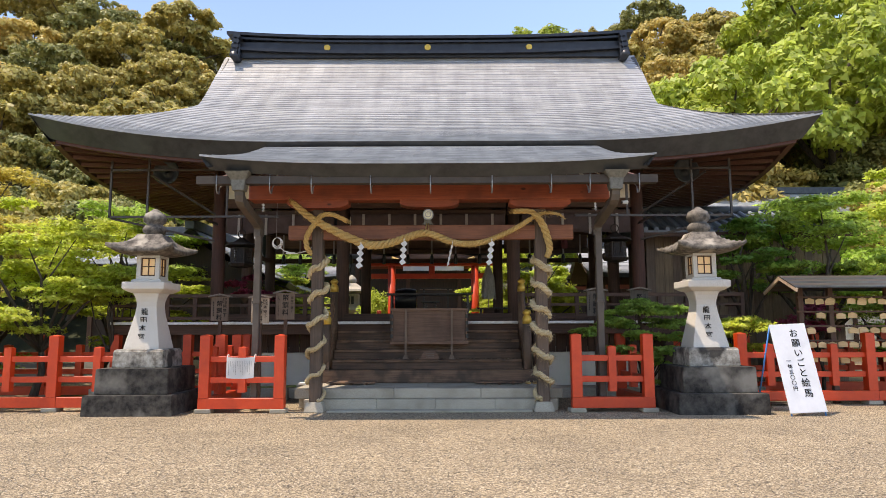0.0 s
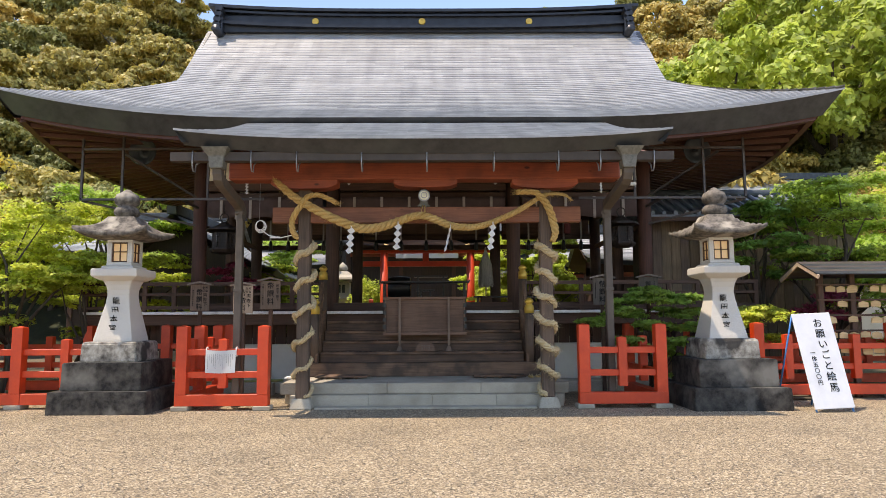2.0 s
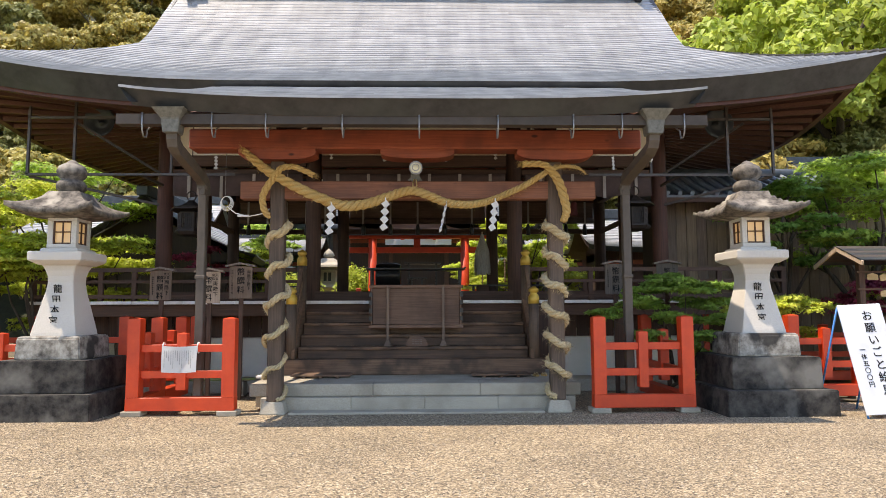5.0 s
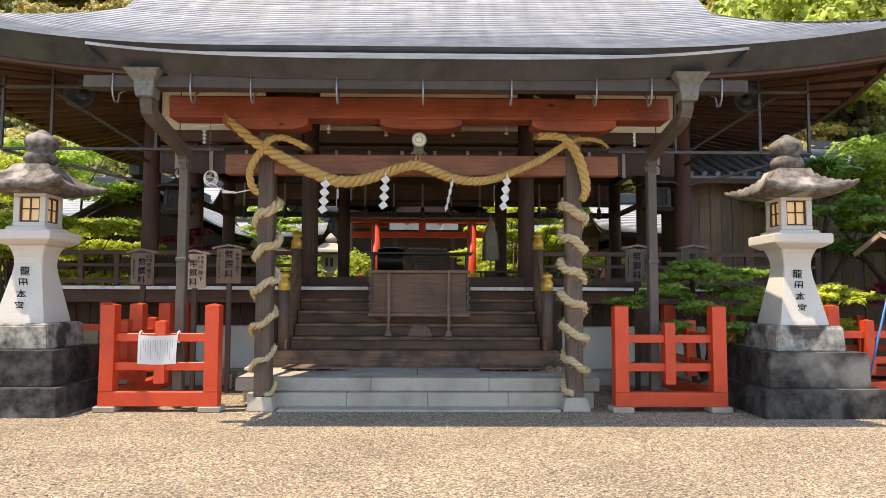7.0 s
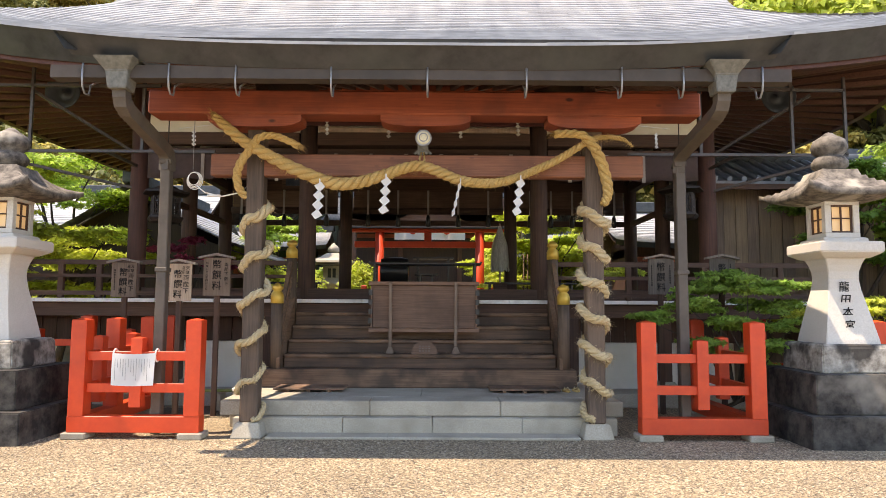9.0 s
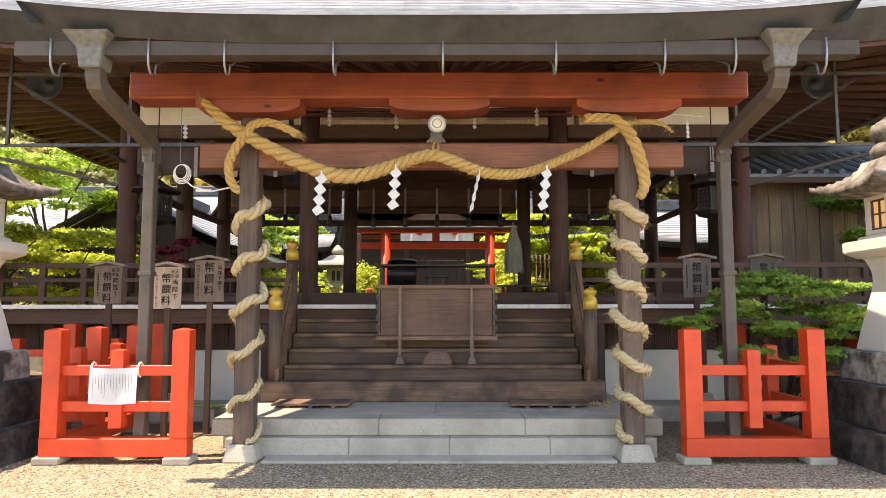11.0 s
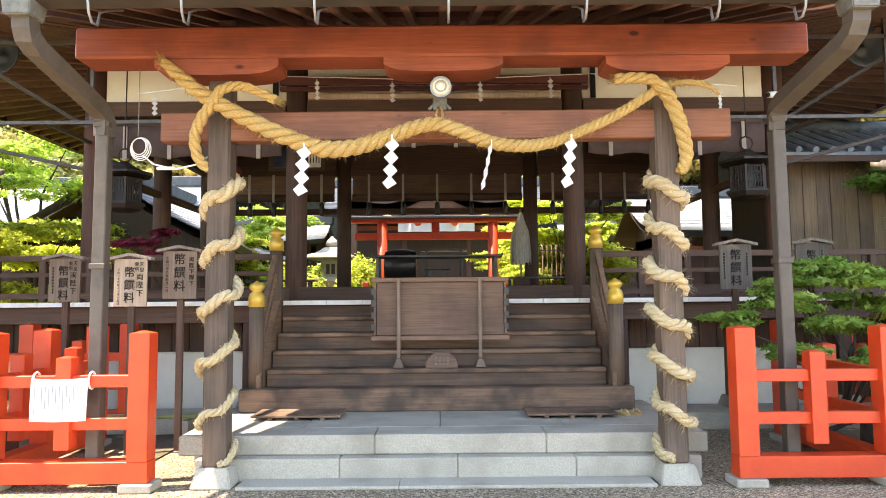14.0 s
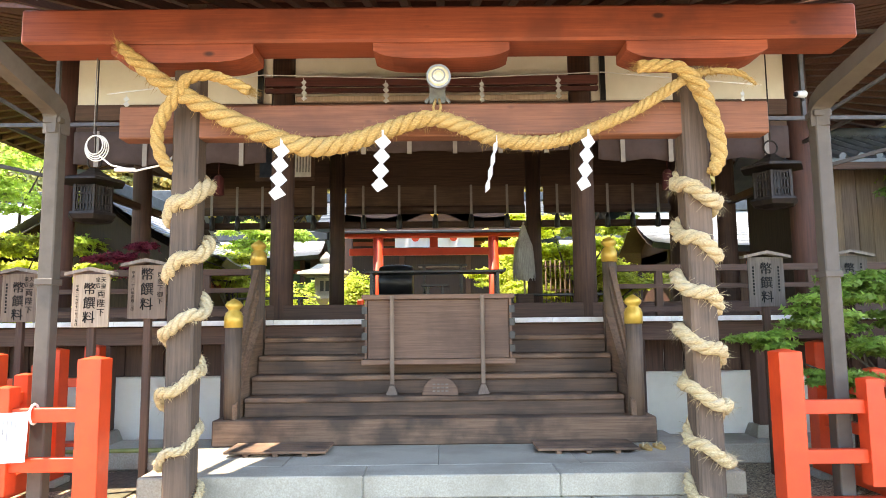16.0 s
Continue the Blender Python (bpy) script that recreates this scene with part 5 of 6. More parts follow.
def stone_roof(th, x, y):
    """A four-cornered cap with upturned corners."""
    def cap(u, v, under):
        r = max(abs(u), abs(v))
        corner = (min(abs(u), abs(v)) / r if r else 0) ** 4
        q = max(0.0, (r - 0.42) / 0.58)
        z = (3.27 - 0.03 * (r / 0.42 if r < 0.42 else 1) - 0.29 * q ** 0.62 + 0.09 * corner * r ** 4) if not under else (2.83 + 0.05 * r ** 2 + 0.10 * corner * r ** 4)
        s = 0.52 + 0.09 * corner * r ** 2
        return (x + u * s, y + v * s, z)
    g = [k / 10 for k in range(-10, 11)]
    bm = bm_new()
    up = [[bm.verts.new(cap(u, v, False)) for u in g] for v in g]
    dn = [[bm.verts.new(cap(u, v, True)) for u in g] for v in g]
    for j in range(20):
        for i in range(20):
            bm.faces.new((up[j][i], up[j][i + 1], up[j + 1][i + 1], up[j + 1][i]))
            bm.faces.new((dn[j][i], dn[j + 1][i], dn[j + 1][i + 1], dn[j][i + 1]))
    for i in range(20):
        for a, b, c, d in ((up[0][i], dn[0][i], dn[0][i + 1], up[0][i + 1]), (up[20][i + 1], dn[20][i + 1], dn[20][i], up[20][i]), (up[i + 1][0], dn[i + 1][0], dn[i][0], up[i][0]), (up[i][20], dn[i][20], dn[i + 1][20], up[i + 1][20])):
            bm.faces.new((a, b, c, d))
    bmesh.ops.recalc_face_normals(bm, faces=bm.faces)
    return part("cap_stone", bm, mossy, th, "lichen-darkened cap with upturned corners", True)


stone_lantern(-5.07, 13.07, -1)
stone_lantern(5.17, 13.05, 1)


# ---------- loudspeakers on steel frames ----------
for sx, x, xo, xi in ((-1, -6.13, 7.1, 6.26), (1, 6.07, 6.81, 5.95)):
    fr_ = group_thing("steel_frame", "dark steel frame hung under the main eave", "steel frame", "steel frames of the eaves", at=(x, 15.6, 4.0))
    for p, q in (((sx * xo, 15.35, 3.99), (sx * xo, 15.35, 5.28)), ((sx * xi, 15.35, 3.99), (sx * xi, 15.35, 5.36)), ((sx * 3.3, 15.35, 3.99), (sx * (xo + 0.02), 15.35, 3.99)), ((sx * 4.2, 15.35, 5.06), (sx * (xo + 0.02), 15.35, 5.06)),
                 ((sx * 5.05, 16.3, 4.20), (sx * 6.3, 15.4, 5.00)), ((sx * 5.05, 16.3, 3.57), (sx * xo, 15.4, 3.97)), ((sx * 4.50, 15.42, 3.99), (sx * 4.50, 15.42, 5.30)), ((sx * 5.05, 16.44, 3.99), (sx * 5.05, 15.35, 3.99))):
        bar("steel_bar", p, q, 0.045, 0.045, steel_m, fr_)
    sp = group_thing("loudspeaker", "round black loudspeaker under the eave", "loudspeaker", "loudspeakers", at=(x, 16.0, 5.2))
    bm = bm_new()
    add_lathe(bm, 0, 0, [(0.10, 0.28), (0.13, 0.15), (0.29, 0.02), (0.305, 0.0), (0.29, -0.01), (0.16, 0.08), (0.06, 0.12), (0.05, 0.06), (0.0, 0.05)], 28)
    bmesh.ops.transform(bm, matrix=pose(x, 15.95, 5.16, -90, 0, 0) @ Matrix.Rotation(math.pi, 4, "X") @ Matrix.Rotation(math.pi, 4, "X"), verts=bm.verts)
    bmesh.ops.recalc_face_normals(bm, faces=bm.faces)
    part("horn", bm, speaker_m, sp, "", True)
    bar("bracket", (x, 16.1, 5.2), (x, 16.1, 5.7), 0.05, 0.03, steel_m, sp)


cctv = group_thing("security_camera", "small white security camera fixed to a steel post", "camera", at=(4.5, 15.38, 4.26))
tube("body", [(4.36, 15.30, 4.27), (4.49, 15.36, 4.29)], [0.040, 0.044], white_paint, cctv, 14)
tube("lens", [(4.345, 15.293, 4.268), (4.359, 15.299, 4.27)], 0.030, black, cctv, 12)
bar("bracket", (4.50, 15.40, 4.23), (4.46, 15.35, 4.28), 0.03, 0.03, zinc, cctv)


# ---------- votive rack and sign ----------
rack = group_thing("votive_rack", "roofed dark timber rack hung with rows of wooden votive plaques", "votive rack", at=(8.2, 13.9, 0))
RX0, RX1, RKY = 7.5, 10.9, 14.05
for x in (RX0, 8.1, 9.25, RX1):
    box("rack_post", x - 0.05, x + 0.05, RKY - 0.05, RKY + 0.05, 0.0, 2.40, dark_z, rack, 0.006)
for k in range(5):
    z = 2.06 - 0.285 * k
    box("rack_rail", RX0 - 0.1, RX1 + 0.1, RKY - 0.075, RKY - 0.052, z, z + 0.035, dark_x, rack, 0.003)
box("ridge_beam", RX0 - 0.3, RX1 + 0.3, RKY - 0.04, RKY + 0.04, 2.40, 2.48, dark_x, rack, 0.006)
for sy in (-1, 1):
    for k in range(6):
        y0 = RKY + sy * (0.02 + 0.10 * k)
        y1 = RKY + sy * (0.14 + 0.10 * k)
        z0, z1 = 2.515 - 0.042 * k, 2.465 - 0.042 * k
        bm = bm_new()
        v = [bm.verts.new(p) for p in ((RX0 - 0.4, y0, z0), (RX1 + 0.4, y0, z0), (RX1 + 0.4, y1, z1), (RX0 - 0.4, y1, z1), (RX0 - 0.4, y0, z0 - 0.02), (RX1 + 0.4, y0, z0 - 0.02), (RX1 + 0.4, y1, z1 - 0.02), (RX0 - 0.4, y1, z1 - 0.02))]
        for f in ((0, 1, 2, 3), (7, 6, 5, 4), (0, 4, 5, 1), (1, 5, 6, 2), (2, 6, 7, 3), (3, 7, 4, 0)):
            bm.faces.new([v[i] for i in f])
        bmesh.ops.recalc_face_normals(bm, faces=bm.faces)
        part("roof_board", bm, copper if k % 2 else gutter_m, rack)
    for x in (RX0 - 0.38, RX1 + 0.38):
        bar("verge_board", (x, RKY, 2.47), (x, RKY + sy * 0.66, 2.19), 0.03, 0.07, pale_z, rack)
plq = bm_new()
prof = [(-0.086, 0), (0.086, 0), (0.086, 0.088), (0, 0.118), (-0.086, 0.088)]
a, b = [plq.verts.new((x, -0.006, z)) for x, z in prof], [plq.verts.new((x, 0.006, z)) for x, z in prof]
plq.faces.new(a), plq.faces.new(b[::-1])
for i in range(5):
    plq.faces.new((a[i], b[i], b[(i + 1) % 5], a[(i + 1) % 5]))
bmesh.ops.recalc_face_normals(plq, faces=plq.faces)
plq_me = mesh_of(plq, "plaque", ema_m)
rnd = random.Random(11)
for k in range(5):
    for i in range(16):
        if rnd.random() < 0.10:
            continue
        for depth in range(1 + (rnd.random() < 0.3)):
            ob = new("votive_plaque", plq_me)
            ob.matrix_world = pose(RX0 + 0.14 + 0.208 * i + rnd.uniform(-0.012, 0.012), RKY - 0.09 - 0.016 * depth, 2.06 - 0.285 * k - 0.115 + rnd.uniform(-0.012, 0.012) - 0.02 * depth, rnd.uniform(-6, 2), rnd.uniform(-7, 7), rnd.uniform(-10, 10))
            tagged(ob, "small pale wooden votive plaque hung on the rack", "votive plaque", "votive plaques")

sign = group_thing("easel_sign", "white vinyl sign on a blue tube easel with brushed writing", "sign", at=(6.3, 12.2, 0))
face_m = Matrix.Translation((6.48, 12.05, 0.06)) @ Matrix.Rotation(radians(-16), 4, "X") @ Matrix.Rotation(radians(-2.5), 4, "Y")
bm = bm_new()
add_box(bm, -0.315, 0.315, 0, 0.02, 0, 1.54, 0.006)
bmesh.ops.transform(bm, matrix=face_m, verts=bm.verts)
part("panel", bm, vinyl, sign)
glyphs("written_character", "お願いごと絵馬", 0, 0, 0, 0.155, ink, sign, face_m @ Matrix.Translation((0.07, 0, 1.36)))
glyphs("written_character", "一体五〇〇円", 0, 0, 0, 0.085, ink, sign, face_m @ Matrix.Translation((-0.13, 0, 0.88)))
for p, q in (((-0.29, 0.035, 1.52), (-0.29, 0.035, -0.06)), ((0.29, 0.035, 1.52), (0.29, 0.035, -0.06))):
    a, b = face_m @ Vector(p), face_m @ Vector(q)
    b.z = 0.0
    tube("easel_leg", [a, b], 0.014, blue_m, sign, 8)
    tube("easel_leg", [a + Vector((0, 0.01, 0)), Vector((a.x - 0.1, 12.95, 0.0))], 0.014, blue_m, sign, 8)


# ---------- inside and behind the hall ----------
torii = group_thing("torii_gate", "vermilion gate with a black-capped lintel in the inner court", "gate", at=(-0.08, 25.4, 0))
for x in (-1.57, 1.52):
    lathe("post", x, 25.4, [(0.15, 0.0), (0.14, 3.84)], vermil, torii, 16)
box("lintel", -2.52, 2.50, 25.25, 25.55, 3.84, 3.94, vermil, torii, 0.01)
box("lintel_cap", -2.64, 2.62, 25.2, 25.6, 3.942, 4.01, tile_m, torii, 0.01, "black lintel cap")
box("tie_rail", -2.34, 2.30, 25.33, 25.47, 3.36, 3.55, vermil, torii, 0.01)
box("strut", -0.19, 0.03, 25.34, 25.46, 3.552, 3.838, vermil, torii, 0.006)
for x in (-1.98, 1.85):
    low = taper("red_bollard", x, 24.9, [(0.08, 0.0), (0.075, 2.16), (0.06, 2.18)], vermil)
    tagged(low, "short vermilion post beside the gate", "post", "red bollards")

FZ = FLOOR + 0.142
drum = group_thing("drum", "large black lacquered drum on a low stand", "drum", at=(-0.66, 19.6, FZ))
bm = bm_new()
add_lathe(bm, 0, 0, [(0.0, -0.30), (0.27, -0.30), (0.285, -0.293), (0.29, -0.27), (0.315, -0.15), (0.32, 0.0), (0.315, 0.15), (0.29, 0.27), (0.285, 0.293), (0.27, 0.30), (0.0, 0.30)], 32)
bmesh.ops.transform(bm, matrix=pose(-0.70, 19.6, FZ + 0.52, 0, 90), verts=bm.verts)
part("shell", bm, black, drum, "", True)
for x in (-0.88, -0.52):
    bar("stand_leg", (x, 19.35, FZ), (x, 19.85, FZ + 0.42), 0.05, 0.05, black, drum)
    bar("stand_leg", (x, 19.85, FZ), (x, 19.35, FZ + 0.42), 0.05, 0.05, black, drum)


def low_table(x0, x1, y0, y1, z1, label, lip=True):
    th = group_thing("offering_table", label, "table", "black offering tables", at=((x0 + x1) / 2, (y0 + y1) / 2, FZ))
    box("top", x0, x1, y0, y1, z1 - 0.04, z1, black, th, 0.006)
    if lip:
        for x in (x0, x1):
            bar("upturned_end", (x, y0, z1 + 0.006), (x, y1, z1 + 0.006), 0.03, 0.03, black, th)
    for x in (x0 + 0.12, x1 - 0.12):
        for y in (y0 + 0.05, y1 - 0.05):
            box("leg", x - 0.025, x + 0.025, y - 0.025, y + 0.025, FZ, z1 - 0.041, black, th, 0.003)


low_table(-1.12, 1.12, 18.1, 18.6, 2.42, "long black offering table with upturned ends")
low_table(-0.25, 0.25, 19.6, 19.9, 2.28, "small black stand behind the long table", False)
low_table(-0.35, 0.62, 20.6, 20.95, 2.72, "black stand with shelves deep in the hall", False)
low_table(-3.9, -2.5, 20.4, 20.7, 2.10, "low dark bench along the back of the hall", False)
low_table(1.35, 3.5, 20.4, 20.7, 2.12, "low dark bench along the back of the hall", False)

fibre = mat("bleached hemp fibre", (0.32, 0.30, 0.26), (0.62, 0.60, 0.54), rough=0.95, scale=3, stretch=(25, 25, 1.2), bump=0.8, bump_dist=0.01)
wand = group_thing("purification_wand", "bushy white fibre wand upright in a dark stand", "wand", at=(1.68, 20.2, FZ))
rnd = random.Random(4)
bm = bm_new()
for _ in range(420):
    a, r = rnd.uniform(0, 2 * math.pi), rnd.uniform(0.06, 0.23)
    b = Vector((1.68 + 0.03 * math.cos(a), 20.2 + 0.03 * math.sin(a), FZ + rnd.uniform(1.35, 1.62)))
    e = Vector((1.68 + r * math.cos(a), 20.2 + r * math.sin(a), FZ + rnd.uniform(0.55, 0.8)))
    m = b.lerp(e, 0.5) + Vector((0.06 * math.cos(a), 0.06 * math.sin(a), 0.05))
    w = Vector((-math.sin(a), math.cos(a), 0)) * 0.012
    v = [bm.verts.new(q) for q in (b - w, b + w, m + w, m - w, e + w, e - w)]
    bm.faces.new((v[0], v[1], v[2], v[3])), bm.faces.new((v[3], v[2], v[4], v[5]))
part("fibre_tuft", bm, fibre, wand, "bleached fibre strands")
tube("shaft", [(1.68, 20.2, FZ + 0.2), (1.68, 20.2, FZ + 1.68)], 0.02, pale_z, wand, 8)
box("stand", 1.53, 1.83, 20.05, 20.35, FZ, FZ + 0.3, dark_x, wand, 0.01)

pic = group_thing("framed_picture", "dark framed picture with a pale mount under the hall ceiling", "picture", at=(-2.6, 18.6, 4.1))
box("frame", -3.0, -2.0, 18.60, 18.64, 3.98, 4.60, dark_x, pic, 0.01)
box("image", -2.92, -2.42, 18.59, 18.598, 4.04, 4.54, mat("dark blue print", (0.01, 0.015, 0.03), (0.05, 0.06, 0.09), rough=0.3, scale=6, bump=0), pic, 0)
box("mount", -2.38, -2.06, 18.59, 18.598, 4.04, 4.54, white_paint, pic, 0)
for k in range(5):
    box("hanging_bar", -2.30 + 0.05 * k, -2.285 + 0.05 * k, 18.585, 18.589, 4.12, 4.46, ink, pic, 0)
box("hanger", -2.6, -2.4, 18.6, 18.63, 4.60, 5.40, dark_z, pic, 0.003)


def garden_lantern(x, y, s):
    th = group_thing("garden_lantern", "weathered grey stone lantern with an upturned cap in the inner court", "stone lantern", "lanterns of the inner court", at=(x, y, 0))
    taper("base", x, y, [(0.45 * s, 0), (0.42 * s, 0.3 * s)], granite, th)
    lathe("shaft", x, y, [(0.20 * s, 0.30 * s), (0.17 * s, 0.9 * s), (0.20 * s, 1.5 * s)], granite, th, 14)
    taper("platform", x, y, [(0.24 * s, 1.5 * s), (0.38 * s, 1.65 * s), (0.38 * s, 1.75 * s)], granite, th)
    box("firebox", x - 0.22 * s, x + 0.22 * s, y - 0.22 * s, y + 0.22 * s, 1.752 * s, 2.12 * s, granite, th, 0.01)
    for dx in (-0.1, 0.02):
        box("lattice_pane", x + dx * s, x + (dx + 0.08) * s, y - 0.228 * s, y - 0.2215 * s, 1.82 * s, 2.05 * s, black, th, 0)
    taper("cap", x, y, [(0.56 * s, 2.18 * s), (0.54 * s, 2.24 * s), (0.30 * s, 2.32 * s), (0.16 * s, 2.44 * s)], granite, th)
    lathe("finial", x, y, [(0.10 * s, 2.44 * s), (0.16 * s, 2.52 * s), (0.13 * s, 2.60 * s), (0.0, 2.72 * s)], granite, th, 12)


garden_lantern(-3.5, 28.6, 1.40)
garden_lantern(2.98, 28.6, 1.40)
cage = group_thing("tall_stake_fence", "slim dark bamboo stakes tied in a row beside the maple", "stake fence", at=(3.1, 24.4, 0))
for k in range(8):
    tube("stake", [(2.75 + k * 0.12, 24.4, 0), (2.75 + k * 0.12, 24.4, 3.1)], 0.018, dark_z, cage, 6)
for z in (2.35, 2.95):
    bar("tie", (2.7, 24.37, z), (3.65, 24.37, z), 0.02, 0.03, dark_x, cage)


# ---------- other buildings ----------
def shrine_building(name, label, cx, cy, half_l, half_d, eave, ridge, turn, roof_m, wall_m, wall_half=None, posts=True, walls=True, edge_m=None):
    """A building with a curved gabled roof, its ridge along its own x."""
    th = group_thing(name, label, "building", at=(0, 0, 0))
    for sy in (-1, 1):
        def place(u, s, sy=sy):
            return (u * half_l, sy * half_d * s, ridge - (ridge - eave) * (1.45 * s - 0.45 * s * s) + 0.12 * s * s * abs(u) ** 4)
        us = [k / 10 for k in range(-10, 11)]
        sl = shingled("roof_slope", place, us if sy > 0 else us[::-1], 18, 0.02, th)
        sl.data.materials[0] = roof_m
        grid_mesh("eave_edge", lambda u, k, sy=sy: Vector(place(u, 1.0)) + Vector((0, -sy * 0.12 * k, -0.16 * k + 0.01)), us, [0, 1] if sy > 0 else [1, 0], edge_m or copper, th)
        grid_mesh("soffit", lambda u, k, sy=sy: Vector(place(u * 0.98, 1.0 - 0.97 * k)) + Vector((0, -sy * 0.10, -0.17)), us, [0, 0.33, 0.66, 1] if sy < 0 else [1, 0.66, 0.33, 0], dark_y, th)
    box("ridge", -half_l - 0.1, half_l + 0.1, -0.16, 0.16, ridge - 0.05, ridge + 0.28, tile_m, th, 0.02)
    wl, wd = half_l - 0.7, half_d - 0.8
    if walls:
        top = eave - 0.02
        for nm, b in (("front_wall", (-wl, wl, -wd, -wd + 0.1)), ("back_wall", (-wl, wl, wd - 0.1, wd)), ("side_wall", (-wl, -wl + 0.1, -wd + 0.103, wd - 0.103)), ("side_wall", (wl - 0.1, wl, -wd + 0.103, wd - 0.103))):
            box(nm, *b, 0.5, top, wall_m, th, 0)
        box("plinth", -wl - 0.15, wl + 0.15, -wd - 0.15, wd + 0.15, 0.0, 0.498, granite, th, 0.02)
    for sx in (-1, 1):
        bm = bm_new()
        pts = [(sx * wl, wd * (k / 8), ridge - (ridge - eave) * (1.45 * abs(k / 8) * wd / half_d - 0.45 * (k / 8 * wd / half_d) ** 2) - 0.2) for k in range(-8, 9)]
        vs = [bm.verts.new(p) for p in pts] + [bm.verts.new((sx * wl, wd, eave - 0.3)), bm.verts.new((sx * wl, -wd, eave - 0.3))]
        bm.faces.new(vs)
        part("gable", bm, wall_m, th)
    if posts:
        n = max(2, int(wl * 2 / 1.8) + 1)
        for i in range(n):
            x = -wl + 2 * wl * i / (n - 1)
            box("post", x - 0.09, x + 0.09, -wd - 0.09, -wd - 0.003, 0.5, eave - 0.02, dark_z, th, 0.006)
        box("head_rail", -wl, wl, -wd - 0.06, -wd - 0.003, eave - 0.5, eave - 0.35, red_x, th, 0.004)
    th.matrix_world = pose(cx, cy, 0, 0, 0, turn)
    return th


dark_wall = wood("dark board wall", (0.02, 0.013, 0.009), (0.07, 0.045, 0.03), "z")
shrine_building("sub_shrine", "small shrine with a pale grey curved roof beside the hall", -8.1, 25.6, 2.9, 3.35, 2.95, 4.9, 90, slate, dark_wall)
shrine_building("sub_shrine", "small red-walled shrine with a pale grey curved roof behind the hall", 9.0, 26.5, 3.5, 2.1, 3.45, 4.7, 0, slate, red_z)
shrine_building("side_hall", "side hall with a grey sheet roof among maples", -11.2, 29.5, 3.4, 2.6, 4.1, 5.7, 0, slate, dark_wall)
gate = shrine_building("inner_gate_hall", "dark inner hall with a gilt crest and white curtain", -0.1, 33.5, 4.2, 3.2, 4.75, 6.3, 0, tile_m, dark_wall, edge_m=tile_m)
shrine_building("corridor", "long corridor with a grey-green sheet roof and lattice wall", -9.8, 32.5, 5.6, 1.5, 3.85, 4.7, 0, slate, mat("green lattice boards", (0.03, 0.06, 0.03), (0.07, 0.12, 0.06), scale=6))
shrine_building("corridor", "long corridor with a dark sheet roof", 10.0, 33.0, 5.4, 1.5, 3.85, 4.7, 0, slate, dark_wall)
shrine_building("long_hall", "long low hall with a grey tiled roof under the wooded hill", 21.0, 33.0, 8.6, 2.6, 6.7, 8.1, 0, slate, plaster)
curtain = group_thing("white_curtain", "white curtain with red flower crests under the inner hall eave", "curtain", at=(-0.1, 30.2, 4.0))
grid_mesh("cloth", lambda u, v: (-1.45 + 2.7 * u, 30.25 + 0.04 * math.sin(u * 20), 4.60 - 0.50 * v), [i / 60 for i in range(61)], [0, 0.5, 1], paper, curtain, thick=0.006)
for x in (-0.75, 0.55):
    bm = bm_new()
    bmesh.ops.create_cone(bm, cap_ends=True, segments=16, radius1=0.13, radius2=0.13, depth=0.01, matrix=pose(x, 30.19, 4.42, 90))
    part("crest", bm, vermil, curtain, "red flower crest")
pedi = group_thing("curved_gable", "dark carved curved gable with a round gilt crest", "gable", at=(-0.1, 30.0, 4.6))
bm = bm_new()
prof = [(x / 10 * 3.4, 5.05 + 0.55 * math.cos(x / 10 * math.pi / 1.05) ** 2 * (1 if abs(x) < 6 else 0.2) + 0.12 * (abs(x) / 10) ** 3) for x in range(-10, 11)]
up = [bm.verts.new((x - 0.1, 30.0, z)) for x, z in prof]
dn = [bm.verts.new((x - 0.1, 30.0, z - 0.34)) for x, z in prof]
for i in range(20):
    bm.faces.new((up[i], up[i + 1], dn[i + 1], dn[i]))
bmesh.ops.solidify(bm, geom=bm.faces[:], thickness=0.3)
part("bargeboard", bm, tile_m, pedi)
box("beam", -3.2, 3.0, 30.02, 30.2, 4.55, 4.75, dark_x, pedi)
# Dark board added to hide the bright roof slope behind the gable.
box("infill_board", -3.1, 2.9, 30.22, 30.28, 4.75, 5.7, dark_x, pedi)
for x in (-3.0, 2.8):
    box("post", x - 0.12, x + 0.12, 30.0, 30.24, 0.0, 4.55, dark_z, pedi, 0.01)
bm = bm_new()
bmesh.ops.create_cone(bm, cap_ends=True, segments=18, radius1=0.15, radius2=0.13, depth=0.06, matrix=pose(-0.1, 29.96, 5.25, 90))
part("crest", bm, gold, pedi, "round gilt crest")
tube("straw_rope", [(-1.9, 29.6, 4.62), (-1.2, 29.6, 4.40), (-0.1, 29.6, 4.48), (1.0, 29.6, 4.40), (1.7, 29.6, 4.62)], 0.05, straw, pedi, 8)

# plank-walled store beside the hall
plank_z = wood("tan plank timber", (0.13, 0.088, 0.055), (0.33, 0.235, 0.150), "z", c=(0.09, 0.062, 0.042), c_scale=1.1)
store_roof = mat("blue-grey roof sheet", (0.15, 0.175, 0.20), (0.25, 0.28, 0.31), rough=0.5, scale=4, bump=0.1)
store = group_thing("plank_store", "plank-walled store with a blue-grey tiled roof beside the hall", "building", at=(8, 18.5, 0))
for i in range(22):
    x = 5.55 + 0.225 * i
    box("plank", x, x + 0.218, 17.60 + 0.008 * (i % 2), 17.64 + 0.008 * (i % 2), 0.0, 3.86, plank_z if i % 3 else board_z, store, 0.004)
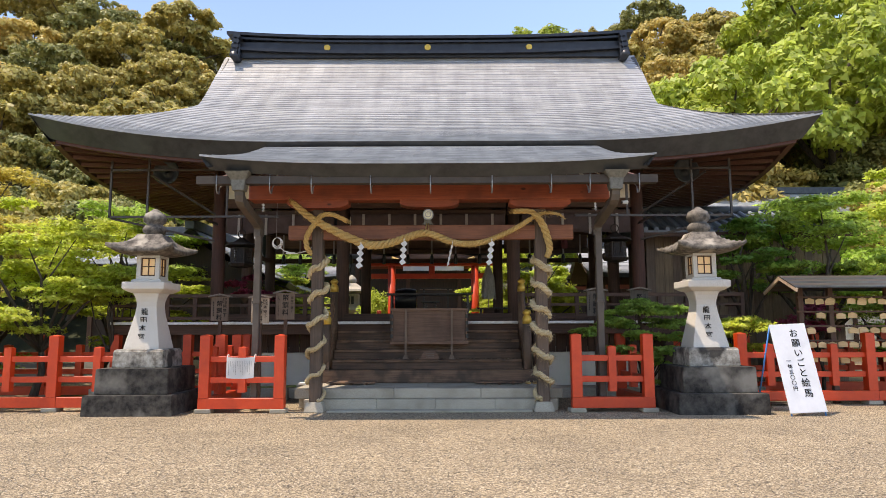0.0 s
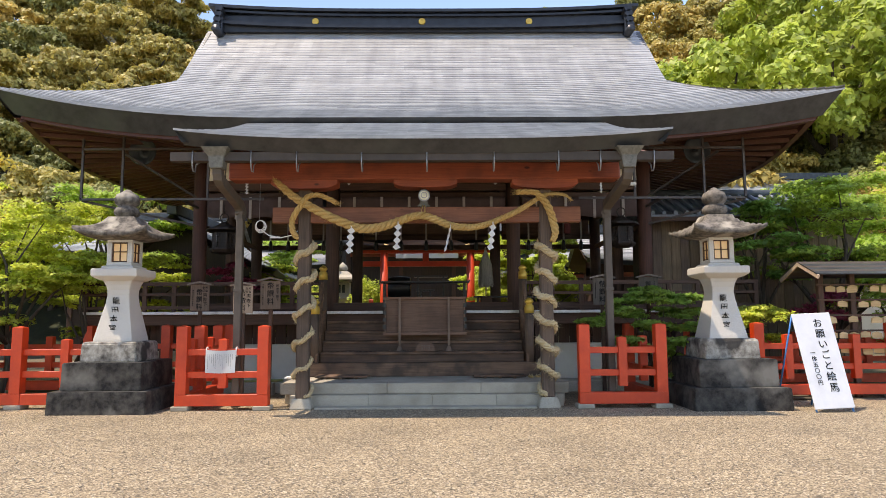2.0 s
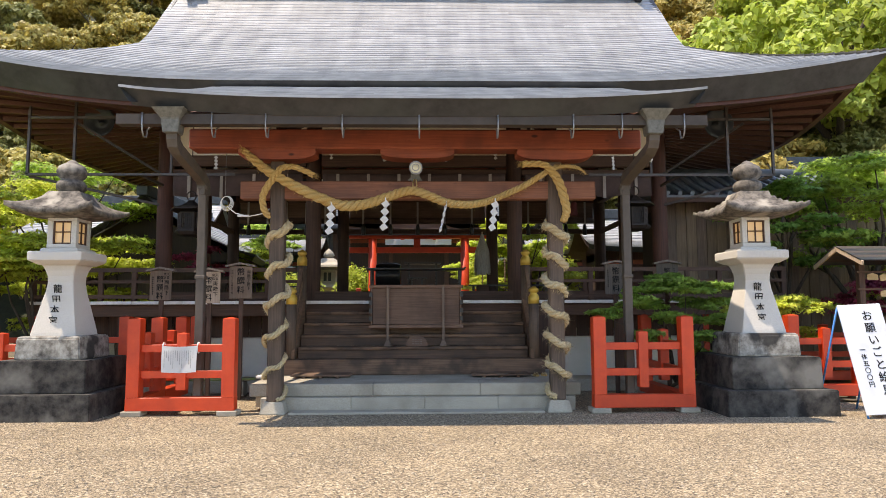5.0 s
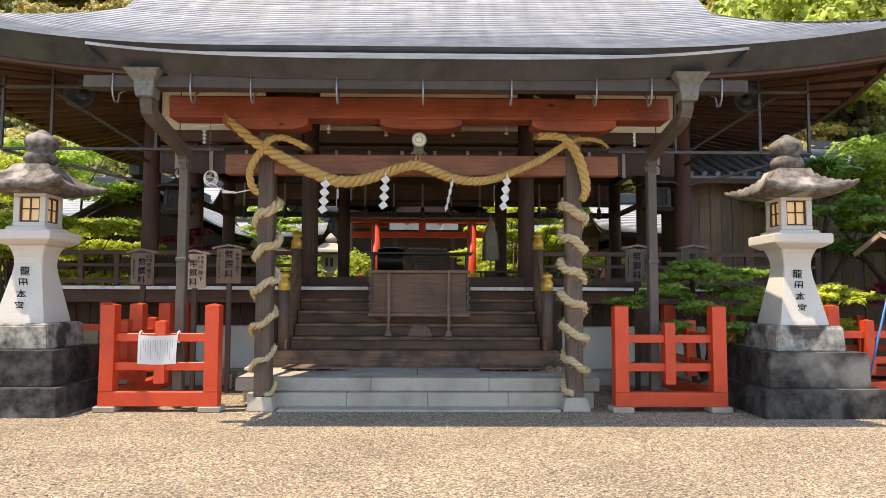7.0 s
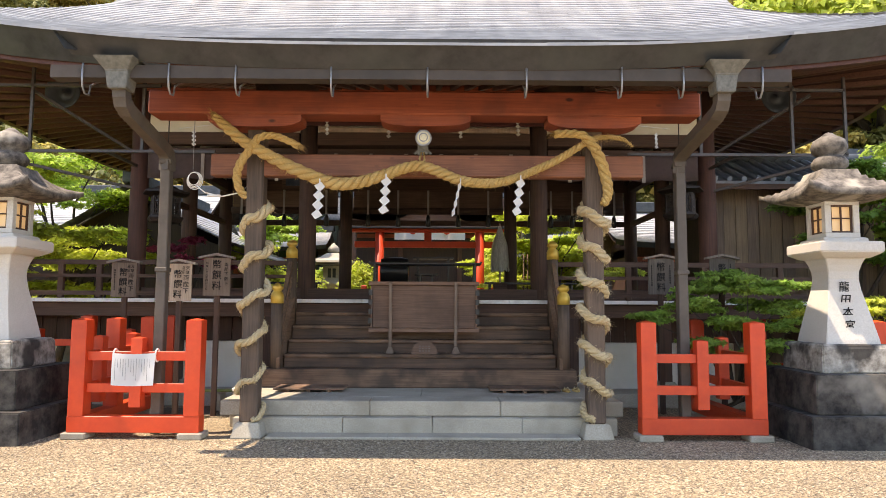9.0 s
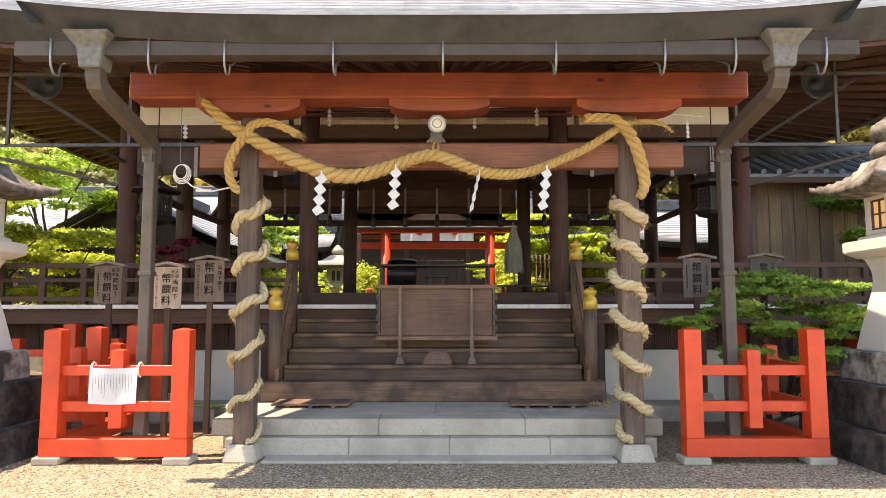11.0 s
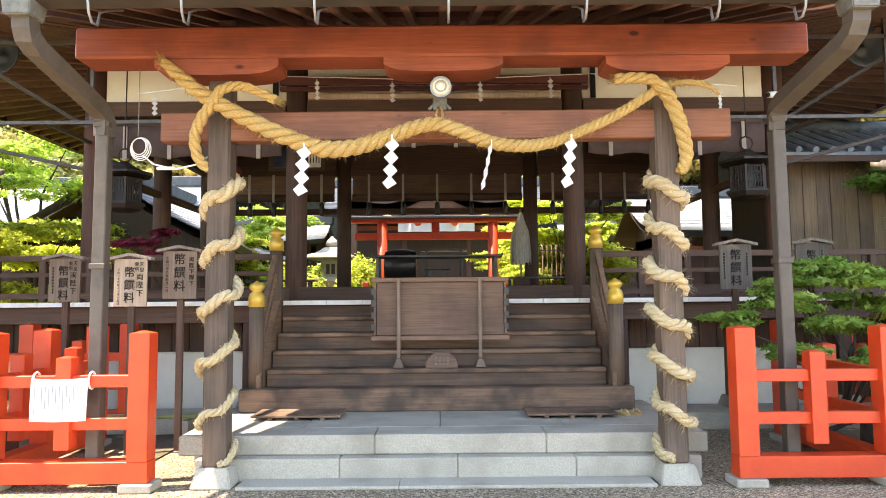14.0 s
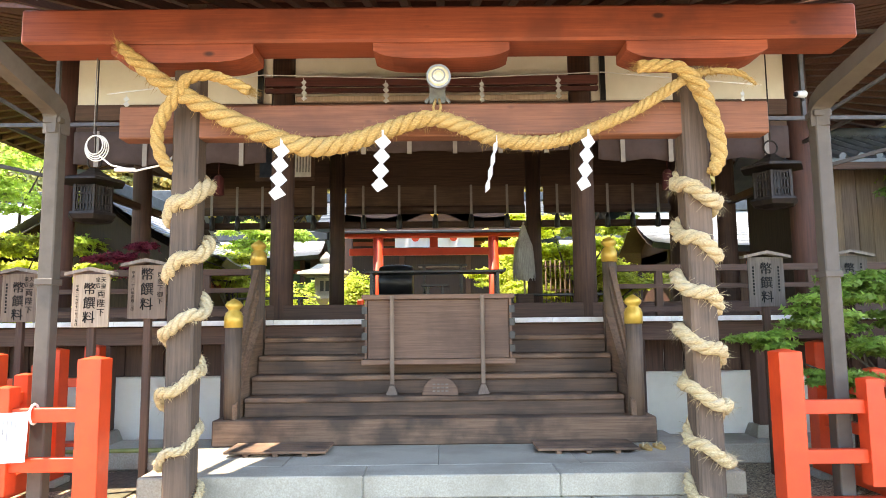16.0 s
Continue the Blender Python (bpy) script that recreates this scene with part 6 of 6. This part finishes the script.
box("side_wall", 10.4, 10.5, 17.65, 19.3, 0.0, 3.86, dark_wall, store, 0)
box("side_wall", 5.56, 5.66, 17.66, 19.3, 0.0, 3.86, dark_wall, store, 0)
for i in range(20):
    x = 5.35 + 0.27 * i
    bm = bm_new()
    add_tube(bm, [(x + 0.05, 17.05, 3.94), (x + 0.05, 17.75, 4.24), (x + 0.05, 18.5, 4.60)], 0.055, 6)
    part("roll_tile", bm, store_roof, store)
grid_mesh("roof_sheet", lambda u, v: (5.25 + 5.5 * u, 17.0 + 1.55 * v, 3.89 + 0.72 * v - 0.10 * math.sin(v * math.pi)), [i / 10 for i in range(11)], [i / 10 for i in range(11)], store_roof, store, thick=0.05)
grid_mesh("roof_sheet", lambda u, v: (5.25 + 5.5 * u, 20.1 - 1.55 * v, 3.89 + 0.72 * v - 0.10 * math.sin(v * math.pi)), [1 - i / 10 for i in range(11)], [i / 10 for i in range(11)], store_roof, store, thick=0.05)
box("eave_board", 5.3, 10.7, 17.02, 17.06, 3.74, 3.85, dark_x, store, 0.003)
tube("ridge_roll", [(5.2, 18.55, 4.66), (10.8, 18.55, 4.66)], 0.12, tile_m, store)


# ---------- trees ----------
STAR_FINE = [(0, 0.0), (0.26, -0.16), (0.62, 0.02), (0.30, 0.16), (0.46, 0.62), (0.12, 0.36), (0.0, 1.0), (-0.12, 0.36), (-0.46, 0.62), (-0.30, 0.16), (-0.62, 0.02), (-0.26, -0.16)]
STAR = [(0, -0.12), (0.62, 0.22), (0.2, 0.34), (0.0, 1.0), (-0.2, 0.34), (-0.62, 0.22)]
TRI = [(0, -0.62), (0.52, 0.42), (-0.52, 0.42)]
KITE = [(0, -0.55), (0.42, 0.0), (0, 0.6), (-0.42, 0.0)]


def leaf_cloud(name, blobs, count, size, material, seed, shape=KITE, flat=0.45, shell=0.55):
    """Many small leaves gathered on clumps (x, y, z, radius, height)."""
    rng = np.random.default_rng(seed)
    bl = np.array(blobs, float)
    wgt = bl[:, 3] ** 2
    pick = rng.choice(len(bl), count, p=wgt / wgt.sum())
    d = rng.normal(size=(count, 3))
    d /= np.linalg.norm(d, axis=1)[:, None]
    d[:, 2] = np.where(d[:, 2] < -0.35, -d[:, 2] * 0.6, d[:, 2])
    r = shell + (1.08 - shell) * rng.random(count) ** 0.6
    c = bl[pick, :3] + d * r[:, None] * np.stack([bl[pick, 3], bl[pick, 3], bl[pick, 4]], 1)
    nrm = d * (1 - flat) + np.array([0, 0, 1.0]) * flat + rng.normal(size=(count, 3)) * 0.35
    nrm /= np.linalg.norm(nrm, axis=1)[:, None]
    t = np.cross(nrm, rng.normal(size=(count, 3)))
    t /= np.linalg.norm(t, axis=1)[:, None] + 1e-9
    b = np.cross(nrm, t)
    sz = size * rng.uniform(0.6, 1.3, count)
    sh = np.array(shape)
    k = len(sh)
    co = c[:, None, :] + (t[:, None, :] * sh[None, :, :1] + b[:, None, :] * sh[None, :, 1:]) * sz[:, None, None]
    co = co.reshape(-1, 3)
    me = bpy.data.meshes.new(name)
    me.vertices.add(len(co))
    me.vertices.foreach_set("co", co.ravel())
    me.loops.add(count * k)
    me.loops.foreach_set("vertex_index", np.arange(count * k))
    me.polygons.add(count)
    me.polygons.foreach_set("loop_start", np.arange(count) * k)
    me.update()
    me.validate()
    me.materials.append(material)
    return me


def limbs(th, rnd, foot, tips, r0):
    """A leaning trunk and a tapered limb to each tip."""
    top = Vector((sum(t[0] for t in tips) / len(tips), sum(t[1] for t in tips) / len(tips), max(foot[2] + 0.3, min(t[2] for t in tips) * 0.75 + foot[2] * 0.25)))
    f = Vector(foot)
    mid = f.lerp(top, 0.5) + Vector((rnd.uniform(-0.1, 0.1), rnd.uniform(-0.1, 0.1), 0)) * (top - f).length
    tube("trunk", [f - Vector((0, 0, 0.1)), f.lerp(mid, 0.5), mid, top], [r0 * 1.3, r0, r0 * 0.85, r0 * 0.6], bark, th, 9)
    for t in tips:
        t = Vector(t)
        m = top.lerp(t, 0.5) + Vector((rnd.uniform(-0.15, 0.15), rnd.uniform(-0.15, 0.15), rnd.uniform(0.0, 0.2))) * (t - top).length
        tube("limb", [mid.lerp(top, 0.7), m, t], [r0 * 0.5, r0 * 0.32, r0 * 0.1], bark, th, 6)


def forest_tree(material, seed, wide, tall, label):
    """A broad evergreen with a domed, lumpy crown; built at the origin."""
    rnd = random.Random(seed)
    th = group_thing("forest_tree", label, "tree", "trees of the wooded hill")
    blobs = []
    for i in range(120):
        a, k = rnd.uniform(0, 2 * math.pi), rnd.random()
        r = wide * math.sqrt(k) * 0.86
        top = 0.50 * math.sqrt(max(0.0, 1 - (r / wide) ** 2))
        z = tall * (0.40 + top * rnd.uniform(0.25, 1.0) ** 0.6)
        s = rnd.uniform(0.07, 0.165) * wide
        blobs.append((r * math.cos(a), r * math.sin(a), z, s, s * rnd.uniform(0.7, 1.0)))
    limbs(th, rnd, (0, 0, 0), [b[:3] for b in blobs[:7]], 0.04 * tall * 0.6)
    part("crown", leaf_cloud("crown", blobs, 10800, 0.235, material, seed, TRI, flat=0.2, shell=0.55), None, th)
    return th


kinds = []
for i, (m, w, t, lb) in enumerate(((leaf_olive, 4.2, 9.5, "olive-green evergreen on the hill with a domed crown"), (leaf_forest, 4.5, 10.0, "dark evergreen on the hill with a lumpy crown"),
                                   (leaf_flower, 4.0, 9.0, "yellow-flowering evergreen on the hill"), (leaf_bright, 4.3, 11.0, "bright spring-green tree on the hill"), (leaf_olive, 3.6, 8.5, "olive-green evergreen on the hill with a narrow crown"))):
    kinds.append(forest_tree(m, 20 + i, w, t, lb))
rnd = random.Random(77)
spots = []
for row in range(7):
    y = 38.5 + row * 5.2
    n = 16
    half = (y - 2) * 0.78
    for i in range(n):
        spots.append((-half + 2 * half * (i + 0.5) / n + rnd.uniform(-1.6, 1.6), y + rnd.uniform(-1.8, 1.8)))
first = [True] * len(kinds)
for x, y in spots:
    if abs(x) < (0.15 * y if y > 47 else 5.5):
        continue
    if x < 0:
        k = rnd.choices(range(5), (5, 3.5, 4, 0.4, 4))[0]
    else:
        k = rnd.choices(range(5), (4, 4, 3.5, 1.6, 3.5))[0]
    m = pose(x, y, hill_z(x, y) - 0.3, rnd.uniform(-4, 4), rnd.uniform(-4, 4), rnd.uniform(0, 360)) @ Matrix.Scale(rnd.uniform(0.84, 1.06) if x < 0 else rnd.uniform(1.0, 1.25), 4)
    if first[k]:
        kinds[k].matrix_world = m
        first[k] = False
    else:
        copy_thing(kinds[k], m)
# taller trees close behind on both sides of the court
for k, x, y, big in ((3, 17.0, 37.5, 1.25), (3, 23.5, 39.0, 1.35), (1, 13.0, 38.0, 1.0), (2, 19.5, 27.0, 0.95), (1, 21.5, 30.0, 1.1), (0, 27.0, 31.0, 1.1), (3, 31.0, 38.0, 1.4), (2, 25.5, 26.0, 0.95), (0, 29.5, 45.0, 1.3), (3, 37.0, 45.0, 1.3), (3, 30.0, 50.0, 1.5), (0, 36.0, 52.0, 1.5),
                     (1, -17.0, 34.5, 1.0), (2, -24.0, 33.0, 1.0), (0, -20.5, 30.0, 0.95), (4, -27.0, 28.5, 1.0), (0, -14.0, 31.0, 0.75), (2, -31.0, 38.0, 1.1), (4, -21.5, 47.0, 1.1), (2, -16.5, 50.0, 1.15), (0, -27.5, 52.0, 1.2), (1, -33.0, 55.0, 1.2), (2, -38.0, 58.0, 1.2), (4, -12.5, 45.0, 1.0), (0, -24.0, 58.0, 1.2), (0, -29.0, 60.0, 1.3), (1, -33.5, 64.0, 1.3), (4, -26.0, 65.0, 1.3), (2, -36.0, 50.0, 1.2), (4, -31.0, 47.0, 1.2), (0, -40.0, 66.0, 1.4)):
    copy_thing(kinds[k], pose(x, y, max(0, hill_z(x, y)) - 0.1, 0, 0, rnd.uniform(0, 360)) @ Matrix.Scale(big, 4))


def maple(x, y, foot, tiers, count, size, material, seed, label, shape=STAR, r0=0.07, group="garden maples"):
    """A maple of flat layered sprays; tiers: (dx, dy, z, radius)."""
    rnd = random.Random(seed)
    th = group_thing("maple", label, "tree", group, at=(x, y, foot))
    blobs, tips = [], []
    for dx, dy, z, r in tiers:
        tips.append((x + dx, y + dy, z - 0.1))
        for _ in range(7):
            a, q = rnd.uniform(0, 2 * math.pi), rnd.uniform(0.1, 0.8) * r
            blobs.append((x + dx + q * math.cos(a), y + dy + q * math.sin(a), z + rnd.uniform(-0.16, 0.16) * r - 0.12 * q, r * rnd.uniform(0.28, 0.5), r * rnd.uniform(0.07, 0.16)))
    limbs(th, rnd, (x, y, foot), tips, r0)
    part("crown", leaf_cloud("crown", blobs, count, size, material, seed, shape, flat=0.65, shell=0.1), None, th)
    return th


def tiers(rnd, n, wide, z0, z1, r0, r1):
    out = []
    for i in range(n):
        a, k = rnd.uniform(0, 2 * math.pi), math.sqrt(rnd.random())
        z = z0 + (z1 - z0) * rnd.random()
        out.append((wide * k * math.cos(a) * (1.1 - 0.4 * (z - z0) / (z1 - z0)), wide * k * math.sin(a) * (1.1 - 0.4 * (z - z0) / (z1 - z0)), z, rnd.uniform(r0, r1)))
    return out


rt = random.Random(5)
# left of the hall
maple(-8.3, 14.9, 0, tiers(rt, 13, 1.7, 1.7, 3.7, 0.7, 1.2), 18700, 0.084, leaf_lime, 31, "lime-green maple with layered sprays over the fence", r0=0.08)
maple(-10.2, 16.6, 0, tiers(rt, 13, 2.0, 1.8, 4.6, 0.8, 1.4), 13000, 0.105, leaf_lime, 32, "yellow-green maple beside the fence", r0=0.10)
maple(-11.4, 13.8, 0, tiers(rt, 11, 1.7, 1.3, 3.6, 0.7, 1.2), 15300, 0.084, leaf_green, 33, "green maple over the fence", r0=0.08)
maple(-13.0, 18.5, 0, tiers(rt, 13, 2.2, 2.2, 6.2, 0.9, 1.5), 11500, 0.125, leaf_gold, 34, "golden young-leaved maple behind the fence", r0=0.12)
maple(-7.6, 20.5, 0, tiers(rt, 10, 1.6, 1.6, 3.4, 0.7, 1.1), 11900, 0.095, leaf_lime, 35, "lime-green maple beside the veranda", r0=0.08)
maple(-10.0, 23.0, 0, tiers(rt, 12, 2.2, 2.5, 5.6, 0.9, 1.4), 9000, 0.13, leaf_green, 36, "green maple beside the small shrine", r0=0.1)
maple(-16.0, 22.5, 0, tiers(rt, 12, 2.6, 2.5, 8.0, 1.0, 1.7), 9000, 0.165, leaf_gold, 37, "tall golden maple at the court's edge", r0=0.14)
maple(-14.2, 15.6, 0, tiers(rt, 10, 1.8, 1.5, 4.6, 0.8, 1.3), 9000, 0.11, leaf_gold, 38, "golden-tipped maple over the fence", r0=0.1)
maple(-4.75, 18.6, 0, tiers(rt, 6, 0.7, 2.3, 3.1, 0.3, 0.5), 2550, 0.084, leaf_red, 39, "small crimson maple beside the veranda", r0=0.035, group="crimson maples")
maple(-6.9, 15.6, 0, tiers(rt, 9, 1.0, 1.2, 2.9, 0.6, 0.9), 9000, 0.075, leaf_lime, 71, "lime-green maple close to the veranda", r0=0.06)
maple(-9.6, 13.9, 0, tiers(rt, 9, 1.3, 0.8, 2.0, 0.6, 1.0), 9000, 0.075, leaf_green, 72, "low green maple inside the fence", r0=0.06)
maple(-12.2, 15.8, 0, tiers(rt, 12, 1.9, 1.0, 4.2, 0.8, 1.3), 12000, 0.085, leaf_lime, 73, "yellow-green maple at the fence corner", r0=0.09)
maple(-8.8, 18.4, 0, tiers(rt, 12, 1.7, 1.6, 4.6, 0.8, 1.2), 12000, 0.09, leaf_lime, 74, "bright maple beside the hall", r0=0.09)
# right
maple(10.8, 15.6, 0, tiers(rt, 10, 1.6, 0.8, 3.2, 0.7, 1.1), 11000, 0.08, leaf_green, 75, "leafy green maple behind the votive rack", r0=0.08)
maple(4.2, 14.4, 0, [(-0.45, -0.35, 1.62, 0.5), (0.3, -0.45, 1.85, 0.6), (-0.95, -0.3, 1.42, 0.38), (0.65, -0.2, 1.6, 0.5), (0.0, -0.55, 1.35, 0.5), (0.15, 0.1, 2.0, 0.5), (0.55, -0.6, 1.05, 0.38), (-0.25, -0.1, 1.8, 0.45), (0.75, -0.4, 0.75, 0.36), (0.45, -0.6, 0.45, 0.3), (0.95, -0.1, 1.85, 0.45), (0.1, -0.7, 0.95, 0.45), (-0.3, -0.5, 1.1, 0.4), (0.85, -0.5, 1.35, 0.45)], 24000, 0.066, leaf_bush, 41, "low green maple crowding behind the fence panel", r0=0.04)
maple(9.2, 16.6, 0, tiers(rt, 14, 2.1, 1.8, 4.5, 0.8, 1.4), 20400, 0.095, leaf_green, 42, "broad green maple behind the votive rack", r0=0.1)
maple(12.6, 17.2, 0, tiers(rt, 14, 2.2, 1.6, 4.8, 0.8, 1.4), 14000, 0.11, leaf_lime, 43, "bright green maple behind the votive rack", r0=0.1)
maple(7.4, 16.2, 0, tiers(rt, 9, 1.2, 2.4, 4.0, 0.6, 1.0), 13600, 0.090, leaf_dark, 44, "deep green maple against the plank store", r0=0.08)
maple(6.6, 15.0, 0, tiers(rt, 7, 0.8, 1.0, 1.7, 0.4, 0.7), 8500, 0.073, leaf_lime, 45, "low lime-green maple beside the lantern", r0=0.04)
maple(16.0, 21.0, 0, tiers(rt, 13, 2.6, 2.0, 6.5, 1.0, 1.6), 10000, 0.15, leaf_lime, 46, "tall bright maple at the court's edge", r0=0.14)
maple(12.0, 22.5, 0, tiers(rt, 12, 2.3, 2.2, 5.6, 0.9, 1.5), 9500, 0.14, leaf_green, 47, "green maple before the long hall", r0=0.12)
maple(8.6, 15.4, 0, tiers(rt, 5, 0.9, 1.4, 2.0, 0.4, 0.6), 3740, 0.067, leaf_red, 48, "crimson maple behind the votive rack", r0=0.04, group="crimson maples")
maple(-10.9, 10.6, 0, tiers(rt, 10, 1.5, 2.4, 4.6, 0.8, 1.2), 9000, 0.085, leaf_lime, 76, "lime-green maple at the edge of the court", r0=0.09)
# inner court
maple(3.9, 25.0, 0, tiers(rt, 13, 2.0, 1.9, 4.3, 0.7, 1.1), 20000, 0.11, leaf_lime, 55, "wide lime maple behind the hall", r0=0.08)
maple(-5.3, 24.4, 0, tiers(rt, 10, 1.3, 1.7, 3.6, 0.6, 1.0), 9000, 0.095, leaf_lime, 56, "bright maple beside the small shrine", r0=0.07)
maple(3.4, 28.0, 0, tiers(rt, 12, 1.9, 2.0, 4.7, 0.8, 1.3), 14000, 0.14, leaf_lime, 51, "bright lime maple in the inner court", r0=0.1)
maple(5.4, 30.4, 0, tiers(rt, 10, 1.4, 1.8, 3.9, 0.7, 1.1), 11050, 0.112, leaf_lime, 52, "lime maple behind the small shrine", r0=0.08)
maple(1.7, 28.6, 0, tiers(rt, 8, 1.0, 1.6, 3.6, 0.6, 0.9), 8500, 0.123, leaf_lime, 53, "yellow-green maple behind the gate", r0=0.07)
maple(-5.4, 28.8, 0, tiers(rt, 9, 1.5, 1.8, 4.8, 0.7, 1.1), 9350, 0.123, leaf_green, 54, "green maple before the corridor", r0=0.08)


def shrub(x, y, w, h, count, material, seed, label):
    rnd = random.Random(seed)
    th = group_thing("clipped_shrub", label, "shrub", "clipped shrubs of the inner court", at=(x, y, 0))
    blobs = [(x + rnd.uniform(-0.6, 0.6) * w, y + rnd.uniform(-0.5, 0.5) * 0.6, h * rnd.uniform(0.45, 0.72), w * rnd.uniform(0.3, 0.45), h * 0.32) for _ in range(14)]
    tube("stem", [(x, y, -0.05), (x, y, h * 0.6)], 0.05, bark, th, 6)
    part("foliage", leaf_cloud("foliage", blobs, count, 0.085, material, seed, KITE, flat=0.3, shell=0.6), None, th)


for i, (x, y, w, h, m) in enumerate(((-4.6, 25.6, 1.5, 2.9, leaf_lime), (-2.35, 26.4, 0.9, 3.1, leaf_lime), (2.6, 26.4, 1.2, 3.6, leaf_lime), (4.3, 26.0, 1.2, 3.5, leaf_lime), (-6.6, 21.9, 1.2, 1.9, leaf_lime), (6.3, 21.8, 1.2, 1.8, leaf_green))):
    shrub(x, y, w, h, 8500, m, 60 + i, "rounded yellow-green shrub in the inner court")

# ---------- loose gravel ----------
rng = np.random.default_rng(9)
N = 20000
px, py = rng.uniform(-7.5, 7.5, N), 2.4 + 10.4 * rng.random(N) ** 0.85
keep = ~((np.abs(px) < 2.7) & (py > 12.75))
px, py = px[keep], py[keep]
N = len(px)
sz = rng.uniform(0.006, 0.014, N)
octa = np.array([(1, 0, 0), (0, 1, 0), (-1, 0, 0), (0, -1, 0), (0, 0, 0.7), (0, 0, -0.5)])
rot = rng.uniform(0, 2 * np.pi, N)
st = rng.uniform(0.6, 1.3, N)
ox = octa[None, :, 0] * st[:, None]
oy = octa[None, :, 1] / st[:, None]
co = np.stack([px[:, None] + sz[:, None] * (ox * np.cos(rot)[:, None] - oy * np.sin(rot)[:, None]), py[:, None] + sz[:, None] * (ox * np.sin(rot)[:, None] + oy * np.cos(rot)[:, None]), 0.003 + sz[:, None] * octa[None, :, 2] + 0 * ox], -1).reshape(-1, 3)
tri = np.array([(0, 1, 4), (1, 2, 4), (2, 3, 4), (3, 0, 4), (1, 0, 5), (2, 1, 5), (3, 2, 5), (0, 3, 5)])
fa = (np.arange(N)[:, None, None] * 6 + tri[None]).reshape(-1, 3)
me = bpy.data.meshes.new("pebbles")
me.vertices.add(len(co))
me.vertices.foreach_set("co", co.ravel())
me.loops.add(fa.size)
me.loops.foreach_set("vertex_index", fa.ravel())
me.polygons.add(len(fa))
me.polygons.foreach_set("loop_start", np.arange(len(fa)) * 3)
me.update()
me.materials.append(mat("loose pebbles", (0.24, 0.19, 0.135), (0.44, 0.37, 0.28), rough=0.9, scale=30, bump=0, island=0.5))
pebbles = new("loose_gravel", me)
tagged(pebbles, "loose tan pebbles over the gravel court", "gravel", kind="stuff")
